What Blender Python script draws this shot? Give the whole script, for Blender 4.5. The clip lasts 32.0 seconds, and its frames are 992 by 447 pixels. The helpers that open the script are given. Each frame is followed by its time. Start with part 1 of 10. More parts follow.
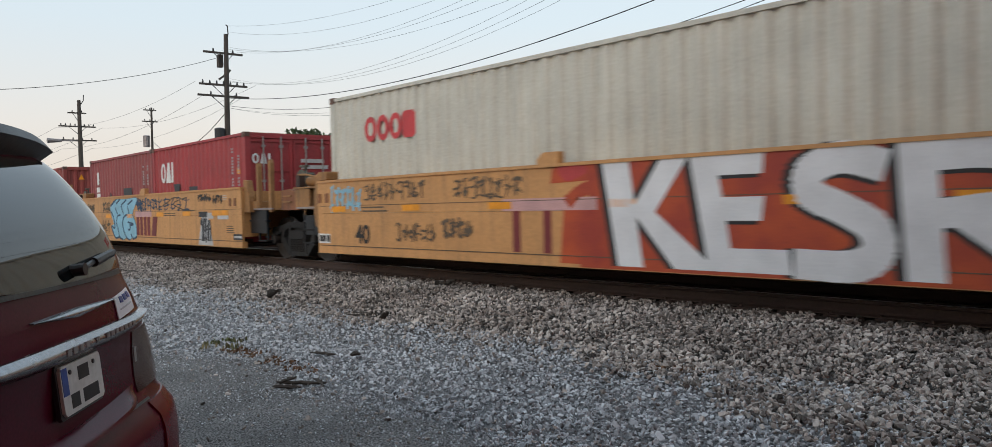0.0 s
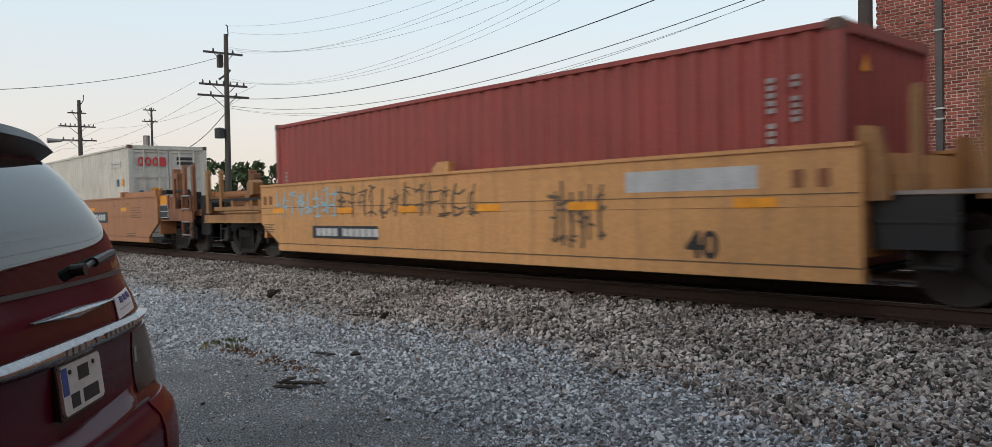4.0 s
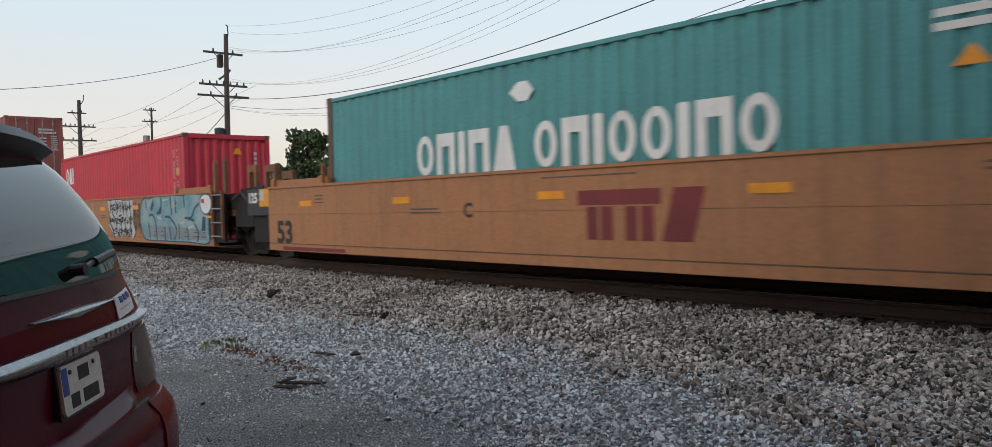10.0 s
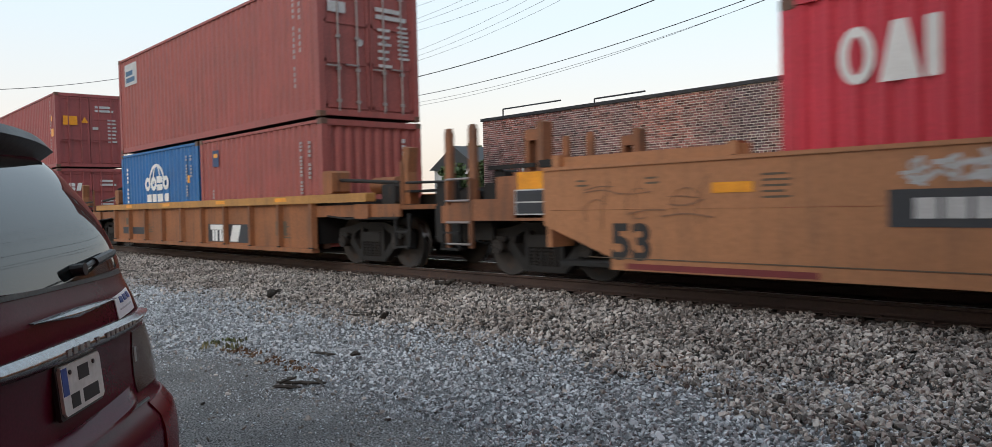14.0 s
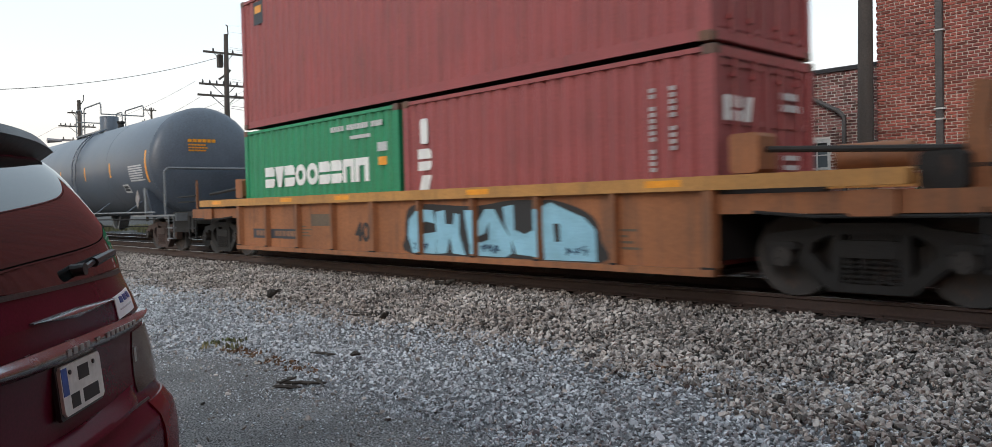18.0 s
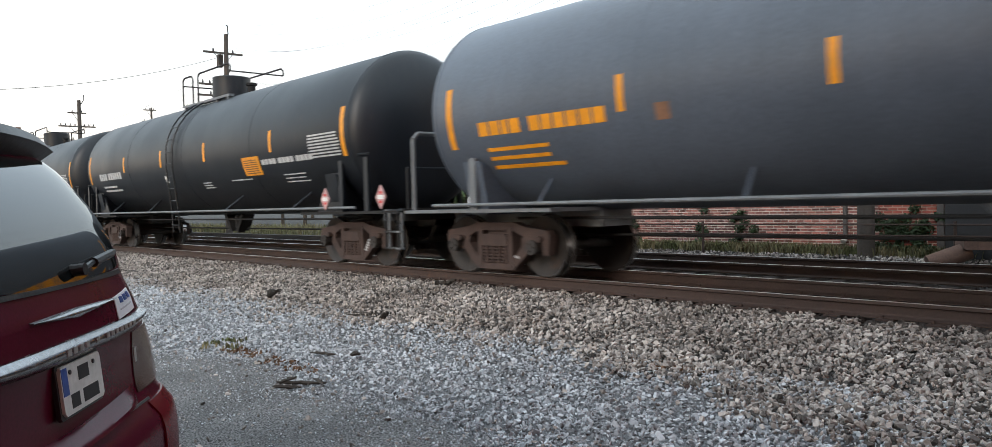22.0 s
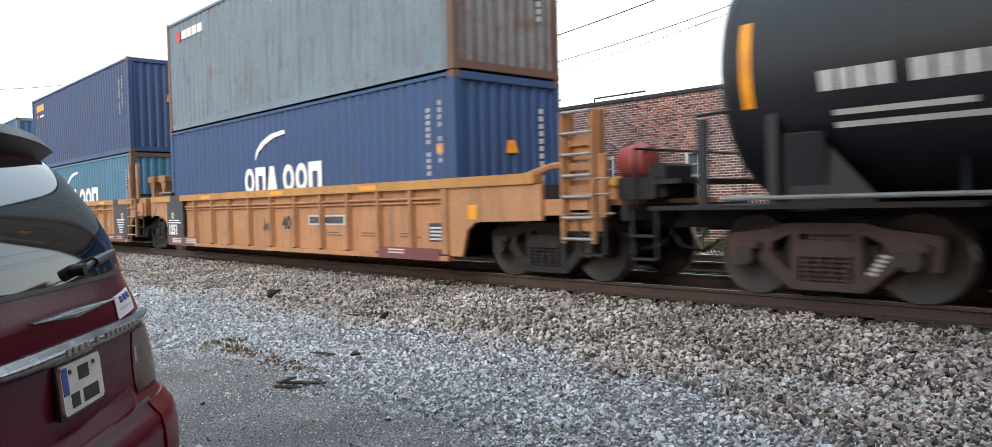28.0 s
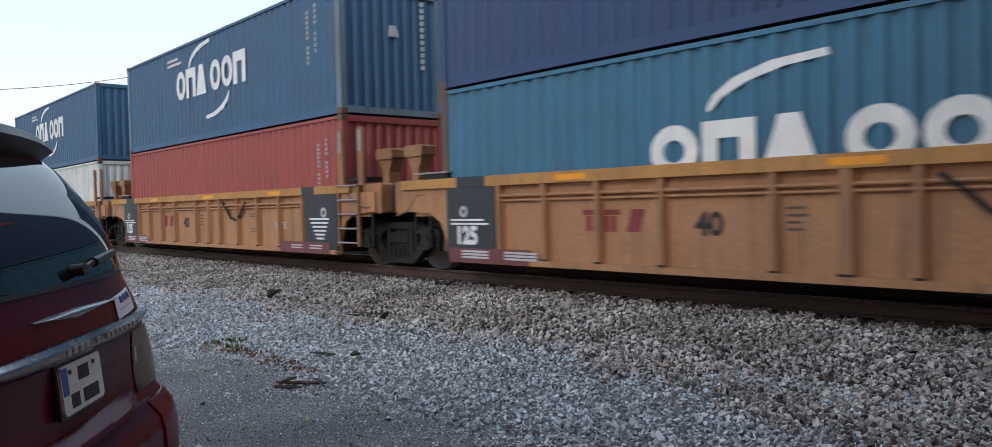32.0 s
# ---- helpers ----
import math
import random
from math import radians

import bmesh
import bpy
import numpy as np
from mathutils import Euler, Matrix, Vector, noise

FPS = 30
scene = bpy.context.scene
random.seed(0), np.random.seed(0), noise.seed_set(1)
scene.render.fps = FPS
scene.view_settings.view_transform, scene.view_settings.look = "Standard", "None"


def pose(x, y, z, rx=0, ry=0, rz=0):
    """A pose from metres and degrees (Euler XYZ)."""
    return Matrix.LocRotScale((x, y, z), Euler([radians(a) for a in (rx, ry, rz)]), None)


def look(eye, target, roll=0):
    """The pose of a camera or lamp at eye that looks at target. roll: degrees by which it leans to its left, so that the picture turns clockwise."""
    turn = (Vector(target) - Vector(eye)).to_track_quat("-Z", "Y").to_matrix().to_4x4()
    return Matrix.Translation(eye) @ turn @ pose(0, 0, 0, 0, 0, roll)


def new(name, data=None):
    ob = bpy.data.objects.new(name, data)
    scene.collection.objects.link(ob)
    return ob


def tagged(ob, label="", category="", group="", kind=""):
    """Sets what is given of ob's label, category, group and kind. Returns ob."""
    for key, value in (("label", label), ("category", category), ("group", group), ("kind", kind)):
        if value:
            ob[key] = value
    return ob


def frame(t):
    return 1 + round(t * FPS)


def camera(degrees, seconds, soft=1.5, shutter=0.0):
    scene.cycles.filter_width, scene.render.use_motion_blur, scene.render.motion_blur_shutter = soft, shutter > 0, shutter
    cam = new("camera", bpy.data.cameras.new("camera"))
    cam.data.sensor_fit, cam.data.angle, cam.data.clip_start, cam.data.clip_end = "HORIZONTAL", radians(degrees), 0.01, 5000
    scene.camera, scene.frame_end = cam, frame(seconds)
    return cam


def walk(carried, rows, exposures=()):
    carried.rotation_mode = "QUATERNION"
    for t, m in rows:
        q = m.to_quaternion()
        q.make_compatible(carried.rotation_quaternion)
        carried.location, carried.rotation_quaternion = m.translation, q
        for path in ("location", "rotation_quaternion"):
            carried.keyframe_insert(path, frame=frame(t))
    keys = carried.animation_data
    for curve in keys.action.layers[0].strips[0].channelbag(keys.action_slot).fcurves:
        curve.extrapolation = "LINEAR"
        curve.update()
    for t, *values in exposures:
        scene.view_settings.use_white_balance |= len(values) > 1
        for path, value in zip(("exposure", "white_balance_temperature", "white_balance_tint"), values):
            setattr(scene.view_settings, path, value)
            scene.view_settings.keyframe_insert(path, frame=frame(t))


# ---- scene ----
# ---------------------------------------------------------------- camera
EYE_Z = 1.5            # eye over the parking lot
RAIL = 0.389           # rail head over the parking lot
TRACK_Y = 9.152        # centre line of the near track
cam = camera(64.73, 32.0, soft=0.45, shutter=0.42)
FWD = Vector((-0.73799755, 0.67432147, -0.02549824))
UP = Vector((-0.00216216, 0.03542304, 0.99937007))
RIGHT = FWD.cross(UP).normalized()
CAM_POSE = Matrix.Translation((0, 0, EYE_Z)) @ Matrix((RIGHT, UP, -FWD)).transposed().to_4x4()
walk(cam, [(0, CAM_POSE), (32.0, CAM_POSE)],
     exposures=[(0, 0.0, 6350, 10), (11, -0.03, 6350, 10), (12, -0.05, 6350, 10), (13, 0.16, 6350, 10), (14, 0.2, 6350, 10), (17, 0.38, 6350, 10), (18.3, 0.42, 6350, 10), (19.5, 0.58, 6400, 10),
                (20, 0.62, 6400, 10), (21, 0.75, 6500, 10), (22, 0.82, 6500, 10), (23, 0.92, 6480, 10), (25, 0.88, 6450, 10), (28, 1.12, 6400, 10), (29, 1.02, 6050, 10), (30, 0.68, 5850, 10), (31, 0.40, 5850, 10), (32, 0.34, 5850, 10)])

# the train's way along the track, metres at seconds
RUN = [(0, 0.0), (2, 14.72), (4, 29.31), (6, 43.84), (8, 58.36), (10, 72.88), (12, 87.37), (14, 101.81), (16, 116.2),
       (18, 130.5), (20, 144.72), (22, 158.86), (24, 172.92), (26, 186.92), (28, 200.84), (30, 214.63), (32, 228.16)]
ROLLING = []           # things that run with the train, with their pose at the start
AXLES = []             # wheelsets that turn

# ---------------------------------------------------------------- light
world = bpy.data.worlds.new("world")
scene.world = world
world.use_nodes = True
wn, wl = world.node_tree.nodes, world.node_tree.links
sky = wn.new("ShaderNodeTexSky")
sky.sky_type = "NISHITA"
sky.sun_disc = False
sky.sun_elevation = radians(7)
sky.sun_rotation = radians(168)
sky.air_density, sky.dust_density, sky.ozone_density = 1.0, 2.0, 1.0
# evening haze: warm at the horizon, pale blue above
tc = wn.new("ShaderNodeTexCoord")
sep = wn.new("ShaderNodeSeparateXYZ")
wl.new(tc.outputs["Generated"], sep.inputs["Vector"])
ramp = wn.new("ShaderNodeValToRGB")
e = ramp.color_ramp.elements
e[0].position, e[0].color = 0.0, (0.78, 0.66, 0.56, 1)
e[1].position, e[1].color = 0.5, (0.62, 0.76, 0.88, 1)
top = e.new(1.0)
top.color = (0.80, 0.92, 1.0, 1)
mid = e.new(0.10)
mid.color = (0.80, 0.75, 0.70, 1)
mid = e.new(0.22)
mid.color = (0.70, 0.78, 0.82, 1)
wl.new(sep.outputs["Z"], ramp.inputs["Fac"])
gain = wn.new("ShaderNodeMix")
gain.data_type, gain.blend_type = "RGBA", "MULTIPLY"
gain.inputs["Factor"].default_value = 1.0
gain.inputs["B"].default_value = (8.6, 8.6, 8.6, 1)
wl.new(ramp.outputs["Color"], gain.inputs["A"])
hazy = wn.new("ShaderNodeMix")
hazy.data_type = "RGBA"
hazy.inputs["Factor"].default_value = 0.8
wl.new(sky.outputs["Color"], hazy.inputs["A"])
wl.new(gain.outputs["Result"], hazy.inputs["B"])
bg = wn["Background"]
wl.new(hazy.outputs["Result"], bg.inputs["Color"])
bg.inputs["Strength"].default_value = 0.142
sun = new("sun", bpy.data.lights.new("sun", "SUN"))
sun.data.energy, sun.data.angle, sun.data.color = 0.85, radians(16), (1.0, 0.92, 0.84)
sun.matrix_world = look((0, 0, 30), (-3, 10, 24.5))

# ---------------------------------------------------------------- materials


def shader(name, rough=0.6, metal=0.0):
    m = bpy.data.materials.new(name)
    m.use_nodes = True
    b = m.node_tree.nodes["Principled BSDF"]
    b.inputs["Roughness"].default_value, b.inputs["Metallic"].default_value = rough, metal
    return m, m.node_tree.nodes, m.node_tree.links, b


def rgb(c, k=1.0):
    return (c[0] * k, c[1] * k, c[2] * k, 1)


def surface(name, base, second=None, rough=0.6, metal=0.0, size=2.0, fine=40.0, streak=0.0, rust=0.0, rust_col=(0.13, 0.055, 0.025),
            bump=0.15, vary=0.25, per_piece=0.0, coat=0.0, dirt=(0.05, 0.042, 0.035), spots=(0.62, 0.72), grain=0.35):
    """Paint, stone or metal with stains at two scales; streak: run-down dirt, rust: patches, per_piece: tone from piece to piece."""
    m, n, l, b = shader(name, rough, metal)
    second = second or [c * (1 - vary) for c in base]
    tc = n.new("ShaderNodeTexCoord")
    big = n.new("ShaderNodeTexNoise")
    big.inputs["Scale"].default_value, big.inputs["Detail"].default_value = size, 6
    small = n.new("ShaderNodeTexNoise")
    small.inputs["Scale"].default_value, small.inputs["Detail"].default_value = fine, 4
    l.new(tc.outputs["Object"], big.inputs["Vector"])
    l.new(tc.outputs["Object"], small.inputs["Vector"])
    ramp = n.new("ShaderNodeValToRGB")
    ramp.color_ramp.elements[0].position, ramp.color_ramp.elements[1].position = 0.36, 0.66
    ramp.color_ramp.elements[0].color, ramp.color_ramp.elements[1].color = rgb(second), rgb(base)
    l.new(big.outputs["Fac"], ramp.inputs["Fac"])
    mixed = n.new("ShaderNodeMix")
    mixed.data_type, mixed.blend_type = "RGBA", "OVERLAY"
    mixed.inputs["Factor"].default_value = grain
    l.new(ramp.outputs["Color"], mixed.inputs["A"])
    pull = n.new("ShaderNodeMapRange")
    pull.inputs["From Min"].default_value, pull.inputs["From Max"].default_value = (0.36, 0.64) if grain > 0.5 else (0.0, 1.0)
    l.new(small.outputs["Fac"], pull.inputs["Value"])
    l.new(pull.outputs["Result"], mixed.inputs["B"])
    col = mixed.outputs["Result"]
    if per_piece:
        geo = n.new("ShaderNodeNewGeometry")
        info = n.new("ShaderNodeObjectInfo")
        add = n.new("ShaderNodeMath")
        l.new(geo.outputs["Random Per Island"], add.inputs[0])
        l.new(info.outputs["Random"], add.inputs[1])
        frac = n.new("ShaderNodeMath")
        frac.operation = "FRACT"
        l.new(add.outputs[0], frac.inputs[0])
        mr = n.new("ShaderNodeMapRange")
        mr.inputs["To Min"].default_value, mr.inputs["To Max"].default_value = 1 - per_piece, 1 + per_piece
        l.new(frac.outputs[0], mr.inputs["Value"])
        mul = n.new("ShaderNodeMix")
        mul.data_type, mul.blend_type = "RGBA", "MULTIPLY"
        mul.inputs["Factor"].default_value = 1
        l.new(col, mul.inputs["A"])
        l.new(mr.outputs["Result"], mul.inputs["B"])
        col = mul.outputs["Result"]
    for amount, tint, scale, lo, hi in ((streak, dirt, (3.0, 3.0, 0.22), 0.5, 0.75), (rust, rust_col, (1.4, 1.4, 1.1), *spots)):
        if not amount:
            continue
        mp = n.new("ShaderNodeMapping")
        mp.inputs["Scale"].default_value = scale
        l.new(tc.outputs["Object"], mp.inputs["Vector"])
        st = n.new("ShaderNodeTexNoise")
        st.inputs["Scale"].default_value, st.inputs["Detail"].default_value, st.inputs["Roughness"].default_value = 2.6, 8, 0.62
        l.new(mp.outputs["Vector"], st.inputs["Vector"])
        rm = n.new("ShaderNodeMapRange")
        rm.inputs["From Min"].default_value, rm.inputs["From Max"].default_value, rm.inputs["To Max"].default_value = lo, hi, amount
        l.new(st.outputs["Fac"], rm.inputs["Value"])
        mx = n.new("ShaderNodeMix")
        mx.data_type = "RGBA"
        l.new(rm.outputs["Result"], mx.inputs["Factor"])
        l.new(col, mx.inputs["A"])
        mx.inputs["B"].default_value = rgb(tint)
        col = mx.outputs["Result"]
    l.new(col, b.inputs["Base Color"])
    if bump:
        bp = n.new("ShaderNodeBump")
        bp.inputs["Strength"].default_value, bp.inputs["Distance"].default_value = bump, 0.02
        l.new(small.outputs["Fac"], bp.inputs["Height"])
        l.new(bp.outputs["Normal"], b.inputs["Normal"])
    rr = n.new("ShaderNodeMapRange")
    rr.inputs["To Min"].default_value, rr.inputs["To Max"].default_value = max(0.02, rough - 0.1), min(1, rough + 0.12)
    l.new(big.outputs["Fac"], rr.inputs["Value"])
    l.new(rr.outputs["Result"], b.inputs["Roughness"])
    b.inputs["Coat Weight"].default_value = coat
    b.inputs["Coat Roughness"].default_value = 0.04
    return m


def box_paint(name, c, **k):
    return surface(name, c, **dict(dict(rough=0.55, size=0.9, fine=30, streak=0.35, rust=0.25, bump=0.06, vary=0.18), **k))


M = {}
M["maroon"] = box_paint("maroon_paint", (0.3, 0.066, 0.066))
M["maroon_b"] = box_paint("brown_maroon_paint", (0.32, 0.08, 0.07))
M["brick_red"] = box_paint("brick_red_paint", (0.3, 0.055, 0.045))
M["red"] = box_paint("crimson_paint", (0.57, 0.037, 0.064), streak=0.15, rust=0.05)
M["cai_red"] = box_paint("faded_red_paint", (0.38, 0.045, 0.05))
M["pale"] = box_paint("pale_grey_paint", (0.62, 0.59, 0.52), rust=0.2, streak=0.3)
M["grey_box"] = box_paint("stone_grey_paint", (0.62, 0.60, 0.52), rust=0.1, streak=0.3)
M["teal"] = box_paint("teal_green_paint", (0.085, 0.305, 0.315), rust=0.12)
M["green"] = box_paint("bright_green_paint", (0.015, 0.24, 0.105), streak=0.2, rust=0.06)
M["cobalt"] = box_paint("cobalt_blue_paint", (0.012, 0.13, 0.36), streak=0.2, rust=0.05)
M["navy"] = box_paint("navy_blue_paint", (0.022, 0.055, 0.145), streak=0.3, rust=0.12)
M["navy_b"] = box_paint("blue_paint", (0.018, 0.06, 0.17), streak=0.3, rust=0.14)
M["slate"] = box_paint("slate_blue_paint", (0.15, 0.205, 0.25), streak=0.6, rust=0.5, spots=(0.55, 0.68))
M["slate_rust"] = box_paint("rust_stained_grey_paint", (0.17, 0.165, 0.165), streak=0.7, rust=0.75, spots=(0.48, 0.66))
M["sky_blue"] = box_paint("weathered_blue_paint", (0.045, 0.16, 0.26), streak=0.4, rust=0.12)
M["cma_blue"] = box_paint("mid_blue_paint", (0.035, 0.105, 0.20), streak=0.4, rust=0.12)
M["salmon"] = box_paint("faded_brick_paint", (0.32, 0.062, 0.05), streak=0.3, rust=0.1)
M["white_box"] = box_paint("off_white_paint", (0.6, 0.6, 0.58), streak=0.4)
M["rusty"] = box_paint("rusty_steel", (0.11, 0.06, 0.045), rust=0.8, spots=(0.4, 0.6))
M["yellow"] = surface("golden_yellow_car_paint", (0.56, 0.285, 0.105), rough=0.55, size=0.7, fine=26, streak=0.4, rust=0.2, bump=0.06, vary=0.14)
M["ochre"] = surface("ochre_car_paint", (0.38, 0.165, 0.07), rough=0.55, size=0.7, fine=26, streak=0.4, rust=0.12, bump=0.05, vary=0.12)
M["rust_car"] = surface("rust_brown_car_paint", (0.30, 0.115, 0.045), rough=0.7, size=0.9, fine=26, streak=0.75, rust=0.55, bump=0.1, vary=0.3)
M["tan_car"] = surface("dusty_orange_car_paint", (0.4, 0.195, 0.088), rough=0.6, size=0.8, fine=26, streak=0.6, rust=0.3, bump=0.07, vary=0.2)
M["ochre_end"] = surface("grimy_ochre_end_paint", (0.27, 0.105, 0.045), rough=0.65, size=1.5, fine=26, streak=0.75, rust=0.5, bump=0.08, vary=0.4)
M["yellow_end"] = surface("grimy_yellow_end_paint", (0.38, 0.19, 0.068), rough=0.65, size=1.5, fine=26, streak=0.75, rust=0.5, bump=0.08, vary=0.4)
M["tan_end"] = surface("grimy_orange_end_paint", (0.33, 0.155, 0.062), rough=0.65, size=1.5, fine=26, streak=0.65, rust=0.45, bump=0.08, vary=0.35)
M["chord"] = surface("worn_yellow_chord_paint", (0.44, 0.215, 0.055), rough=0.6, size=1.2, fine=30, streak=0.4, rust=0.3, bump=0.06, vary=0.2)
M["black_car"] = surface("black_tank_paint", (0.0075, 0.0098, 0.0142), rough=0.42, size=0.8, fine=30, streak=0.4, rust=0.1, bump=0.04, vary=0.3,
                         dirt=(0.016, 0.0165, 0.017))
M["grey_tank"] = surface("blue_grey_tank_paint", (0.088, 0.106, 0.136), rough=0.38, size=0.7, fine=24, streak=0.4, rust=0.03, bump=0.04, vary=0.2,
                         dirt=(0.062, 0.07, 0.085))
for k in ("black_car", "grey_tank"):
    M[k].node_tree.nodes["Principled BSDF"].inputs["Specular IOR Level"].default_value = 0.44
M["grime"] = surface("grimy_truck_steel", (0.016, 0.014, 0.013), rough=0.8, size=4, fine=40, rust=0.4, bump=0.25, vary=0.4)
M["truck_rust"] = surface("rust_dusted_truck_steel", (0.072, 0.046, 0.039), rough=0.85, size=4, fine=40, rust=0.5, bump=0.25, vary=0.35)
M["dark"] = surface("dark_underframe_steel", (0.013, 0.012, 0.012), rough=0.8, size=3, bump=0.1, vary=0.4)
M["wheel"] = surface("wheel_steel", (0.03, 0.024, 0.021), rough=0.65, size=5, rust=0.3, bump=0.08)
M["tread"] = surface("polished_wheel_tread", (0.42, 0.41, 0.4), rough=0.28, metal=1.0, size=6, bump=0.02)
M["brake_red"] = surface("faded_red_cylinder_paint", (0.27, 0.045, 0.04), rough=0.6, size=4, rust=0.4, streak=0.4, bump=0.05)
M["charcoal"] = surface("charcoal_panel_paint", (0.028, 0.032, 0.04), rough=0.55, size=2, streak=0.3, bump=0.03)
M["plum"] = surface("plum_sill_paint", (0.16, 0.045, 0.05), rough=0.6, size=2, streak=0.3, bump=0.03)
M["white"] = surface("white_marking_paint", (0.75, 0.75, 0.73), rough=0.6, size=3, streak=0.25, bump=0.02, vary=0.12)
M["marking"] = surface("grey_white_marking_paint", (0.5, 0.5, 0.5), rough=0.6, size=3, streak=0.2, bump=0.02, vary=0.15)
M["code"] = surface("worn_code_paint", (0.38, 0.37, 0.37), rough=0.6, size=3, streak=0.3, bump=0.02, vary=0.3)
M["blackmark"] = surface("black_marking_paint", (0.022, 0.02, 0.02), rough=0.6, size=3, bump=0.02)
M["faint"] = surface("worn_brown_marking_paint", (0.22, 0.11, 0.06), rough=0.65, size=3, bump=0.02)
M["ttx"] = surface("brick_red_marking_paint", (0.20, 0.028, 0.03), rough=0.6, size=2, bump=0.02)
M["redmark"] = surface("bright_red_marking_paint", (0.62, 0.055, 0.06), rough=0.55, size=3, bump=0.02)
M["reflect"] = surface("yellow_reflective_tape", (0.8, 0.31, 0.006), rough=0.4, size=5, bump=0.02, vary=0.2)
M["silver"] = surface("silver_spray_paint", (0.48, 0.49, 0.5), rough=0.5, size=2.5, streak=0.2, bump=0.03, vary=0.22)
M["ice"] = surface("pale_blue_spray_paint", (0.11, 0.27, 0.32), second=(0.27, 0.36, 0.37), rough=0.55, size=3, bump=0.03)
M["aqua"] = surface("light_blue_spray_paint", (0.25, 0.49, 0.62), rough=0.55, size=3, bump=0.03, vary=0.2)
M["flame"] = surface("orange_red_spray_paint", (0.46, 0.075, 0.018), second=(0.30, 0.035, 0.018), rough=0.55, size=2, bump=0.03)
M["spraywhite"] = surface("white_spray_paint", (0.72, 0.73, 0.75), rough=0.55, size=2, bump=0.03, vary=0.14)
M["sprayred"] = surface("red_spray_paint", (0.45, 0.05, 0.05), rough=0.6, size=3, bump=0.02)
M["pink"] = surface("pink_spray_paint", (0.6, 0.35, 0.34), rough=0.6, size=2, bump=0.02)
M["gear_green"] = surface("weathered_gear_paint", (0.105, 0.105, 0.085), rough=0.7, size=5, fine=30, rust=0.35, bump=0.08, vary=0.35)
M["rodgrey"] = surface("galvanised_rod", (0.33, 0.29, 0.28), rough=0.5, metal=0.4, size=6, rust=0.3, bump=0.05)
M["railpipe"] = surface("grey_handrail_paint", (0.16, 0.17, 0.18), rough=0.5, size=5, bump=0.03)

# ---------------------------------------------------------------- mesh helpers


class Shape:
    """Collects plain faces; every call adds closed solids."""

    def __init__(self):
        self.v, self.f = [], []

    def add(self, vs, fs):
        o = len(self.v)
        self.v += [tuple(p) for p in vs]
        self.f += [tuple(i + o for i in q) for q in fs]
        return self

    def box(self, x0, x1, y0, y1, z0, z1, ch=0.0):
        if ch:
            return self.slab([(x0 + ch, z0), (x1 - ch, z0), (x1, z0 + ch), (x1, z1 - ch), (x1 - ch, z1), (x0 + ch, z1), (x0, z1 - ch), (x0, z0 + ch)], y0, y1)
        return self.add([(x0, y0, z0), (x1, y0, z0), (x1, y1, z0), (x0, y1, z0), (x0, y0, z1), (x1, y0, z1), (x1, y1, z1), (x0, y1, z1)],
                        [(0, 3, 2, 1), (4, 5, 6, 7), (0, 1, 5, 4), (1, 2, 6, 5), (2, 3, 7, 6), (3, 0, 4, 7)])

    def slab(self, pts, a, b, axis="y"):
        """A polygon given in the two other axes, drawn out from a to b along axis."""
        n = len(pts)
        put = {"y": lambda p, q: (p[0], q, p[1]), "x": lambda p, q: (q, p[0], p[1]), "z": lambda p, q: (p[0], p[1], q)}[axis]
        vs = [put(p, a) for p in pts] + [put(p, b) for p in pts]
        fs = [tuple(range(n)), tuple(range(2 * n - 1, n - 1, -1))] + [(i, i + n, (i + 1) % n + n, (i + 1) % n) for i in range(n)]
        return self.add(vs, fs)

    def tube(self, p, q, r, n=8, r2=None):
        p, q = Vector(p), Vector(q)
        d = (q - p).normalized()
        u = d.orthogonal().normalized()
        w = d.cross(u)
        r2 = r if r2 is None else r2
        vs = [p + (u * math.cos(2 * math.pi * i / n) + w * math.sin(2 * math.pi * i / n)) * r for i in range(n)]
        vs += [q + (u * math.cos(2 * math.pi * i / n) + w * math.sin(2 * math.pi * i / n)) * r2 for i in range(n)]
        return self.add(vs, [tuple(range(n - 1, -1, -1)), tuple(range(n, 2 * n))] + [(i, (i + 1) % n, (i + 1) % n + n, i + n) for i in range(n)])

    def pipe(self, pts, r, n=6):
        for a, b in zip(pts, pts[1:]):
            self.tube(a, b, r, n)
        return self

    def lathe(self, prof, centre, axis="x", n=32):
        """Profile of (along, radius) turned about an axis through centre."""
        c = Vector(centre)
        vs, fs = [], []
        for a, r in prof:
            for i in range(n):
                t = 2 * math.pi * i / n
                p, q = r * math.cos(t), r * math.sin(t)
                vs.append(c + Vector({"x": (a, p, q), "y": (p, a, q), "z": (p, q, a)}[axis]))
        for k in range(len(prof) - 1):
            for i in range(n):
                j = (i + 1) % n
                fs.append((k * n + i, k * n + j, (k + 1) * n + j, (k + 1) * n + i))
        fs.append(tuple(range(n - 1, -1, -1)))
        fs.append(tuple((len(prof) - 1) * n + i for i in range(n)))
        return self.add(vs, fs)

    def mesh(self, name, smooth=False):
        me = bpy.data.meshes.new(name)
        me.from_pydata(self.v, [], self.f)
        b = bmesh.new()
        b.from_mesh(me)
        bmesh.ops.recalc_face_normals(b, faces=b.faces)
        b.to_mesh(me)
        b.free()
        if smooth:
            me.polygons.foreach_set("use_smooth", [True] * len(me.polygons))
            me.set_sharp_from_angle(angle=radians(35))
        return me


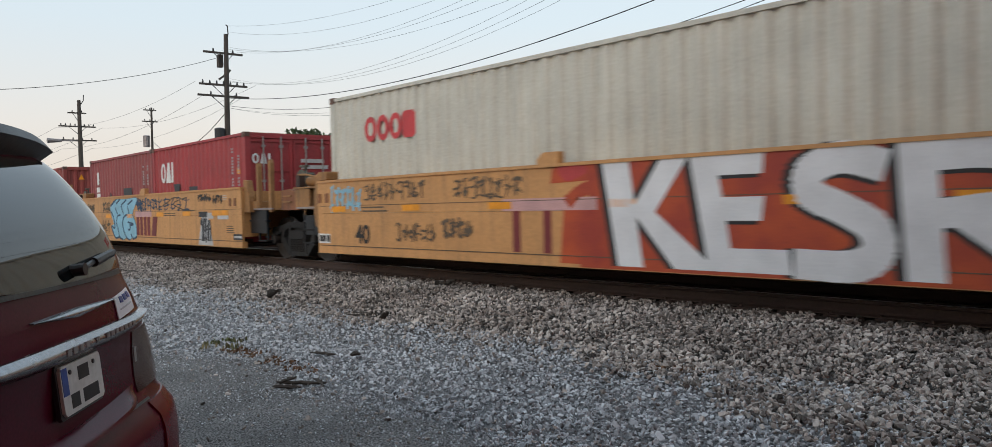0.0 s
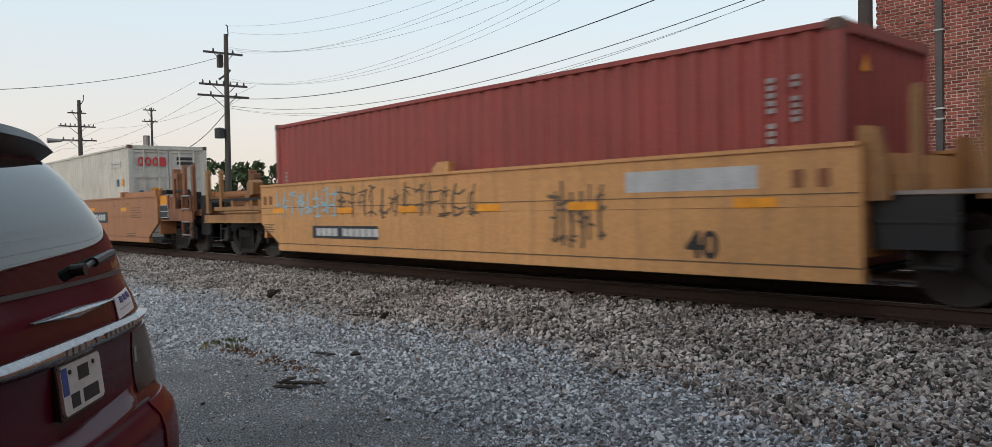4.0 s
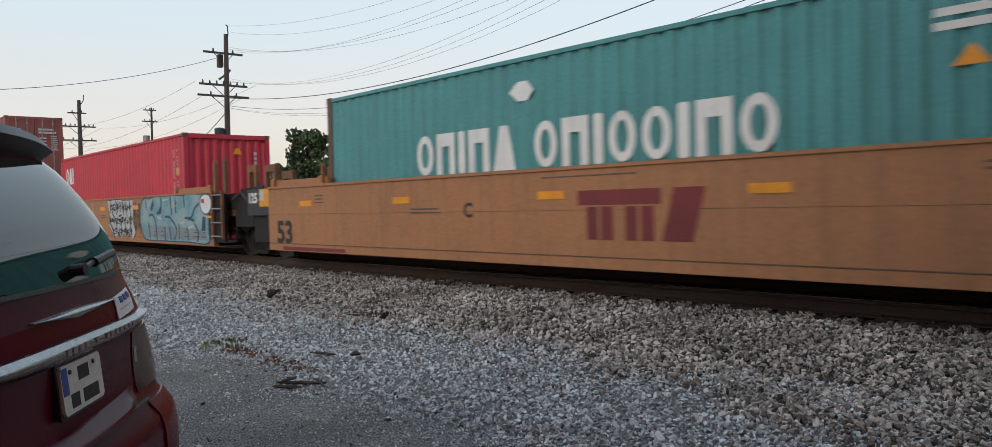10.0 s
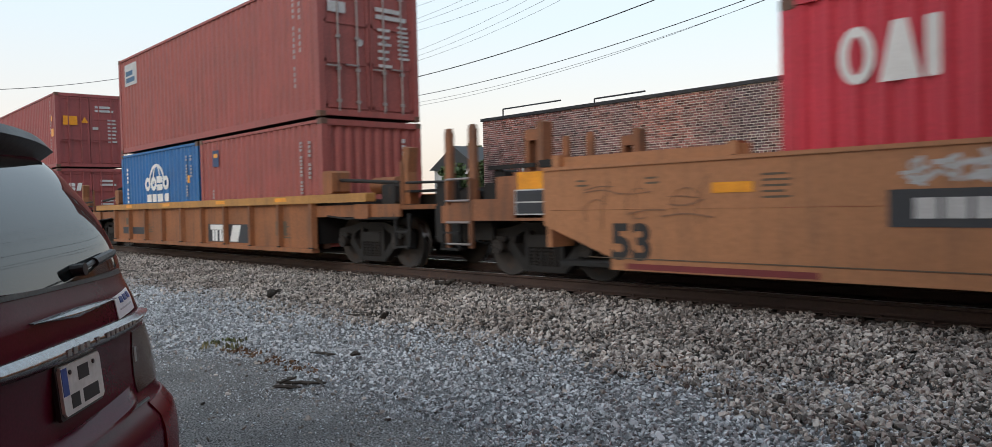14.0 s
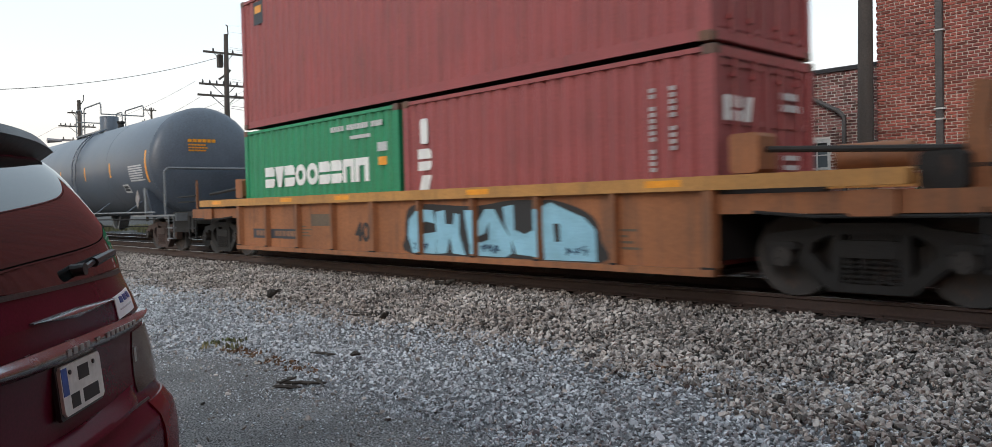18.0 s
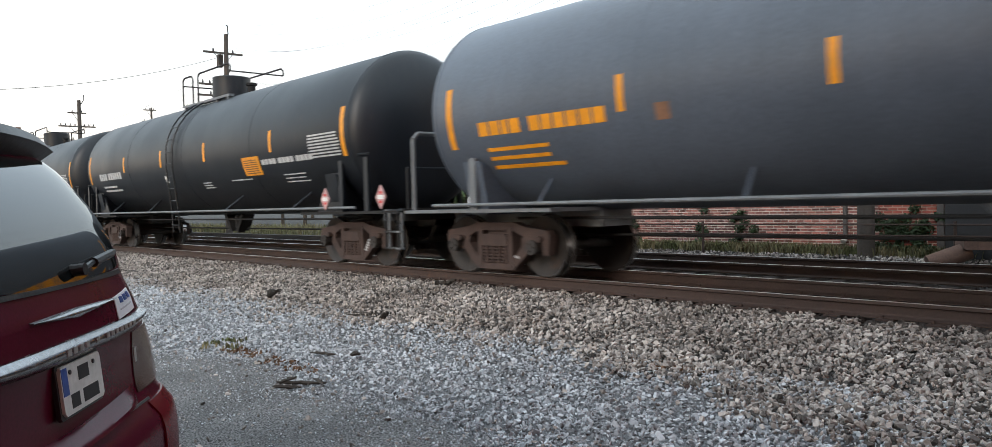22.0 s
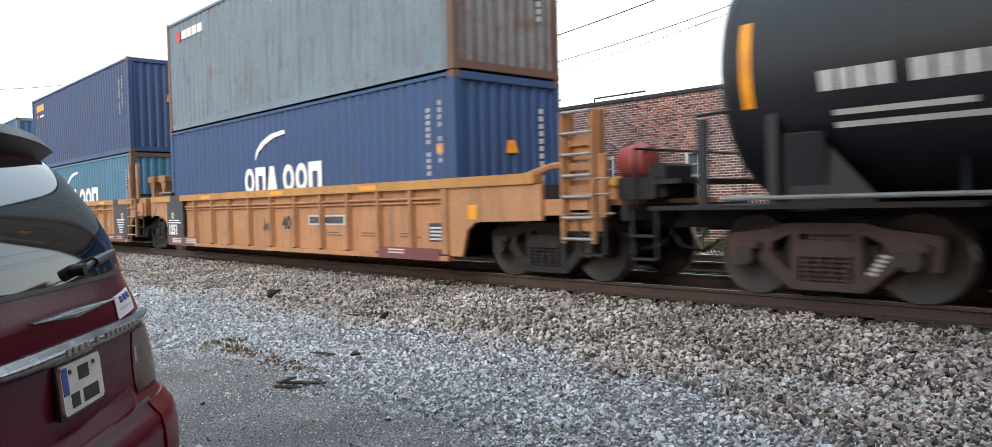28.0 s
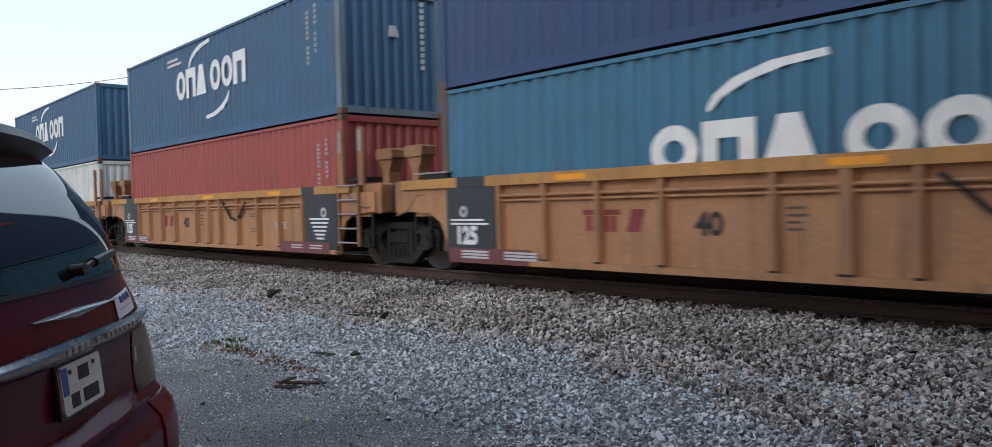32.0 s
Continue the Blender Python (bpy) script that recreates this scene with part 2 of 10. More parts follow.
def part(name, shape, material, parent, label="", smooth=False, bevel=0.0):
    ob = new(name, shape if isinstance(shape, bpy.types.Mesh) else shape.mesh(name, smooth))
    if material and not ob.data.materials:
        ob.data.materials.append(material)
    if parent:
        ob.parent = parent
    if label:
        ob["label"] = label
    if bevel:
        mod = ob.modifiers.new("bevel", "BEVEL")
        mod.width, mod.segments, mod.limit_method = bevel, 2, "ANGLE"
    return ob


def share(name, ob, parent, m=None):
    """Another part on the mesh of ob."""
    o = new(name, ob.data)
    o.parent = parent
    if m is not None:
        o.matrix_basis = m
    return o


def thing(name, m, label, category, group="", kind=""):
    ob = new(name)
    ob.matrix_basis = m
    ob.empty_display_size = 0.2
    return tagged(ob, label, category, group, kind)


def rolling(name, u, z, label, category, group=""):
    """A thing of the train, its middle u metres along the train, z over the rail."""
    m = pose(u, TRACK_Y, RAIL + z)
    ob = thing(name, m, label, category, group)
    ROLLING.append((ob, m))
    return ob


def written(words, size, material, parent, x, y, z, name="lettering", bold=0.0, wide=1.0):
    """Words on a side that faces -y, their lower left corner at x, y, z."""
    c = bpy.data.curves.new("words", "FONT")
    c.body, c.size, c.extrude, c.offset = words, size, 0.002, bold
    t = bpy.data.objects.new("words", c)
    scene.collection.objects.link(t)
    me = bpy.data.meshes.new_from_object(t.evaluated_get(bpy.context.evaluated_depsgraph_get()))
    bpy.data.objects.remove(t)
    me.transform(Matrix.Translation((x, y, z)) @ pose(0, 0, 0, 90, 0, 0) @ Matrix.Diagonal((wide, 1, 1, 1)))
    me.materials.clear()
    me.materials.append(material)
    ob = new(name, me)
    ob.parent = parent
    return ob


def stroke(pts, w, y0, y1, shape=None):
    """A painted line of width w through (x, z) points on a side, from depth y0 to y1."""
    s = shape or Shape()
    for (a, b), (c, d) in zip(pts, pts[1:]):
        t = Vector((c - a, d - b))
        t.normalize()
        n = Vector((-t.y, t.x)) * (w / 2)
        e = t * (w * 0.28)
        a2, b2, c2, d2 = a - e.x, b - e.y, c + e.x, d + e.y
        s.slab([(a2 + n.x, b2 + n.y), (a2 - n.x, b2 - n.y), (c2 - n.x, d2 - n.y), (c2 + n.x, d2 + n.y)], y0, y1)
    return s


PRINT = ("scrawl", "code_column", "small_print", "number_print", "notice_print", "graffiti_line", "graffiti_gleam", "graffiti_wedge", "sill_print", "label_print", "white_stencil", "head_print", "number_plate_print", "worn_patch", "notice", "round_mark", "seam_line")


def decal(name, polys, y, material, parent, label="", thick=0.003):
    """Flat paint on a side: polygons in (x, z), its face at y."""
    s = Shape()
    # strokes that cross lie a hair apart
    for i, p in enumerate(polys):
        s.slab(p, y - 0.0003 * (i % 7), y + thick)
    ob = part(name, s, material, parent, label)
    if name in PRINT:
        tagged(ob, kind="stuff")
    return ob


def rect(x, z, w, h, slant=0.0):
    return [(x, z), (x + w, z), (x + w + slant, z + h), (x + slant, z + h)]


def bars(x, z, w, h, n, gap=0.45, rag=0.25, seed=1):
    """Rows of bars that stand for small print."""
    rnd = random.Random(seed)
    out = []
    step = h / n
    for i in range(n):
        ww = w * (1 - rag * rnd.random())
        out.append(rect(x, z + i * step, ww, step * (1 - gap)))
    return out


def blocks(x, z, widths, h, gap, skip=()):
    """A row of letter-sized blocks; a width below nought is a space."""
    out = []
    for w in widths:
        if w < 0:
            x -= w
            continue
        out.append(rect(x, z, w, h))
        x += w + gap
    return out


def ring(cx, cz, rx, rz, t, n=18, a0=0.0, a1=360.0):
    """Quads of an oval band."""
    out = []
    for i in range(n):
        a, b = radians(a0 + (a1 - a0) * i / n), radians(a0 + (a1 - a0) * (i + 1) / n)
        out.append([(cx + rx * math.cos(a), cz + rz * math.sin(a)), (cx + rx * math.cos(b), cz + rz * math.sin(b)),
                    (cx + (rx - t) * math.cos(b), cz + (rz - t) * math.sin(b)), (cx + (rx - t) * math.cos(a), cz + (rz - t) * math.sin(a))])
    return out


def glyphs(x, z, widths, h, gap, kinds="0"):
    """Plain blocks that stand for a brand's letters: whole, split across, or leaning; a width below nought is a space."""
    out, i = [], 0
    for w in widths:
        if w < 0:
            x -= w
            continue
        k = kinds[i % len(kinds)]
        c = min(w, h) * 0.16
        if k == "0":
            out.append([(x + c, z), (x + w - c, z), (x + w, z + c), (x + w, z + h - c), (x + w - c, z + h), (x + c, z + h), (x, z + h - c), (x, z + c)])
        elif k == "1":
            out.append([(x, z), (x + w - c, z), (x + w, z + c), (x + w, z + h * 0.42), (x, z + h * 0.42)])
            out.append([(x, z + h * 0.54), (x + w, z + h * 0.54), (x + w, z + h - c), (x + w - c, z + h), (x, z + h)])
        elif k == "2":
            out.append([(x, z), (x + w * 0.42, z), (x + w * 0.42, z + h), (x, z + h)])
            out.append([(x + w * 0.56, z), (x + w, z), (x + w, z + h), (x + w * 0.56, z + h)])
        elif k == "o":
            turn = [(math.cos(radians(a)), math.sin(radians(a))) for a in range(0, 361, 24)]
            cx, cz, t = x + w / 2, z + h / 2, w * 0.27
            out.append([(cx + w / 2 * a, cz + h / 2 * b) for a, b in turn] + [(cx + (w / 2 - t) * a, cz + (h / 2 - t) * b) for a, b in reversed(turn)])
        elif k == "n":
            out.append([(x, z), (x + w * 0.3, z), (x + w * 0.3, z + h * 0.68), (x + w * 0.7, z + h * 0.68), (x + w * 0.7, z), (x + w, z), (x + w, z + h), (x, z + h)])
        elif k == "v":
            out.append([(x, z), (x + w, z), (x + w * 0.68, z + h), (x + w * 0.32, z + h)])
        elif k == "u":
            out.append([(x + w * 0.32, z), (x + w * 0.68, z), (x + w, z + h), (x, z + h)])
        else:
            out.append([(x, z), (x + w * 0.7, z), (x + w, z + h), (x + w * 0.3, z + h)])
        x += w + gap
        i += 1
    return out
# ---------------------------------------------------------------- railway vehicles
SIDE = -1.52           # near side of a car, from the track's centre line


def wheelset_mesh():
    s = Shape()
    for k in (-1, 1):
        c = k * 0.76
        prof = [(0.0, 0.10), (0.02, 0.36), (0.05, 0.40), (0.066, 0.452), (-0.05, 0.460), (-0.066, 0.485), (-0.085, 0.48), (-0.08, 0.40), (-0.05, 0.36), (-0.03, 0.10)]
        s.lathe([(c + k * a, r) for a, r in prof], (0, 0, 0), "y", 36)
    s.tube((0, -1.06, 0), (0, 1.06, 0), 0.075, 12)
    s.tube((0, -1.13, 0), (0, -1.02, 0), 0.11, 14)
    s.tube((0, 1.02, 0), (0, 1.13, 0), 0.11, 14)
    for k in (-1, 1):
        for j in range(3):
            t = 2 * math.pi * j / 3
            s.tube((0.06 * math.cos(t), k * 1.13, 0.06 * math.sin(t)), (0.06 * math.cos(t), k * 1.15, 0.06 * math.sin(t)), 0.016, 6)
    me = s.mesh("wheelset", True)
    me.materials.append(M["wheel"])
    me.materials.append(M["tread"])
    for p in me.polygons:
        c = p.center
        if 0.452 < math.hypot(c.x, c.z) < 0.4615:
            p.material_index = 1
    return me


def sideframe_mesh():
    s = Shape()
    for k in (-1, 1):
        y0, y1 = k * 0.93 - 0.08, k * 0.93 + 0.08
        s.slab([(-1.12, 0.55), (-0.62, 0.60), (-0.4, 0.70), (0.4, 0.70), (0.62, 0.60), (1.12, 0.55), (1.16, 0.62), (1.12, 0.70), (0.62, 0.76),
                (0.42, 0.82), (-0.42, 0.82), (-0.62, 0.76), (-1.12, 0.70), (-1.16, 0.62)], y0, y1)
        for j in (-1, 1):
            q = [(0.70, 0.62), (0.78, 0.42), (0.40, 0.10), (0.28, 0.10), (0.28, 0.20), (0.36, 0.24), (0.62, 0.50), (0.60, 0.62)]
            s.slab([(j * a, b) for a, b in q], y0, y1)
            s.slab([(j * a, b) for a, b in [(1.16, 0.64), (1.12, 0.34), (1.02, 0.34), (1.0, 0.60)]], y0, y1)
            s.slab([(j * a, b) for a, b in [(0.28, 0.75), (0.38, 0.75), (0.40, 0.14), (0.30, 0.14)]], y0 - 0.01, y1 + 0.01)
            s.box(j * 0.89 - 0.15, j * 0.89 + 0.15, k * 1.0 - 0.09, k * 1.0 + 0.09, 0.53, 0.62, 0.03)
        s.box(-0.40, 0.40, y0, y1, 0.10, 0.19, 0.03)
        for i in range(4):
            x = -0.21 + i * 0.14
            for z in range(5):
                s.tube((x, k * 0.98, 0.205 + z * 0.05), (x, k * 0.98, 0.232 + z * 0.05), 0.062, 10)
            s.tube((x, k * 0.98, 0.19), (x, k * 0.98, 0.46), 0.042, 8)
        s.box(-0.30, 0.30, k * 0.93 - 0.11, k * 0.93 + 0.11, 0.46, 0.64, 0.04)
    s.box(-0.24, 0.24, -0.95, 0.95, 0.46, 0.70)
    s.tube((0, 0, 0.68), (0, 0, 0.86), 0.24, 16)
    for j in (-1, 1):
        s.box(j * 0.33 - 0.05, j * 0.33 + 0.05, -0.85, 0.85, 0.36, 0.46)
        for k in (-1, 1):
            s.box(j * 0.38 - 0.05, j * 0.38 + 0.05, k * 0.76 - 0.07, k * 0.76 + 0.07, 0.28, 0.58)
    return s.mesh("truck", False)


WHEELSET = wheelset_mesh()
FRAME_MESH = {}


def truck(parent, x, mat="grime", base=1.78):
    if mat not in FRAME_MESH:
        FRAME_MESH[mat] = sideframe_mesh()
        FRAME_MESH[mat].materials.append(M[mat])
    t = new("truck", FRAME_MESH[mat])
    t.parent = parent
    t.location = (x, 0, 0)
    t["label"] = "grimy cast steel two-axle truck"
    for j in (-1, 1):
        w = new("wheelset", WHEELSET)
        w.parent = t
        w.location = (j * base / 2, 0, 0.457)
        AXLES.append((w, j))
    return t


def coupler(parent, x, d):
    s = Shape()
    s.box(min(x, x + d * 0.55), max(x, x + d * 0.55), -0.09, 0.09, 0.76, 0.94)
    s.slab([(x + d * a, b) for a, b in ((0.5, -0.12), (0.82, -0.16), (0.84, -0.03), (0.66, 0.0), (0.68, 0.13), (0.5, 0.14))], 0.70, 1.0, "z")
    part("coupler", s, M["grime"], parent, "dark cast steel coupler")
    h = Shape()
    h.pipe([(x, -0.3, 0.85), (x + d * 0.25, -0.32, 0.5), (x + d * 0.6, -0.3, 0.42), (x + d * 0.85, -0.28, 0.6)], 0.025)
    part("air_hose", h, M["dark"], parent, "black rubber air hose")


def ladder(parent, x0, x1, y, z0, z1, n, mat, name="ladder", r=0.018, top_post=0.0):
    s = Shape()
    for x in (x0, x1):
        s.box(x - 0.03, x + 0.03, y - 0.02, y + 0.03, z0 - 0.06, z1 + top_post)
    lad = part(name, s, mat, parent)
    for i in range(n):
        z = z0 + (z1 - z0) * i / (n - 1)
        part("rung", Shape().tube((x0, y - 0.03, z), (x1, y - 0.03, z), r), M["rodgrey"], lad)
    return lad


def posts(parent, xs, z0, z1, w, mat, y=-1.1, d=0.08, name="guide_post"):
    """Upright container guides, near and far side."""
    for x in xs:
        for k in (1, -1):
            s = Shape()
            yy = k * y
            s.slab([(x - w / 2, z0), (x + w / 2, z0), (x + w / 2, z1 - 0.08), (x + w / 2 - 0.03, z1), (x - w / 2 + 0.03, z1), (x - w / 2, z1 - 0.08)], yy - d / 2, yy + d / 2)
            part(name, s, mat, parent)


def stanchion(parent, x, z0, z1, mat, y=-0.95, w=0.25):
    """A cast pedestal that widens to a thick cap."""
    for k in (1, -1):
        s = Shape()
        s.slab([(x - 0.15, z0), (x + 0.15, z0), (x + 0.10, z0 + 0.3), (x + 0.10, z1 - 0.42), (x + w * 0.8, z1 - 0.19), (x - w * 0.8, z1 - 0.19), (x - 0.10, z1 - 0.42), (x - 0.10, z0 + 0.3)], k * y - 0.12, k * y + 0.12)
        st = part("stanchion", s, mat, parent)
        part("cap", Shape().box(x - w, x + w, k * y - 0.16, k * y + 0.16, z1 - 0.19, z1, 0.03), mat, st)


def brake_gear(parent, x, z, k=-1):
    s = Shape()
    y = k * 0.75
    s.lathe([(-0.03, 0.05), (-0.03, 0.24), (0.0, 0.27), (0.03, 0.24), (0.03, 0.05)], (x, y, z), "x", 20)
    s.box(x - 0.12, x - 0.02, y - 0.12, y + 0.12, z - 0.2, z + 0.12)
    s.tube((x - 0.1, y, z), (x + 0.08, y, z), 0.03)
    part("brake_wheel", s, M["grime"], parent, "dark handbrake wheel and gear")


def deck_end(parent, x0, d, length, mat, z0=0.86, z1=1.16, width=1.42, cut=0.5):
    """The platform over a truck beyond a well; d: its way along x."""
    s = Shape()
    e = x0 + d * length
    s.slab([(x0, -width), (e - d * cut, -width), (e, -width * 0.62), (e, width * 0.62), (e - d * cut, width), (x0, width)], z0 + 0.12, z1, "z")
    part("end_platform", s, mat, parent)
    b = Shape()
    a, c = sorted((x0, e - d * 0.1))
    b.box(a, c, -0.36, 0.36, 0.72, z0 + 0.12)
    part("centre_sill", b, M["dark"], parent)
    for k in (-1, 1):
        g = Shape()
        a, c = sorted((x0, e - d * cut))
        yy = k * width
        g.box(a, c, yy - 0.03, yy + 0.03, z0, z1 + 0.02)
        part("side_sill", g, mat, parent)
    step = Shape()
    xs = e - d * 0.45
    for q in (xs - 0.2, xs + 0.2):
        step.box(q - 0.02, q + 0.02, -width - 0.03, -width + 0.01, 0.42, z0 + 0.05)
    step.box(xs - 0.2, xs + 0.2, -width - 0.06, -width + 0.1, 0.40, 0.43)
    step.box(xs - 0.2, xs + 0.2, -width - 0.04, -width + 0.06, 0.66, 0.69)
    part("step", step, M["dark"], parent, "bent steel sill step")


def grab(parent, x0, x1, z, y, mat):
    part("grab_iron", Shape().pipe([(x0, y + 0.06, z), (x0, y, z), (x1, y, z), (x1, y + 0.06, z)], 0.014), mat, parent)


def well_floor(parent, half, mat, z=0.24):
    s = Shape()
    s.box(-half, half, -1.40, 1.40, z, z + 0.06)
    for i in range(7):
        x = -half + half * 2 * (i + 0.5) / 7
        s.box(x - 0.12, x + 0.12, -1.42, 1.42, z - 0.03, z + 0.02)
    part("well_floor", s, mat, parent)


def smooth_unit(name, u, x0, x1, top, mat, label, left, right, raised=(), group="", fold=1.0, slant=0.75):
    """A smooth-sided well unit: side plates from x0 to x1; left and right ends are joint, mate or cab."""
    car = rolling(name, u, 0, label, "rail car", group)
    steel = M[mat]
    low = 0.25
    for k in (-1, 1):
        # upper and lower side plates, folded at mid height, and the bottom sill
        pl = [(x0, top), (x1, top)]
        lo_l = x0 + (slant if left == "cab" else 0.0)
        lo_r = x1 - (slant if right == "cab" else 0.0)
        up = Shape()
        y = k * abs(SIDE)
        up.slab([(x0, fold), (x1, fold), (x1, top), (x0, top)], y - k * 0.05, y)
        part("side_plate", up, steel, car)
        dn = Shape()
        kk = 0.006
        a, b = (x0 if left != "cab" else x0), x1
        outer = [(a, fold - 0.004), (b, fold - 0.004), (b, 0.80 if right == "cab" else 0.40), (lo_r, 0.40), (lo_l, 0.40), (a, 0.80 if left == "cab" else 0.40)]
        dn.slab(outer, y - k * 0.05 - k * kk * 0.4, y - k * kk * 0.4)
        part("side_plate", dn, steel, car)
        sl = Shape()
        sl.slab([(lo_l, low), (lo_r, low), (lo_r, 0.39), (lo_l, 0.39)], y - k * 0.12, y + k * 0.0)
        part("bottom_sill", sl, steel, car)
        tf = Shape()
        tf.box(x0 + 0.02, x1 - 0.02, min(y - k * 0.14, y + k * 0.025), max(y - k * 0.14, y + k * 0.025), top, top + 0.045)
        part("top_flange", tf, steel, car)
        for q0, q1 in raised:
            rs = Shape()
            rs.slab([(q0, top + 0.05), (q1, top + 0.05), (q1, top + 0.17), (q0, top + 0.17)], y - k * 0.16, y - k * 0.08)
            part("raised_rail", rs, steel, car)
            for q in (q0 + 0.08, q1 - 0.2):
                part("bracket", Shape().box(q, q + 0.12, min(y, y - k * 0.2), max(y, y - k * 0.2), top + 0.05, top + 0.2), steel, car)
    for e, x, d in ((left, x0, -1), (right, x1, 1)):
        s = Shape()
        s.box(min(x, x - d * 0.08), max(x, x - d * 0.08), -1.46, 1.46, 0.5, top - 0.05)
        part("end_bulkhead", s, steel, car)
        if e == "cab":
            deck_end(car, x, d, 2.55, M[mat + "_end"])
            coupler(car, x + d * 2.45, d)
        elif e == "joint":
            deck_end(car, x, d, 1.15, M[mat + "_end"], z0=0.97, z1=1.13, width=1.30, cut=0.3)
        else:
            deck_end(car, x, d, 1.0, M[mat + "_end"], z0=0.97, z1=1.13, width=1.25, cut=0.3)
    well_floor(car, min(-x0, x1) - 0.1, M["dark"], 0.26)
    return car


def ribbed_unit(name, u, x0, x1, c0, c1, mat, chord, label, left, right, top=1.36, deep=0.16, ribs=9, group="", rib_at=None):
    """A well unit with a recessed, ribbed side under a top chord that runs from c0 to c1."""
    car = rolling(name, u, 0, label, "rail car", group)
    steel = M[mat]
    for k in (-1, 1):
        y = k * abs(SIDE)
        inner = y - k * 0.11
        part("side_plate", Shape().box(x0, x1, min(inner, inner - k * 0.04), max(inner, inner - k * 0.04), 0.30, top - deep), steel, car)
        part("top_chord", Shape().box(c0, c1, min(y, y - k * 0.2), max(y, y - k * 0.2), top - deep, top, 0.015), M[chord], car, "worn yellow top chord")
        part("bottom_sill", Shape().box(x0, x1, min(y + k * 0.005, y - k * 0.16), max(y + k * 0.005, y - k * 0.16), 0.23, 0.31), steel, car)
        mid = ribs // 2
        spots = rib_at or [(x0 + 0.07 + (x1 - x0 - 0.14) * i / ribs, i in (0, ribs, mid)) for i in range(ribs + 1)]
        shared = {}
        for x, broad in spots:
            w = 0.1 if broad else 0.055
            m = pose(x, inner, 0, 0, 0, 180 if k < 0 else 0)
            if broad in shared:
                share("rib", shared[broad], car, m)
            else:
                o = part("rib", Shape().slab([(-w, 0), (w, 0), (w * 0.6, 0.10), (-w * 0.6, 0.10)], 0.31, top - deep, "z"), steel, car)
                o.matrix_basis = m
                shared[broad] = o
            part("rib_foot", Shape().box(x - w * 0.9, x + w * 0.9, min(y, y - k * 0.03), max(y, y - k * 0.03), 0.31, 0.335), M["dark"], car) if k < 0 else None
    for e, x, c, d in ((left, x0, c0, -1), (right, x1, c1, 1)):
        part("end_bulkhead", Shape().box(min(x, x - d * 0.08), max(x, x - d * 0.08), -1.4, 1.4, 0.4, top - 0.1), M["dark"], car)
        if e == "cab":
            deck_end(car, x, d, 3.3, steel, z0=0.93, z1=1.13, width=1.38)
            coupler(car, x + d * 3.2, d)
        else:
            deck_end(car, x, d, 1.3, steel, z0=0.93, z1=1.13, width=1.36, cut=0.3)
    well_floor(car, min(-x0, x1) - 0.1, M["dark"], 0.22)
    return car


# ---------------------------------------------------------------- containers
BOX_W = 1.219
BOX_MESH = {}


def ridged(length, z0, z1, depth=0.043, pitch=0.278):
    """A trapezoid-ridged wall in the x-z plane, its outer ridges at y = 0."""
    n = max(4, round(length / pitch))
    p = length / n
    pts = []
    for i in range(n):
        a = -length / 2 + i * p
        pts += [(a, 0), (a + p * 0.30, 0), (a + p * 0.5, depth), (a + p * 0.80, depth)]
    pts += [(length / 2, 0), (length / 2, depth + 0.02), (-length / 2, depth + 0.02)]
    s = Shape()
    n = len(pts)
    vs = [(x, y, z0) for x, y in pts] + [(x, y, z1) for x, y in pts]
    fs = [(i, (i + 1) % n, (i + 1) % n + n, i + n) for i in range(n)]
    return s.add(vs, fs)


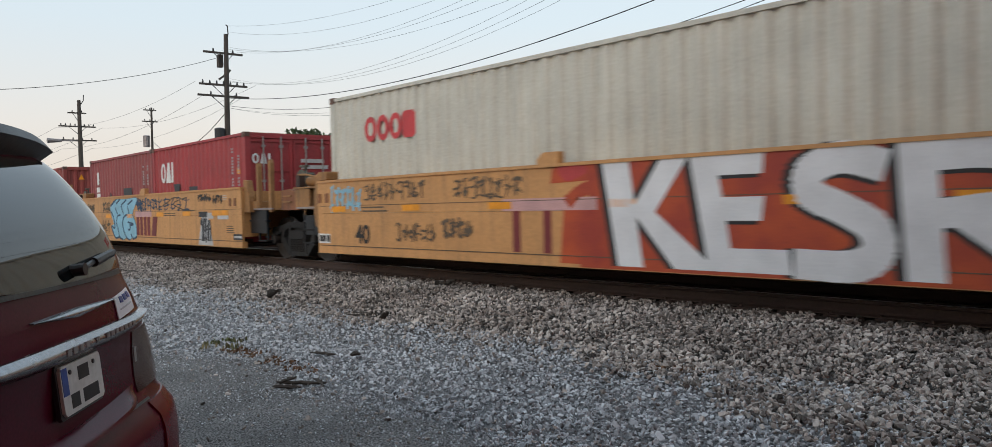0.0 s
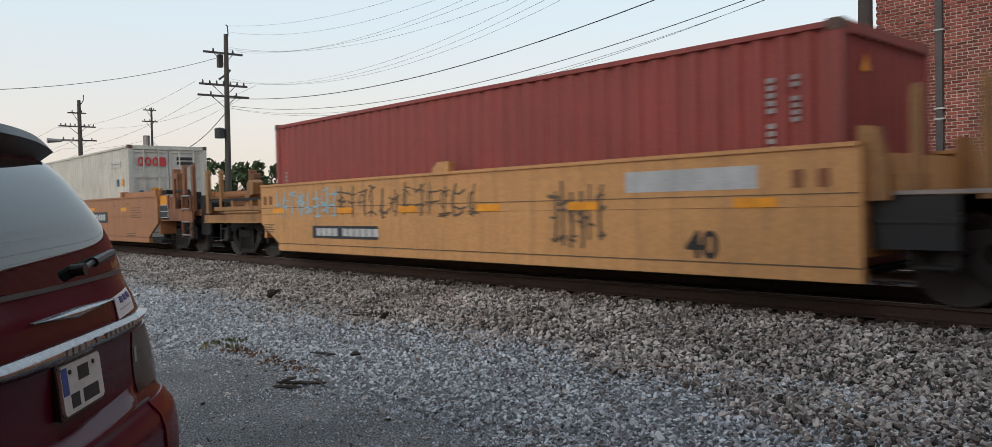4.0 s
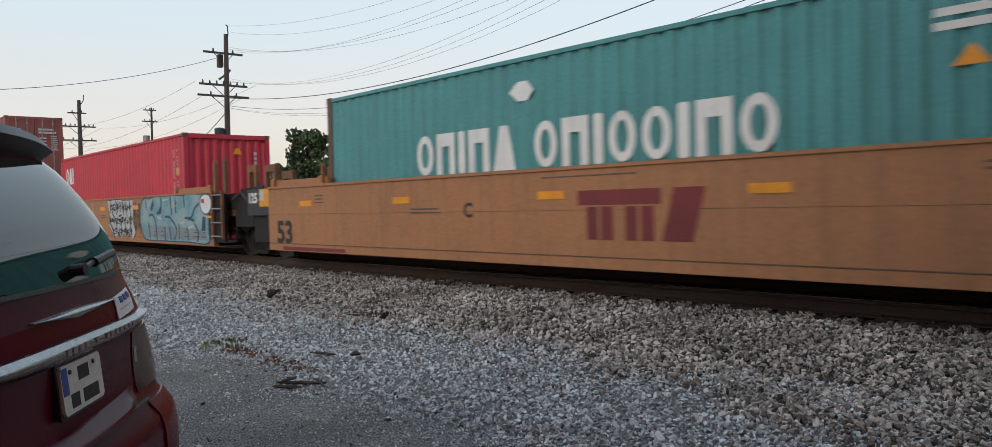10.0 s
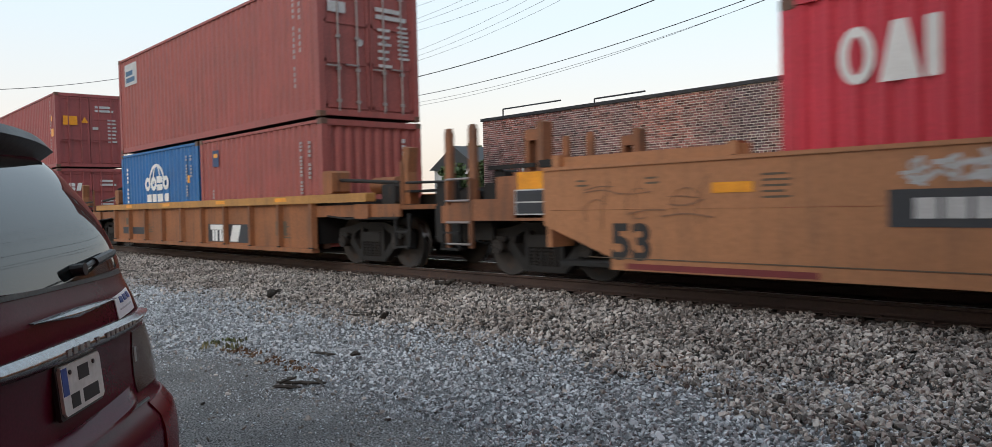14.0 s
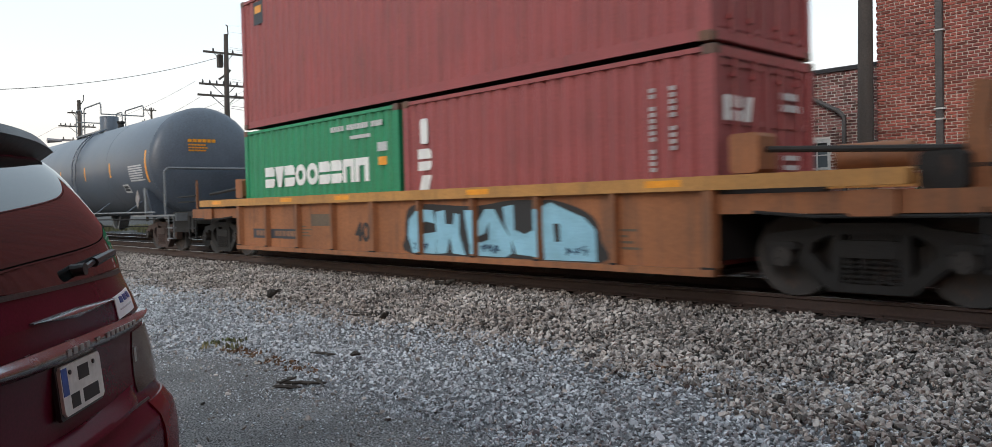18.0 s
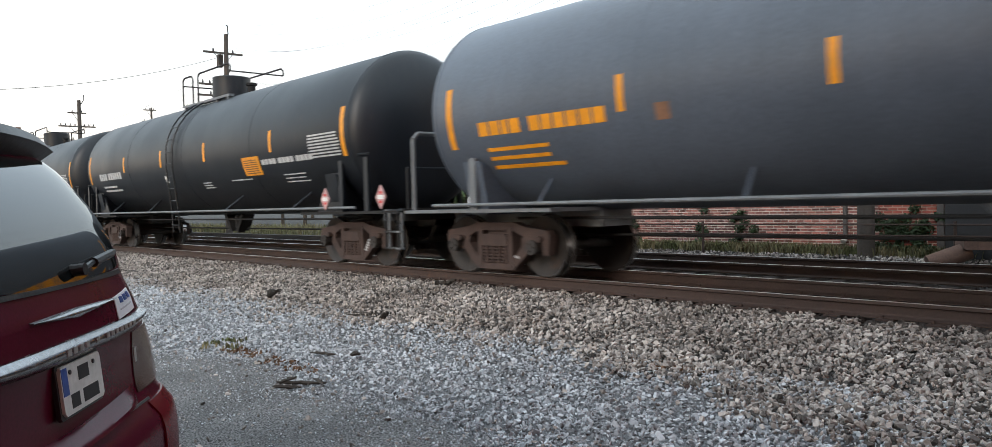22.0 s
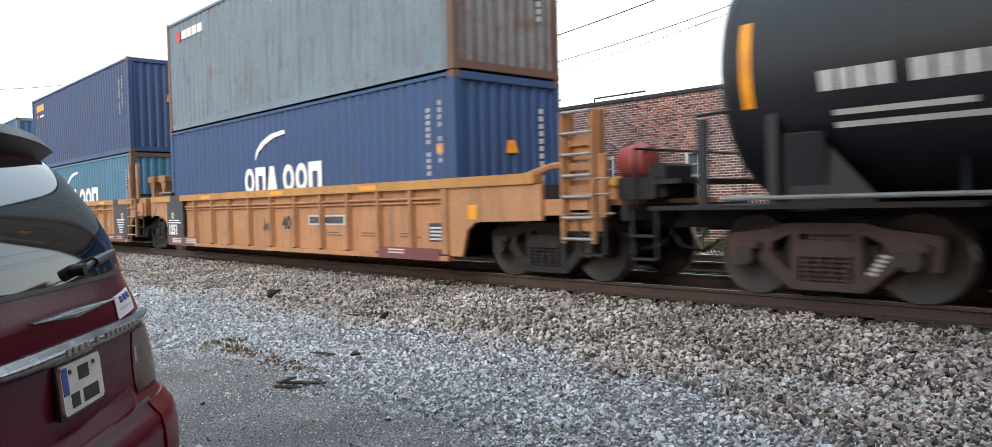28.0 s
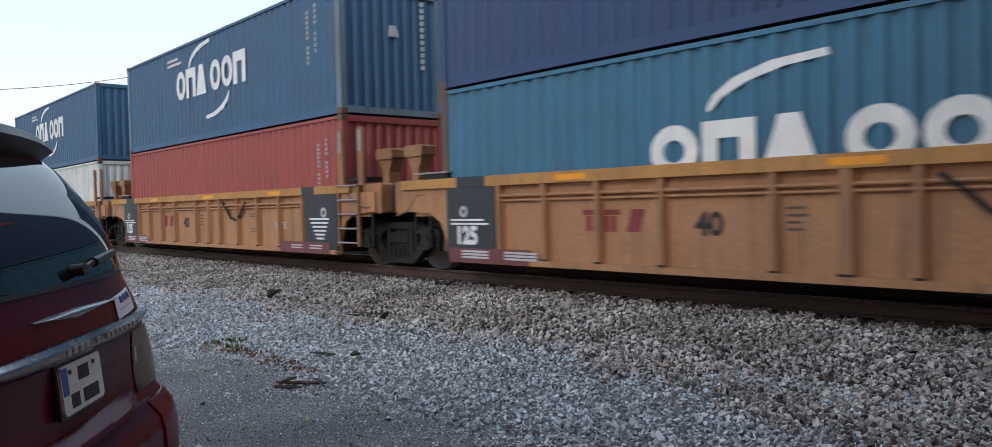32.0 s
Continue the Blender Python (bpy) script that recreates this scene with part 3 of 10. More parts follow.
def container(u, z, length, high, mat, label, end="wall", post="", rods="rodgrey", group="containers on the train", end_paint=""):
    """A steel shipping container, its right end to be seen: doors or a ridged wall."""
    box = rolling("shipping_container", u, z, label, "container", group)
    paint = M[mat]
    pm = M[post or mat]
    h = length / 2
    key = (length, high, mat)

    def get(tag, make):
        if (key, tag) not in BOX_MESH:
            BOX_MESH[(key, tag)] = make()
            BOX_MESH[(key, tag)].materials.append(paint)
        return BOX_MESH[(key, tag)]
    wall = get("wall", lambda: ridged(length - 0.3, 0.15, high - 0.07).mesh("side_wall"))
    for k in (-1, 1):
        o = new("side_wall", wall)
        o.parent = box
        o.matrix_basis = pose(0, k * (BOX_W - 0.018), 0, 0, 0, 0 if k < 0 else 180)
    ew = get("end", lambda: ridged(2 * BOX_W - 0.3, 0.15, high - 0.12, 0.045, 0.25).mesh("end_wall"))
    ends = [(-1, "wall"), (1, end)]
    for d, kind in ends:
        if kind == "wall":
            if end_paint:
                mesh_ = ew.copy()
                mesh_.materials[0] = M[end_paint]
            o = new("end_wall", mesh_ if end_paint else ew)
            o.parent = box
            o.matrix_basis = pose(d * (h - 0.03), 0, 0, 0, 0, 90 * d)
        else:
            for k in (-1, 1):
                y0, y1 = sorted((k * 0.012, k * (BOX_W - 0.13)))
                s = Shape()
                s.box(h - 0.09, h - 0.045, y0, y1, 0.17, high - 0.13)
                for zz in (0.19, 0.19 + (high - 0.4) * 0.36, 0.19 + (high - 0.4) * 0.68, high - 0.22):
                    s.box(h - 0.045, h - 0.022, y0 + 0.02, y1 - 0.02, zz, zz + 0.07)
                for yy in (y0, y1 - 0.07):
                    s.box(h - 0.045, h - 0.022, yy, yy + 0.07, 0.17, high - 0.13)
                door = part("door", s, paint, box)
                for q in (0.3, 0.72):
                    y = y0 + (y1 - y0) * q
                    r = Shape().tube((h - 0.0, y, 0.12), (h - 0.0, y, high - 0.09), 0.02, 8)
                    for zz in (0.3, 0.95, high * 0.55, high - 0.35):
                        r.box(h - 0.03, h + 0.02, y - 0.045, y + 0.045, zz, zz + 0.06)
                    r.box(h - 0.005, h + 0.025, y - 0.28, y + 0.02, 0.98 + q * 0.1, 1.01 + q * 0.1)
                    part("lock_rod", r, M[rods], door, "galvanised door lock rod")
    for d in (-1, 1):
        for z0, z1 in ((0.03, 0.16), (high - 0.13, high - 0.01)):
            part("end_rail", Shape().box(min(d * h, d * (h - 0.1)), max(d * h, d * (h - 0.1)), -BOX_W + 0.1, BOX_W - 0.1, z0, z1), pm, box)
        for k in (-1, 1):
            x0, x1 = sorted((d * h, d * (h - 0.16)))
            y0, y1 = sorted((k * BOX_W, k * (BOX_W - 0.13)))
            p = part("corner_post", Shape().box(x0, x1, y0, y1, 0.1, high - 0.1), pm, box)
            for z0, z1 in ((0.0, 0.118), (high - 0.118, high)):
                part("corner_casting", Shape().box(x0 - 0.004 * (d < 0), x1 + 0.004 * (d > 0), y0 - 0.006 * (k < 0), y1 + 0.006 * (k > 0), z0, z1, 0.01), M["rusty"], p)
    for k in (-1, 1):
        y0, y1 = sorted((k * BOX_W, k * (BOX_W - 0.06)))
        part("top_rail", Shape().box(-h + 0.16, h - 0.16, y0, y1, high - 0.08, high - 0.02), paint, box)
        part("bottom_rail", Shape().box(-h + 0.16, h - 0.16, y0 + 0.02 * (k < 0), y1 - 0.02 * (k > 0), 0.02, 0.17), paint, box)
    part("roof", Shape().box(-h + 0.1, h - 0.1, -BOX_W + 0.06, BOX_W - 0.06, high - 0.06, high - 0.035), paint, box)
    part("base", Shape().box(-h + 0.1, h - 0.1, -BOX_W + 0.06, BOX_W - 0.06, 0.06, 0.12), M["dark"], box)
    return box


FACE = -(BOX_W - 0.018) - 0.004      # just before the ridges of a side wall


def mark(box, polys, mat, name="marking", label="", y=None):
    return decal(name, polys, (FACE if y is None else y), M[mat], box, label)


def endmark(box, polys, mat, h, name="marking", label=""):
    """Flat paint on the right end, polygons in (y, z)."""
    s = Shape()
    for p in polys:
        s.slab(p, h + 0.002 - 0.022, h + 0.005 - 0.022, "x")
    ob = part(name, s, M[mat], box, label)
    return tagged(ob, kind="stuff") if name in PRINT else ob


def column(box, x, z0, z1, n, mat="code", w=0.09):
    """An upright row of small blocks, as the owner's code painted downwards."""
    st = (z1 - z0) / n
    return mark(box, [rect(x, z0 + i * st, w * 0.85, st * 0.66) for i in range(n) if i not in (4, 11)], mat, "code_column")


# ---------------------------------------------------------------- tank cars
TANK_R, TANK_C = 1.555, 2.54


def tank_patch(x0, x1, z0, z1, lift=0.004, n=6, slant=0.0):
    """A patch on the near side of the tank from z0 to z1."""
    r = TANK_R + lift
    a0, a1 = math.asin((z0 - TANK_C) / TANK_R), math.asin((z1 - TANK_C) / TANK_R)
    s = Shape()
    vs, fs = [], []
    for i in range(n + 1):
        a = a0 + (a1 - a0) * i / n
        k = slant * i / n
        for rr in (r, r - 0.003):
            y, z = -rr * math.cos(a), TANK_C + rr * math.sin(a)
            vs += [(x0 + k, y, z), (x1 + k, y, z)]
    for i in range(n):
        o = i * 4
        fs += [(o, o + 1, o + 5, o + 4), (o + 2, o + 6, o + 7, o + 3), (o, o + 4, o + 6, o + 2), (o + 1, o + 3, o + 7, o + 5)]
    fs += [(0, 2, 3, 1), (n * 4, n * 4 + 1, n * 4 + 3, n * 4 + 2)]
    return s.add(vs, fs)


DISH = 0.5  # depth of the dished tank heads


def tank_car(name, u, mat, label, half, truck_x, rail_mat, end_frame, hat_x, hat_r, ladder_x, truck_mat):
    car = rolling(name, u, 0, label, "tank car", "tank cars on the train")
    paint = M[mat]
    prof = []
    for i in range(9):
        t = radians(90 * i / 8)
        prof.append((-half - DISH * math.cos(t), max(0.02, TANK_R * math.sin(t) ** 0.92)))
    prof += [(-half * k, TANK_R) for k in (0.66, 0.33, 0.0, -0.33, -0.66)]
    for i in range(8, -1, -1):
        t = radians(90 * i / 8)
        prof.append((half + DISH * math.cos(t), max(0.02, TANK_R * math.sin(t) ** 0.92)))
    part("tank_shell", Shape().lathe(prof, (0, 0, TANK_C), "x", 72), paint, car, smooth=True)
    for x in (-half, -half * 0.5, 0.12, half * 0.5, half):
        part("weld_seam", Shape().lathe([(x - 0.02, TANK_R - 0.01), (x - 0.012, TANK_R + 0.004), (x + 0.012, TANK_R + 0.004), (x + 0.02, TANK_R - 0.01)], (0, 0, TANK_C), "x", 72), paint, car, smooth=True)
    end = truck_x + 2.35
    for d in (-1, 1):
        x = d * truck_x
        s = Shape()
        s.slab([(-1.30, 0.95), (1.30, 0.95), (1.45, 1.75), (1.1, 1.55), (0.6, 1.2), (0, 1.1), (-0.6, 1.2), (-1.1, 1.55), (-1.45, 1.75)], x - 0.2, x + 0.2, "x")
        part("saddle", s, paint, car)
        b = Shape()
        x0, x1 = sorted((d * (truck_x - 1.6), d * end))
        b.box(x0, x1, -0.36, 0.36, 0.74, 1.02)
        b.box(x0 + 0.4, x1, -1.45, 1.45, 0.98, 1.03)
        part("end_platform", b, M[rail_mat], car)
        part("end_sill", Shape().box(min(d * end, d * (end - 0.08)), max(d * end, d * (end - 0.08)), -1.45, 1.45, 0.86, 1.06), M[rail_mat], car)
        coupler(car, d * (end - 0.05), d)
        for k in (-1, 1):
            st = Shape()
            xs = d * (end - 0.35)
            for q in (xs - 0.18, xs + 0.18):
                st.box(q - 0.015, q + 0.015, k * 1.46 - 0.015, k * 1.46 + 0.015, 0.38, 1.0)
            for zz in (0.38, 0.66):
                st.box(xs - 0.18, xs + 0.18, k * 1.46 - 0.05, k * 1.46 + 0.05, zz, zz + 0.03)
            part("step", st, M[rail_mat], car)
        if end_frame == "tall":
            xi = d * (truck_x + 1.5)
            part("end_handrail", Shape().pipe([(xi, -1.42, 1.03), (xi, -1.42, 2.2), (xi, -1.32, 2.3), (xi, 1.32, 2.3), (xi, 1.42, 2.2), (xi, 1.42, 1.03)], 0.035, 8), M["railpipe"], car, "bent steel hoop rail")
            for k in (-1, 1):
                part("end_post", Shape().box(d * truck_x - 0.07, d * truck_x + 0.07, k * 1.42 - 0.03, k * 1.42 + 0.03, 1.03, 1.8), M["railpipe"], car)
        else:
            xi, xe = d * (truck_x + 0.35), d * (end - 0.1)
            for k in (-1, 1):
                for q, zz in ((xi, 2.05), (xi + d * 0.85, 2.0)):
                    part("end_post", Shape().box(q - 0.06, q + 0.06, k * 1.42 - 0.03, k * 1.42 + 0.03, 1.03, zz), paint, car)
                part("end_handrail", Shape().pipe([(xi - d * 0.5, k * 1.42, 2.1), (xi + d * 0.95, k * 1.42, 2.05)], 0.02), paint, car)
            part("end_handrail", Shape().pipe([(xe, -1.3, 1.0), (xe, -1.3, 1.75), (xe, 1.3, 1.75), (xe, 1.3, 1.0)], 0.02), paint, car)
        for k in (-1, 1):
            for q in (0.32, 0.72):
                xq = d * half * q
                part("rail_bracket", Shape().tube((xq, k * 1.50, 1.10), (xq + d * 0.12, k * 1.08, 1.45), 0.025), paint, car)
        truck(car, x, truck_mat)
        sten = Shape()
        for q in range(5 if end_frame != "tall" else 1):
            a, b = 0.045 * q, 0.045 * q + 0.028
            sten.slab([(x + 0.43 + a * 0.74, 0.30 + a), (x + 0.51 + a * 0.74, 0.275 + a), (x + 0.51 + b * 0.74, 0.275 + b), (x + 0.43 + b * 0.74, 0.30 + b)], -1.022, -1.014)
        part("truck_stencil", sten, M["marking"], car, "white stencil on the side frame")
        if end_frame != "tall":
            xo = d * (truck_x + 0.28)
            for k in (-1, 1):
                part("saddle_gusset", Shape().slab([(xo, 1.03), (xo, 1.98), (xo - d * 0.22, 2.04), (xo - d * 0.5, 1.6), (xo - d * 0.95, 1.1), (xo - d * 0.95, 1.03)], k * 1.33 - 0.02, k * 1.33 + 0.02), paint, car)
    for k in (-1, 1):
        part("side_rail", Shape().tube((-truck_x - 0.9, k * 1.50, 1.10), (truck_x + 0.9, k * 1.50, 1.10), 0.026), M["railpipe"], car)
    # under the middle: brake reservoir and rods
    part("brake_rod", Shape().tube((-truck_x, 0.1, 0.6), (truck_x, 0.1, 0.62), 0.02), M["dark"], car)
    part("brake_pipe", Shape().tube((-truck_x, -0.5, 0.87), (truck_x, -0.5, 0.87), 0.022), M["dark"], car)
    # bottom outlet under its two slanting skids
    skid = Shape()
    for d in (-1, 1):
        skid.slab([(0.12 * d, 0.55), (0.26 * d, 0.55), (0.62 * d, 1.02), (0.46 * d, 1.02)], -0.16, 0.16)
    part("outlet_skid", skid, M["railpipe"] if end_frame == "tall" else M["dark"], car, "slanting skid plates at the bottom outlet")
    part("outlet", Shape().lathe([(0, 0.1), (0.12, 0.1), (0.14, 0.15), (0.5, 0.15)], (0.1, 0, 0.5), "z", 14), M["dark"], car, smooth=True)
    # ladder over the shell
    lx = ladder_x
    arc = Shape()
    pts = [(-1.47, 1.0 - 0.45)] + [(-1.50, 1.1), (-1.62, 2.3)] + [(-(TANK_R + 0.07) * math.cos(radians(a)), TANK_C + (TANK_R + 0.07) * math.sin(radians(a))) for a in range(10, 80, 10)]
    for q in (lx - 0.22, lx + 0.22):
        arc.pipe([(q, y, z) for y, z in pts], 0.022)
    lad_mat = paint
    lad = part("ladder", arc, lad_mat, car)
    for i in range(10):
        z = 0.75 + i * 0.32
        if z < 2.3:
            y = -1.5 - 0.1 * max(0, (z - 1.1) / 1.2)
        else:
            q = min(0.97, (z - TANK_C) / (TANK_R + 0.07))
            y = -(TANK_R + 0.07) * math.sqrt(1 - q * q)
        part("rung", Shape().tube((lx - 0.22, y, z), (lx + 0.22, y, z), 0.016), lad_mat, lad)
    # top platform, manway housing and railings
    top = TANK_C + TANK_R
    walkway = part("walkway", Shape().box(hat_x - 1.5, hat_x + 1.5, -0.75, -0.62, top - 0.12, top - 0.06), M["railpipe"], car)
    part("board", Shape().box(hat_x - 1.5, hat_x + 1.5, 0.62, 0.75, top - 0.12, top - 0.06), M["railpipe"], walkway)
    for x in (-1.4, -0.7, 0.7, 1.4):
        part("cross_bar", Shape().box(hat_x + x - 0.04, hat_x + x + 0.04, -0.75, 0.75, top - 0.2, top - 0.122), M["railpipe"], walkway)
    part("manway", Shape().lathe([(-0.1, hat_r), (0.62, hat_r), (0.64, hat_r * 0.96), (0.66, hat_r * 0.3)], (hat_x, 0, top - 0.05), "z", 24), paint, car, "round manway housing", smooth=True)
    small = Shape()
    for x in (-1.0, 1.0):
        small.lathe([(0, 0.1), (0.3, 0.1), (0.32, 0.14), (0.38, 0.14)], (hat_x + x, 0.1, top - 0.05), "z", 12)
    part("vent_valve", small, M["dark"], car)
    rl = Shape()
    rise = 0.9 if end_frame == "tall" else 0.7
    for y in (-0.72, 0.72):
        for x0, x1 in ((-1.55, -0.85), (-0.5, 1.55)):
            rl.pipe([(hat_x + x0, y, top - 0.1), (hat_x + x0, y, top + rise - 0.08), (hat_x + x0 + 0.1, y, top + rise), (hat_x + x1 - 0.1, y, top + rise), (hat_x + x1, y, top + rise - 0.08), (hat_x + x1, y, top + (0.5 if x1 > 0 else -0.1))], 0.024)
    for x in (-1.55, 1.55):
        rl.pipe([(hat_x + x, -0.72, top + 0.5), (hat_x + x, 0.72, top + 0.5)], 0.022)
    part("railing", rl, M["railpipe"] if end_frame == "tall" else M["dark"], car)
    return car
# ---------------------------------------------------------------- the train, front to rear
G5 = "well cars on the train"
front = smooth_unit("well_car", -7.27, -6.15, 6.15, 1.58, "yellow", "golden yellow smooth-sided well car covered in white and orange graffiti", "joint", "mate", group=G5)
second = smooth_unit("well_car", -23.15, -6.25, 6.35, 1.58, "yellow", "golden yellow smooth-sided well car with light blue graffiti", "joint", "mate", group=G5)
third = smooth_unit("well_car", -38.87, -6.25, 6.4, 1.58, "yellow", "golden yellow smooth-sided well car with worn tags", "cab", "mate", group=G5)
truck(front, -15.2 + 7.27)
truck(second, -30.95 + 23.15)
truck(third, -47.0 + 38.87)
truck(front, 7.9)
car_a = smooth_unit("well_car", -60.15, -8.75, 8.75, 1.53, "ochre", "long ochre well car with silver graffiti and a dark number panel", "joint", "cab", raised=((-8.7, -6.1), (5.55, 8.7)), group=G5)
car_c = smooth_unit("well_car", -80.15, -8.2, 8.2, 1.53, "ochre", "long ochre well car with a brick-red mark", "joint", "mate", raised=((-8.15, -5.9), (5.95, 8.15)), group=G5)
car_b = smooth_unit("well_car", -100.2, -9.0, 8.95, 1.53, "ochre", "long ochre well car with pale blue and silver graffiti", "cab", "mate", raised=((-8.9, -6.0), (6.4, 8.9)), group=G5, slant=1.15)
truck(car_a, -51.1 + 60.15)
truck(car_a, -70.4 + 60.15)
truck(car_c, -89.9 + 80.15)
truck(car_b, -109.7 + 100.2)
stack_a = ribbed_unit("well_car", -121.65, -6.15, 6.15, -7.85, 8.1, "rust_car", "chord", "rusty brown ribbed well car under a double stack", "cab", "cab", group=G5)
stack_b = ribbed_unit("well_car", -141.45, -6.15, 6.15, -8.2, 8.2, "rust_car", "chord", "rusty orange ribbed well car with light blue graffiti", "cab", "cab", group=G5)
for c, a, b in ((stack_a, -114.15, -129.7), (stack_b, -133.8, -149.5)):
    u0 = c.matrix_basis.translation.x
    truck(c, a - u0)
    truck(c, b - u0)
tank_grey = tank_car("tank_car", -160.78, "grey_tank", "blue-grey steel tank car with yellow stripes", 7.75, 7.02, "railpipe", "tall", -0.9, 0.32, 0.45, "truck_rust")
tank_one = tank_car("tank_car", -179.15, "black_car", "black steel tank car with yellow stripes and a yellow notice", 8.05, 7.25, "dark", "low", -0.2, 0.5, -0.55, "truck_rust")
tank_two = tank_car("tank_car", -197.35, "black_car", "black steel tank car with white lettering bars", 8.0, 7.25, "dark", "low", -0.2, 0.5, -0.55, "truck_rust")
five = []
RIBS_FIRST = [(x, False) for x in (-4.9, -3.91, -2.84, -1.88, -0.83, 0.22, 1.25, 2.29, 3.25, 4.25, 5.2)] + [(6.1, True)]
RIBS_REST = [(x, False) for x in (-4.55, -3.64, -2.7, -1.72, -0.31, 1.12, 2.1, 3.1, 4.1, 5.1)] + [(0.45, True)]
for i in range(4):
    u0 = -216.52 - 15.42 * i
    right = "cab" if i == 0 else "joint"
    car = ribbed_unit("well_car", u0, -5.65, 6.2 if i == 0 else 6.4, -6.9, 8.1 if i == 0 else 6.9, "tan_car", "chord",
                      "dusty orange ribbed well car under a double stack of containers", "joint", right, top=1.52, deep=0.15, ribs=10, group=G5, rib_at=RIBS_FIRST if i == 0 else RIBS_REST)
    five.append(car)
    if i == 0:
        truck(car, -208.7 - u0)
    truck(car, -7.68)

BIG, STD = 2.896, 2.591
L40, L20 = 12.192, 6.058
oocl_1 = container(-7.27, 0.32, L40, BIG, "grey_box", "stone grey ridged shipping container resting in a yellow well car")
cai_20 = container(-20.2, 0.32, L20, STD, "cai_red", "faded red short container with double doors in a well car", "doors")
tex_20 = container(-26.3, 0.32, L20, STD, "maroon", "maroon short container in a yellow well car")
mar_40 = container(-38.87, 0.32, L40, STD, "brick_red", "brick-red ridged container alone in a yellow well car")
oocl_2 = container(-60.72, 0.30, L40, BIG, "pale", "pale grey container with double doors and a red mark", "doors", rods="pale")
china = container(-80.26, 0.33, L40, BIG, "teal", "teal green container with white block marks and double doors", "doors", "rusty", rods="teal")
cai_40 = container(-99.83, 0.30, L40, BIG, "red", "bright crimson container in an ochre well car")
p_top = container(-121.65, 2.93, L40, BIG, "maroon_b", "faded maroon container with double doors on top of a stack", "doors")
p_cosco = container(-124.75, 0.30, L20, STD, "cobalt", "cobalt blue short container with a white globe mark")
p_mar = container(-118.55, 0.30, L20, STD, "maroon_b", "faded maroon short container at the bottom of a stack")
q_top = container(-141.55, 2.93, L40, BIG, "maroon", "maroon container with double doors on top of a stack", "doors", rods="maroon")
q_green = container(-144.65, 0.30, L20, STD, "green", "bright green short container with white block marks")
q_tex = container(-138.45, 0.30, L20, STD, "maroon", "maroon short container with double doors under a stack", "doors", rods="maroon")
S_U = [-216.52, -232.0, -247.2, -262.6]
s1_low = container(S_U[0], 0.36, L40, BIG, "navy_b", "navy blue container with a white swoosh under another container", post="navy_b")
s1_top = container(S_U[0], 3.27, L40, BIG, "slate", "weathered slate-blue container with rusty corner posts, stacked", post="rusty", end_paint="slate_rust")
s2_low = container(S_U[1], 0.36, L40, STD, "sky_blue", "weathered light blue container with white block marks", post="rusty")
s2_top = container(S_U[1], 2.96, L40, BIG, "navy", "dark navy container on top of a stack")
s3_low = container(S_U[2], 0.30, L40, STD, "salmon", "faded brick-red container under a blue one")
s3_top = container(S_U[2], 2.90, L40, STD, "cma_blue", "mid-blue container with white block marks on top of a stack", post="slate")
s4_low = container(S_U[3], 0.30, L40, STD, "white_box", "off-white container with black block marks under a blue one")
s4_top = container(S_U[3], 2.90, L40, STD, "cma_blue", "mid-blue container with a white swoosh on top of a stack")
# ---------------------------------------------------------------- marks, graffiti and end gear of the cars
CAR_FACE = SIDE - 0.0035


def at(ob):
    return ob.matrix_basis.translation.x


def paintwork(car, name, polys, mat, layer=0, label="", face=None):
    """Paint on a car's near side; polygons in metres along the train and over the rail."""
    u = at(car)
    y = (CAR_FACE if face is None else face) - 0.003 * layer
    return decal(name, [[(a - u, b) for a, b in p] for p in polys], y, M[mat], car, label, 0.0025)


def numerals(car, words, u, z, size, mat, face=None, bold=0.012, wide=1.0, layer=0):
    return written(words, size, M[mat], car, u - at(car), (CAR_FACE if face is None else face) - 0.003 * layer, z, "number_mark", bold, wide)


def tapes(car, spots, w=0.5, h=0.115, face=None):
    for u, z in spots:
        paintwork(car, "reflector", [rect(u, z, w, h)], "reflect", 2, "orange-yellow reflective strip", face)


def fine_print(car, u, z, w, h, n, mat="faint", seed=1, face=None):
    paintwork(car, "small_print", bars(u, z, w, h, n, 0.6, 0.4, seed), mat, 0, "", face)


def stroke_polys(pts, w):
    out = []
    for (a, b), (c, d) in zip(pts, pts[1:]):
        t = Vector((c - a, d - b))
        if t.length < 1e-6:
            continue
        t.normalize()
        n = Vector((-t.y, t.x)) * (w / 2)
        e = t * (w * 0.3)
        out.append([(a - e.x + n.x, b - e.y + n.y), (a - e.x - n.x, b - e.y - n.y), (c + e.x - n.x, d + e.y - n.y), (c + e.x + n.x, d + e.y + n.y)])
    return out


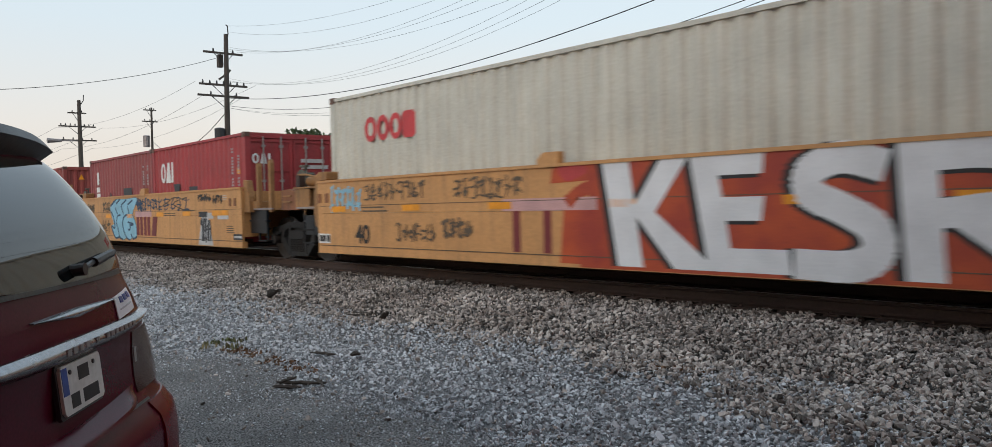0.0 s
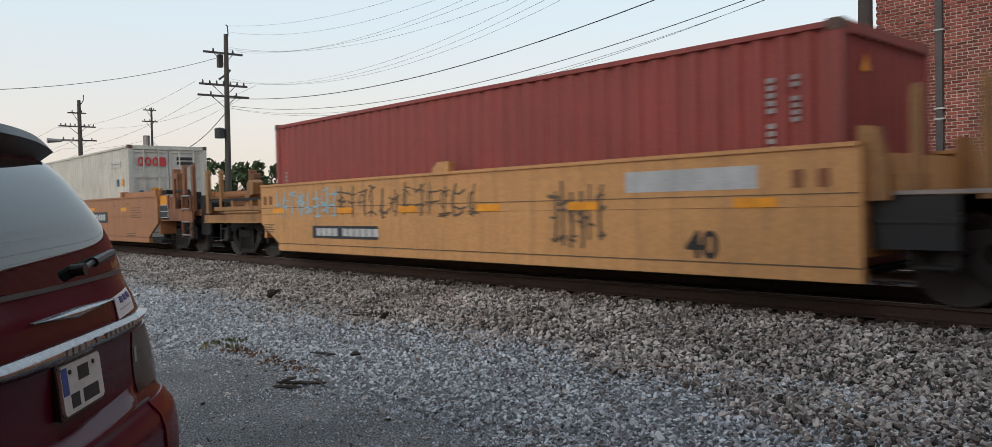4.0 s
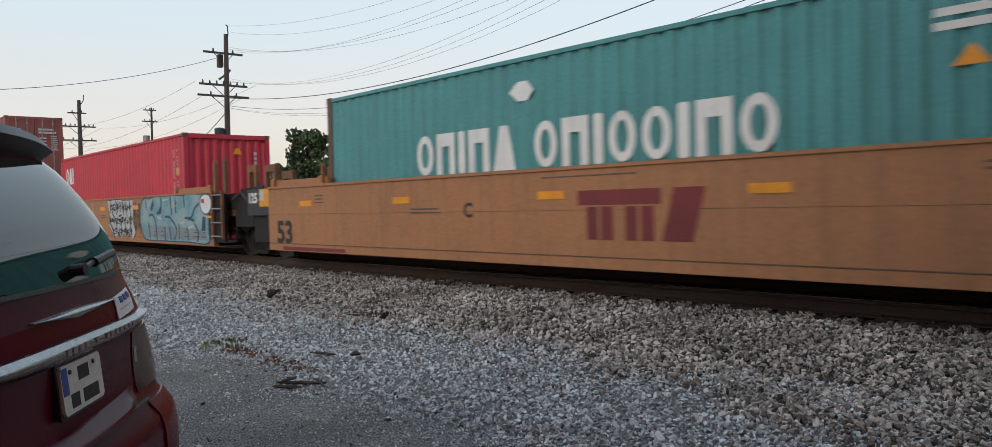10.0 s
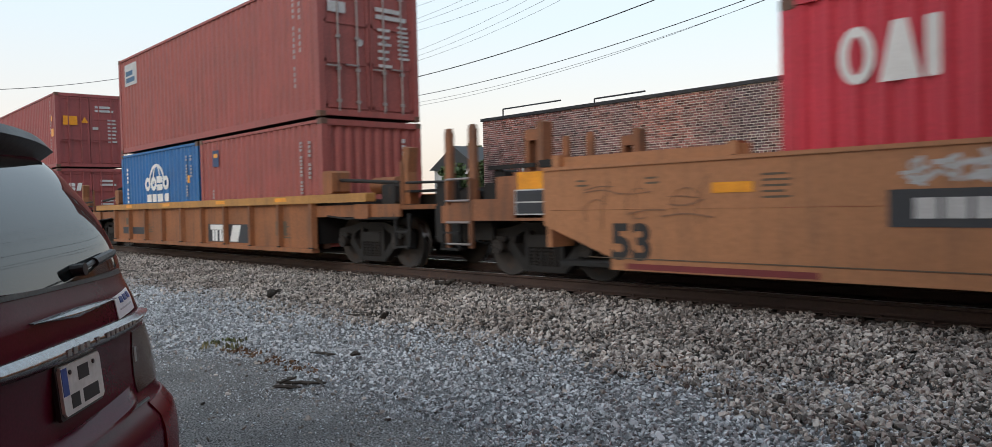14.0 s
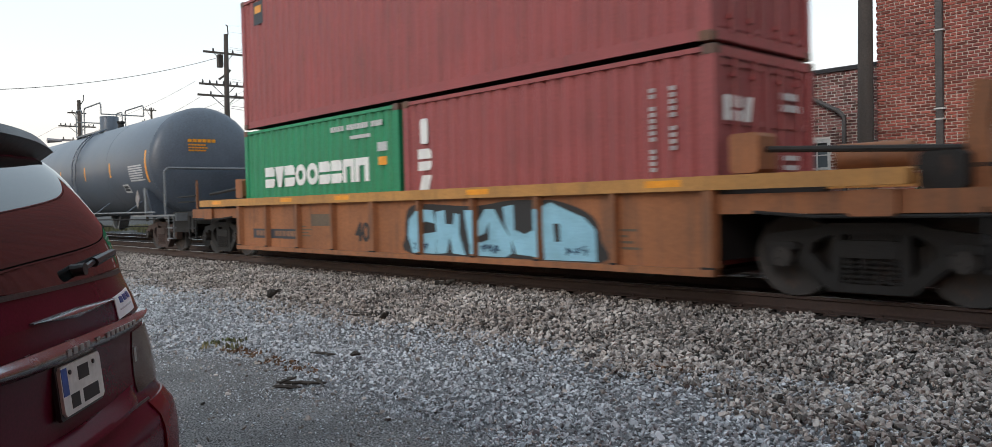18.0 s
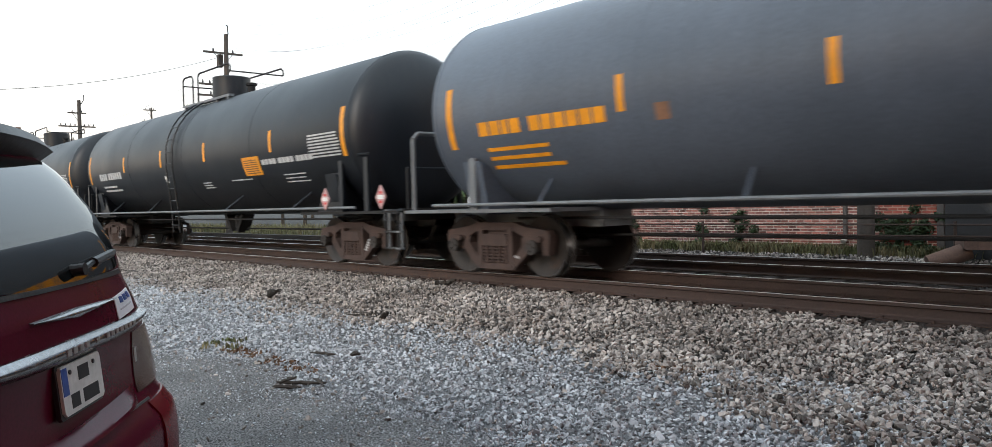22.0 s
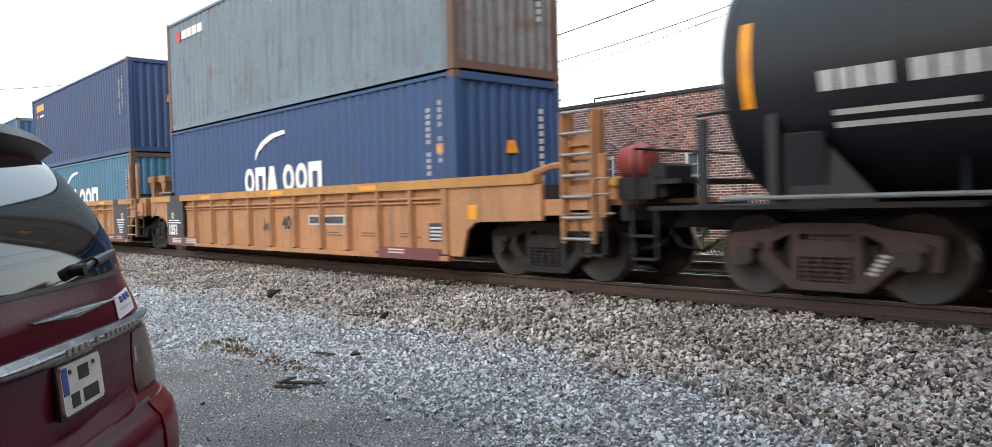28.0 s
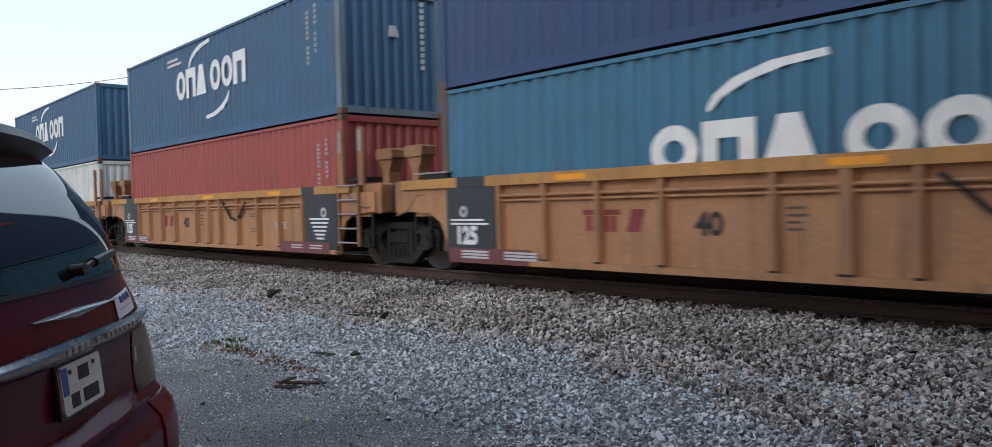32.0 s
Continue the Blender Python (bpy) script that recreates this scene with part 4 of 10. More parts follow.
LETTER = {"R": [[(0.12, 0), (0.1, 1)], [(0.1, 0.95), (0.75, 0.9), (0.8, 0.6), (0.2, 0.5)], [(0.4, 0.5), (0.95, 0.02)]],
          "L": [[(0.3, 1), (0.1, 0.1)], [(0.1, 0.1), (0.9, 0.12)]],
          "O": [[(0.15, 0.1), (0.2, 0.95), (0.8, 0.95), (0.9, 0.1), (0.15, 0.08)]],
          "U": [[(0.15, 1), (0.12, 0.15), (0.5, 0.05), (0.85, 0.2), (0.8, 1)]],
          "A": [[(0.05, 0), (0.45, 1), (0.9, 0)], [(0.25, 0.4), (0.7, 0.4)]],
          "H": [[(0.1, 0), (0.15, 1)], [(0.85, 0), (0.85, 1)], [(0.15, 0.5), (0.85, 0.55)]],
          "Y": [[(0.05, 1), (0.5, 0.5), (0.95, 1)], [(0.5, 0.5), (0.45, 0)]],
          "D": [[(0.12, 0), (0.15, 1), (0.75, 0.85), (0.9, 0.4), (0.6, 0.05), (0.12, 0.05)]],
          "C": [[(0.9, 0.9), (0.3, 1), (0.08, 0.5), (0.35, 0.02), (0.9, 0.1)]],
          "E": [[(0.9, 0.95), (0.15, 0.95), (0.12, 0.05), (0.9, 0.05)], [(0.15, 0.5), (0.8, 0.5)]],
          "S": [[(0.9, 0.85), (0.4, 1), (0.1, 0.75), (0.85, 0.4), (0.7, 0.05), (0.05, 0.08)]],
          "K": [[(0.15, 0), (0.1, 1)], [(0.85, 1), (0.2, 0.5), (0.95, 0)]]}


def throw_up(car, words, u0, u1, z0, z1, fill, edge, thick=0.36, seed=1, name="graffiti", face=None, label="", back=None):
    """Fat sprayed letters: a dark outline, the fill over it and thin inner lines."""
    rnd = random.Random(seed)
    n = len(words)
    w = (u1 - u0) / n
    if back:
        paintwork(car, name + "_ground", [rect(u0 - 0.1, z0 + 0.02, u1 - u0 + 0.2, z1 - z0 - 0.04)], back, 0, "", face)
    for i, ch in enumerate(words):
        dark, light, thin = [], [], []
        jz, jx = rnd.uniform(-0.04, 0.04), rnd.uniform(-0.05, 0.05)
        for line in LETTER[ch]:
            pts = [(u0 + (i + 0.06 + a * 0.9 + jx) * w, z0 + 0.1 + (z1 - z0 - 0.2) * b + jz) for a, b in line]
            dark += stroke_polys(pts, w * thick + 0.07)
            light += stroke_polys(pts, w * thick)
            if rnd.random() < 0.7:
                thin += stroke_polys([(a + w * 0.09, b - 0.03) for a, b in pts[:2]], 0.025)
        light = [[(a, min(max(b, z0), z1)) for a, b in p] for p in light]
        dark = [[(a, min(max(b, z0 - 0.02), z1 + 0.02)) for a, b in p] for p in dark]
        paintwork(car, name + "_outline", dark, edge, 1, "dark sprayed outline", face)
        paintwork(car, name + "_letter", light, fill, 2, label, face)
        if thin:
            paintwork(car, name + "_line", thin, edge, 3, "", face)


def flowing(pts, closed=False, n=4):
    """A smooth curve through the points."""
    out = []
    m = len(pts)
    for i in range(m if closed else m - 1):
        if closed:
            p = [pts[(i + k - 1) % m] for k in range(4)]
        else:
            p = [pts[max(0, min(m - 1, i + k - 1))] for k in range(4)]
        for j in range(n):
            t = j / n
            out.append(tuple(0.5 * (2 * p[1][d] + (p[2][d] - p[0][d]) * t + (2 * p[0][d] - 5 * p[1][d] + 4 * p[2][d] - p[3][d]) * t * t +
                                    (3 * p[1][d] - p[0][d] - 3 * p[2][d] + p[3][d]) * t ** 3) for d in (0, 1)))
    return out if closed else out + [pts[-1]]


def tag(car, u0, u1, z0, z1, mat, seed, n=5, w=0.025, face=None):
    """A thin looping scrawl, letter by letter."""
    rnd = random.Random(seed)
    polys = []
    st = (u1 - u0) / n
    for i in range(n):
        c, r = u0 + st * (i + 0.5), st * 0.5
        lo, hi = z0 + (z1 - z0) * rnd.uniform(0, 0.15), z1 - (z1 - z0) * rnd.uniform(0, 0.2)
        for _ in range(rnd.choice((2, 3, 3))):
            z = rnd.uniform(lo, hi)
            a, b = c - r * rnd.uniform(0.4, 1.1), c + r * rnd.uniform(0.4, 1.2)
            polys += stroke_polys(flowing([(a, z), ((a + b) / 2, z + rnd.uniform(-0.05, 0.05)), (b, z + rnd.uniform(-0.04, 0.06))], n=3), w * rnd.uniform(0.6, 1.3))
        x = c + r * rnd.uniform(-0.6, 0.6)
        polys += stroke_polys(flowing([(x, lo), (x + r * rnd.uniform(-0.3, 0.5), (lo + hi) / 2), (x + r * rnd.uniform(-0.2, 0.6), hi)], n=3), w * rnd.uniform(0.8, 1.5))
        if rnd.random() < 0.5:
            polys += ring(c, lo + (hi - lo) * rnd.uniform(0.3, 0.7), r * 0.6, (hi - lo) * 0.3, w * 0.8, 10, rnd.uniform(0, 90), rnd.uniform(200, 360))
    paintwork(car, "scrawl", polys, mat, 1, "thin sprayed scrawl", face)


M["dim"] = surface("faded_black_spray", (0.12, 0.085, 0.055), rough=0.65, size=3, bump=0.02)
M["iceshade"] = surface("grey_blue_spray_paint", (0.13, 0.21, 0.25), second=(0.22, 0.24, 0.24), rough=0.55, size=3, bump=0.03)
M["bluespray"] = surface("dark_blue_spray", (0.02, 0.06, 0.12), rough=0.6, size=3, bump=0.02)

# first car: large white letters on orange red
KES = {"K": [[(-6.35, 1.58), (-5.93, 1.58), (-5.74, 0.30), (-6.12, 0.30)], [(-5.95, 0.92), (-5.48, 1.58), (-5.10, 1.58), (-5.62, 0.88)], [(-5.98, 1.08), (-5.60, 1.0), (-4.72, 0.30), (-5.30, 0.30)]],
       "E": [[(-5.07, 1.58), (-4.74, 1.58), (-4.52, 0.30), (-4.84, 0.30)], [(-5.0, 1.36), (-4.18, 1.36), (-4.16, 1.58), (-5.0, 1.58)], [(-4.95, 0.86), (-4.2, 0.86), (-4.16, 1.12), (-4.95, 1.12)], [(-4.7, 0.30), (-3.86, 0.30), (-3.9, 0.56), (-4.7, 0.56)]],
       "S": stroke_polys(flowing([(-3.02, 1.40), (-3.35, 1.48), (-3.66, 1.36), (-3.66, 1.14), (-3.35, 0.98), (-3.06, 0.80), (-3.02, 0.56), (-3.25, 0.42), (-3.75, 0.42)], n=3), 0.31),
       "R": [[(-2.84, 1.58), (-2.5, 1.58), (-2.42, 0.30), (-2.76, 0.30)]] + stroke_polys(flowing([(-2.6, 1.44), (-2.0, 1.44), (-1.78, 1.25), (-1.85, 1.02), (-2.5, 0.92)], n=3), 0.27) + stroke_polys([(-2.2, 0.9), (-1.55, 0.42)], 0.34)}
paintwork(front, "graffiti_ground", [[(-6.75, 0.26), (-1.2, 0.26), (-1.2, 1.59), (-6.5, 1.59)], [(-7.1, 0.3), (-6.7, 0.3), (-6.6, 1.15), (-7.0, 1.2)], [(-7.25, 1.36), (-6.5, 1.38), (-6.5, 1.58), (-7.2, 1.58)]], "flame", 0, "orange-red sprayed ground")
paintwork(front, "graffiti_shadow", [[(a - 0.10, b) for a, b in p] for k in KES.values() for p in k] + [[(a - 0.04, b - 0.04 if b > 0.4 else b) for a, b in p] for k in KES.values() for p in k], "blackmark", 1, "black sprayed letter shadow")
for ch, polys in KES.items():
    paintwork(front, "graffiti_letter", polys, "spraywhite", 2, "large white sprayed letter")
tapes(front, [(-6.25, 1.03), (-3.95, 1.03), (-2.35, 1.03)], 0.42, 0.10)
paintwork(front, "old_mark", [rect(-8.2, 1.0, 1.75, 0.17)], "pink", 1, "pale pink sprayed bar")
paintwork(front, "spray_patch", [flowing([(-7.09, 1.58), (-6.86, 1.59), (-6.61, 1.55), (-6.65, 1.46), (-6.94, 1.38), (-7.08, 1.47)], True)], "sprayred", 1, "red sprayed patch")
paintwork(front, "graffiti_line", [q for ln in (flowing([(-6.38, 1.34), (-6.75, 1.23), (-6.93, 1.07), (-6.79, 0.86), (-6.95, 0.79)]), [(-6.79, 1.06), (-6.39, 0.56)]) for q in stroke_polys(ln, 0.17)], "flame", 0.5, "orange-red sprayed strokes")
paintwork(front, "old_mark", [rect(-8.0, 0.42, 0.15, 0.58), rect(-7.4, 0.42, 0.15, 0.58)], "ttx", 0)
tag(front, -12.95, -11.9, 1.02, 1.5, "aqua", 31, 6, 0.05)
tag(front, -11.8, -10.0, 1.22, 1.52, "dim", 32, 9, 0.03)
tag(front, -9.3, -7.8, 1.2, 1.52, "dim", 33, 8, 0.03)
tag(front, -10.85, -9.8, 0.5, 0.85, "dim", 34, 6, 0.03)
tag(front, -9.6, -8.9, 0.6, 0.9, "dim", 35, 4, 0.045)
numerals(front, "40", -12.1, 0.47, 0.45, "blackmark")
tapes(front, [(-12.9, 1.03), (-10.65, 1.03), (-8.5, 1.03)], 0.48, 0.10)
fine_print(front, -11.9, 1.02, 0.9, 0.13, 2, "dim", 3)
paintwork(front, "number_plate", [rect(-13.4, 0.44, 0.42, 0.18)], "white", 1)
paintwork(front, "number_plate_print", blocks(-13.36, 0.47, [0.1, 0.1, -0.03, 0.1], 0.12, 0.02), "blackmark", 2)
paintwork(front, "seam_line", [rect(-13.3, 0.395, 12.2, 0.012), rect(-13.3, 1.135, 12.2, 0.01)], "dim", 1)

# second car
def sprayed(car, outline, lines, fill, edge, label, face=None, width=0.05, grow=0.05, smooth=True):
    """One sprayed shape with a dark rim and dark strokes over it."""
    if smooth:
        outline, lines = flowing(outline, True), [flowing(ln) for ln in lines]
    cu, cz = sum(p[0] for p in outline) / len(outline), sum(p[1] for p in outline) / len(outline)
    rim = [(u + grow * (1 if u > cu else -1), z + grow * 0.5 * (1 if z > cz else -1)) for u, z in outline]
    paintwork(car, "graffiti_rim", [rim], edge, 1, "dark sprayed rim", face)
    paintwork(car, "graffiti_fill", [outline], fill, 2, label, face)
    if lines:
        paintwork(car, "graffiti_line", [q for ln in lines for q in stroke_polys(ln, width)], edge, 3, "dark sprayed strokes", face)


sprayed(second, [(-26.14, 1.34), (-25.63, 1.51), (-24.74, 1.51), (-23.74, 1.53), (-23.92, 1.29), (-24.14, 1.07), (-23.97, 0.88), (-23.85, 0.68), (-23.86, 0.38), (-24.25, 0.37), (-24.47, 0.3), (-24.79, 0.35), (-25.08, 0.29), (-25.39, 0.35), (-25.68, 0.33), (-25.96, 0.47), (-26.17, 0.71), (-25.9, 0.78), (-26.18, 1.15)],
        [[(-26.14, 1.33), (-25.65, 1.5)], [(-26.12, 1.15), (-25.89, 0.95), (-25.81, 0.65), (-26.12, 0.7), (-25.89, 0.42), (-25.68, 0.34), (-25.42, 0.38)], [(-25.58, 1.4), (-25.22, 1.52)], [(-25.69, 1.26), (-25.52, 1.08)],
         [(-25.24, 1.04), (-25.49, 1.01), (-25.62, 0.82), (-25.46, 0.56), (-25.37, 0.38), (-25.08, 0.3)], [(-25.11, 1.35), (-24.65, 1.49)], [(-25.13, 1.31), (-24.95, 1.08)],
         [(-24.62, 1.06), (-24.95, 0.96), (-25.06, 0.75), (-24.92, 0.51), (-24.7, 0.36), (-24.47, 0.3)], [(-24.52, 1.35), (-24.12, 1.47)], [(-24.55, 1.29), (-24.44, 1.09)],
         [(-24.56, 0.83), (-24.1, 0.77), (-24.39, 0.74)], [(-24.55, 0.61), (-24.41, 0.61), (-24.32, 0.76)], [(-24.31, 0.46), (-24.12, 0.34), (-23.86, 0.4)]],
        "aqua", "bluespray", "light blue sprayed letters with dark blue edges", width=0.055, grow=0.02)
tag(second, -28.7, -27.85, 1.14, 1.42, "dim", 47, 4, 0.045)
tag(second, -23.85, -23.3, 1.18, 1.5, "bluespray", 48, 2, 0.06)
paintwork(second, "old_mark", [rect(-23.9, 0.98, 1.35, 0.17)], "pink", 1)
paintwork(second, "old_mark", glyphs(-23.8, 0.45, [0.5, 0.5, 0.5], 0.53, 0.1, "223"), "ttx", 0)
paintwork(second, "spray_figure", [[(-19.3, 0.27), (-18.4, 0.27), (-18.55, 0.7), (-18.7, 1.1), (-18.75, 0.98), (-18.98, 0.97), (-19.02, 1.1), (-19.12, 0.75)]], "silver", 0, "silver sprayed figure")
tag(second, -19.15, -18.5, 0.35, 0.95, "charcoal", 41, 5, 0.05)
paintwork(second, "spray_patch", [rect(-18.7, 0.92, 0.35, 0.14), rect(-18.1, 0.9, 0.6, 0.12)], "silver", 0)
tag(second, -22.1, -19.8, 1.12, 1.5, "bluespray", 42, 5, 0.03)
tag(second, -19.25, -18.45, 1.34, 1.52, "blackmark", 43, 5, 0.035)
tag(second, -18.38, -17.8, 1.28, 1.48, "blackmark", 49, 4, 0.035)
fine_print(second, -17.8, 1.36, 0.27, 0.12, 3, "marking", 50)
paintwork(second, "scrawl", [q for ln in ([(-22.1, 1.18), (-21.4, 1.33), (-20.95, 1.46), (-20.6, 1.47)], [(-20.9, 1.3), (-20.5, 1.2), (-19.9, 1.12), (-19.5, 1.13)], [(-20.3, 1.42), (-19.95, 1.46)], [(-20.8, 1.36), (-20.5, 1.4)]) for q in stroke_polys(flowing(ln, n=4), 0.03)], "dim", 2, "long thin sprayed scrawl")
paintwork(second, "spray_patch", [rect(-19.22, 0.96, 0.5, 0.13)], "charcoal", 1, "dark band across the silver figure")
tag(second, -23.7, -22.1, 1.15, 1.5, "bluespray", 44, 8, 0.035)
tag(second, -26.97, -26.25, 1.14, 1.47, "dim", 45, 4, 0.045)
tag(second, -27.1, -26.3, 0.45, 0.92, "dim", 46, 3, 0.05)
numerals(second, "40", -28.4, 0.44, 0.48, "dim", bold=0.02)
tapes(second, [(-20.27, 0.99), (-22.16, 0.98), (-24.66, 0.955), (-26.68, 0.955)], 0.52, 0.115)
tapes(second, [(-18.41, 0.99), (-28.86, 0.95)], 0.91, 0.12)
fine_print(second, -17.62, 0.58, 0.55, 0.2, 4, "dim", 5)
fine_print(second, -21.6, 1.0, 1.2, 0.1, 2, "dim", 6)
paintwork(second, "number_plate", [rect(-29.3, 0.44, 0.46, 0.19)], "charcoal", 1)
paintwork(second, "number_plate", [rect(-17.25, 0.43, 0.45, 0.13)], "charcoal", 1)
paintwork(second, "number_plate_print", blocks(-17.2, 0.47, [0.07] * 5, 0.05, 0.015), "marking", 2)
paintwork(second, "number_plate_print", blocks(-29.25, 0.48, [0.09, 0.07, 0.08, 0.06], 0.11, 0.02), "white", 2)
paintwork(second, "seam_line", [rect(-29.3, 0.395, 12.5, 0.012), rect(-29.3, 1.125, 12.5, 0.01)], "dim", 1)
# third car
paintwork(third, "number_panel", [rect(-42.95, 0.53, 2.25, 0.24)], "charcoal", 0, "dark number panel")
paintwork(third, "number_print", blocks(-42.8, 0.58, [0.17] * 4 + [-0.15] + [0.17] * 6, 0.14, 0.03), "marking", 1)
paintwork(third, "paint_patch", [rect(-35.3, 1.2, 1.75, 0.25)], "silver", 0, "grey-white paint patch")
tag(third, -44.5, -42.0, 0.95, 1.5, "aqua", 51, 8, 0.03)
tag(third, -42.0, -38.0, 0.9, 1.5, "dim", 52, 12, 0.03)
tag(third, -36.6, -35.6, 0.5, 1.4, "dim", 53, 6, 0.04)
numerals(third, "40", -34.45, 0.45, 0.42, "blackmark")
tapes(third, [(-33.83, 1.0), (-36.24, 1.0), (-38.08, 1.0), (-40.06, 1.0), (-42.0, 1.0), (-44.58, 1.02)], 0.5, 0.105)
fine_print(third, -45.0, 0.62, 0.5, 0.2, 4, "dim", 7)
paintwork(third, "seam_line", [rect(-44.4, 0.395, 11.9, 0.012), rect(-45.1, 1.125, 12.6, 0.01)], "dim", 1)
for c in (front, second, third):
    for k in (-1, 1):
        part("bolster_tab", Shape().slab([(-0.2, 1.58), (0.2, 1.58), (0.2, 1.78), (-0.08, 1.78), (-0.2, 1.68)], k * 1.50 - 0.06, k * 1.50 + 0.06), M["yellow"], c)
        for q in (-6.12, -5.86, 5.7, 5.97):
            part("lift_slot", Shape().box(q, q + 0.12, k * 1.5265 - 0.004, k * 1.5265 + 0.004, 1.2, 1.38), M["rust_car"], c, "rust-brown lift slot")


def joint_gear(car, x, d, mat, gear=True):
    """Castings, guides and brake gear over a shared truck."""
    def lo_hi(p, q):
        return min(x + d * p, x + d * q), max(x + d * p, x + d * q)
    for k in (-1, 1):
        part("corner_casting", Shape().slab([(x - d * 0.1, 1.05), (x + d * 0.22, 1.05), (x + d * 0.20, 1.4), (x + d * 0.10, 1.76), (x - d * 0.06, 1.78)], k * 1.38 - 0.07, k * 1.38 + 0.07), M[mat], car)
        if gear:
            part("end_foot", Shape().slab([(x + d * 0.02, 1.12), (x + d * 0.3, 1.12), (x + d * 0.24, 0.76), (x + d * 0.02, 0.70)], k * 1.36 - 0.05, k * 1.36 + 0.05), M[mat], car)
        part("end_skirt", Shape().box(*lo_hi(0.0, 0.78), k * 1.30 - 0.03, k * 1.30 + 0.03, 0.58, 1.09).box(*lo_hi(0.0, 0.8), k * 1.30 - 0.06, k * 1.30 + 0.06, 0.83, 0.88), M["black_car"], car, "black end skirt plate")
        part("deck_edge", Shape().box(*lo_hi(0.02, 1.1), k * 1.34 - 0.02, k * 1.34 + 0.02, 1.1, 1.14), M["rodgrey"], car, "pale worn deck edge")
    if not gear:
        posts(car, [x + d * 0.42], 1.1, 2.14, 0.1, M[mat], 1.3, 0.09)
        posts(car, [x + d * 1.0], 1.05, 2.18, 0.1, M[mat], 1.3, 0.09)
        part("end_block", Shape().box(*lo_hi(0.05, 0.42), -1.36, -1.0, 1.13, 1.3, 0.02), M[mat], car)
        return
    part("end_block", Shape().box(*lo_hi(0.62, 1.2), -1.32, -0.9, 1.14, 1.5, 0.02), M[mat], car, "ochre bracket box")
    part("end_block", Shape().box(*lo_hi(0.08, 0.2), -1.34, -0.9, 1.14, 1.5, 0.02), M[mat], car)
    part("valve_box", Shape().box(*lo_hi(0.2, 0.62), -1.2, -0.85, 1.14, 1.34, 0.02), M["navy"], car, "dark blue valve box")
    part("gear_shelf", Shape().box(*lo_hi(0.06, 1.24), -1.34, -0.6, 1.51, 1.545), M[mat], car, "ochre shelf plate with a worn edge")
    part("end_block", Shape().slab([(x + d * 1.26, 1.08), (x + d * 1.96, 1.08), (x + d * 1.94, 1.5), (x + d * 1.6, 1.52), (x + d * 1.28, 1.44)], -1.25, -0.8), M["ochre_end"], car, "brown-stained ochre end box")
    for z in (1.24, 1.36):
        part("end_rib", Shape().box(*lo_hi(1.5, 1.9), -1.27, -1.24, z, z + 0.03), M[mat], car)
    part("bolster_cover", Shape().box(*lo_hi(1.42, 2.0), -0.75, 0.9, 1.06, 1.4, 0.04), M["ochre_end"], car, "rust-stained bolster cover")
    part("end_block", Shape().box(*lo_hi(0.7, 1.25), 0.75, 1.2, 1.13, 1.5, 0.03), M[mat], car)
    part("brake_cylinder", Shape().lathe([(-0.52, 0.04), (-0.5, 0.10), (-0.2, 0.11), (-0.18, 0.13), (0.3, 0.13), (0.36, 0.08), (0.52, 0.07)], (x + d * 0.56, -1.05, 1.66), "x", 18), M[mat], car, "ochre brake cylinder", smooth=True)
    part("gear_frame", Shape().pipe([(x + d * 0.04, -1.28, 1.6), (x + d * 0.35, -1.28, 1.72), (x + d * 0.8, -1.28, 1.79), (x + d * 1.15, -1.28, 1.8)], 0.022), M[mat], car, "bent ochre brake rod")
    part("gear_post", Shape().box(*lo_hi(1.06, 1.2), -1.3, -1.16, 1.55, 1.8, 0.02), M["truck_rust"], car, "dark brown gear post")
    part("corner_cap", Shape().box(*lo_hi(-0.3, 0.02), -1.46, -1.2, 1.64, 1.8, 0.02), M[mat], car)
    s = Shape()
    cx = x + d * 1.5
    s.lathe([(-0.02, 0.15), (-0.02, 0.2), (0.0, 0.215), (0.02, 0.2), (0.02, 0.15), (-0.02, 0.15)], (cx, -1.0, 1.72), "y", 20)
    s.tube((cx - 0.19, -1.0, 1.72), (cx + 0.19, -1.0, 1.72), 0.02).tube((cx, -1.0, 1.53), (cx, -1.0, 1.91), 0.02)
    s.box(cx - 0.06, cx + 0.2, -0.96, -0.8, 1.62, 1.86, 0.03).tube((cx, -0.9, 1.5), (cx, -0.9, 2.0), 0.025).box(cx - 0.13, cx + 0.13, -0.98, -0.88, 1.98, 2.02)
    part("brake_wheel", s, M["gear_green"], car, "grey-green handbrake wheel and gear")


for c in (front, second):
    joint_gear(c, -6.2, -1, "yellow_end")
for c in (second, third):
    joint_gear(c, 6.4, 1, "yellow_end", False)
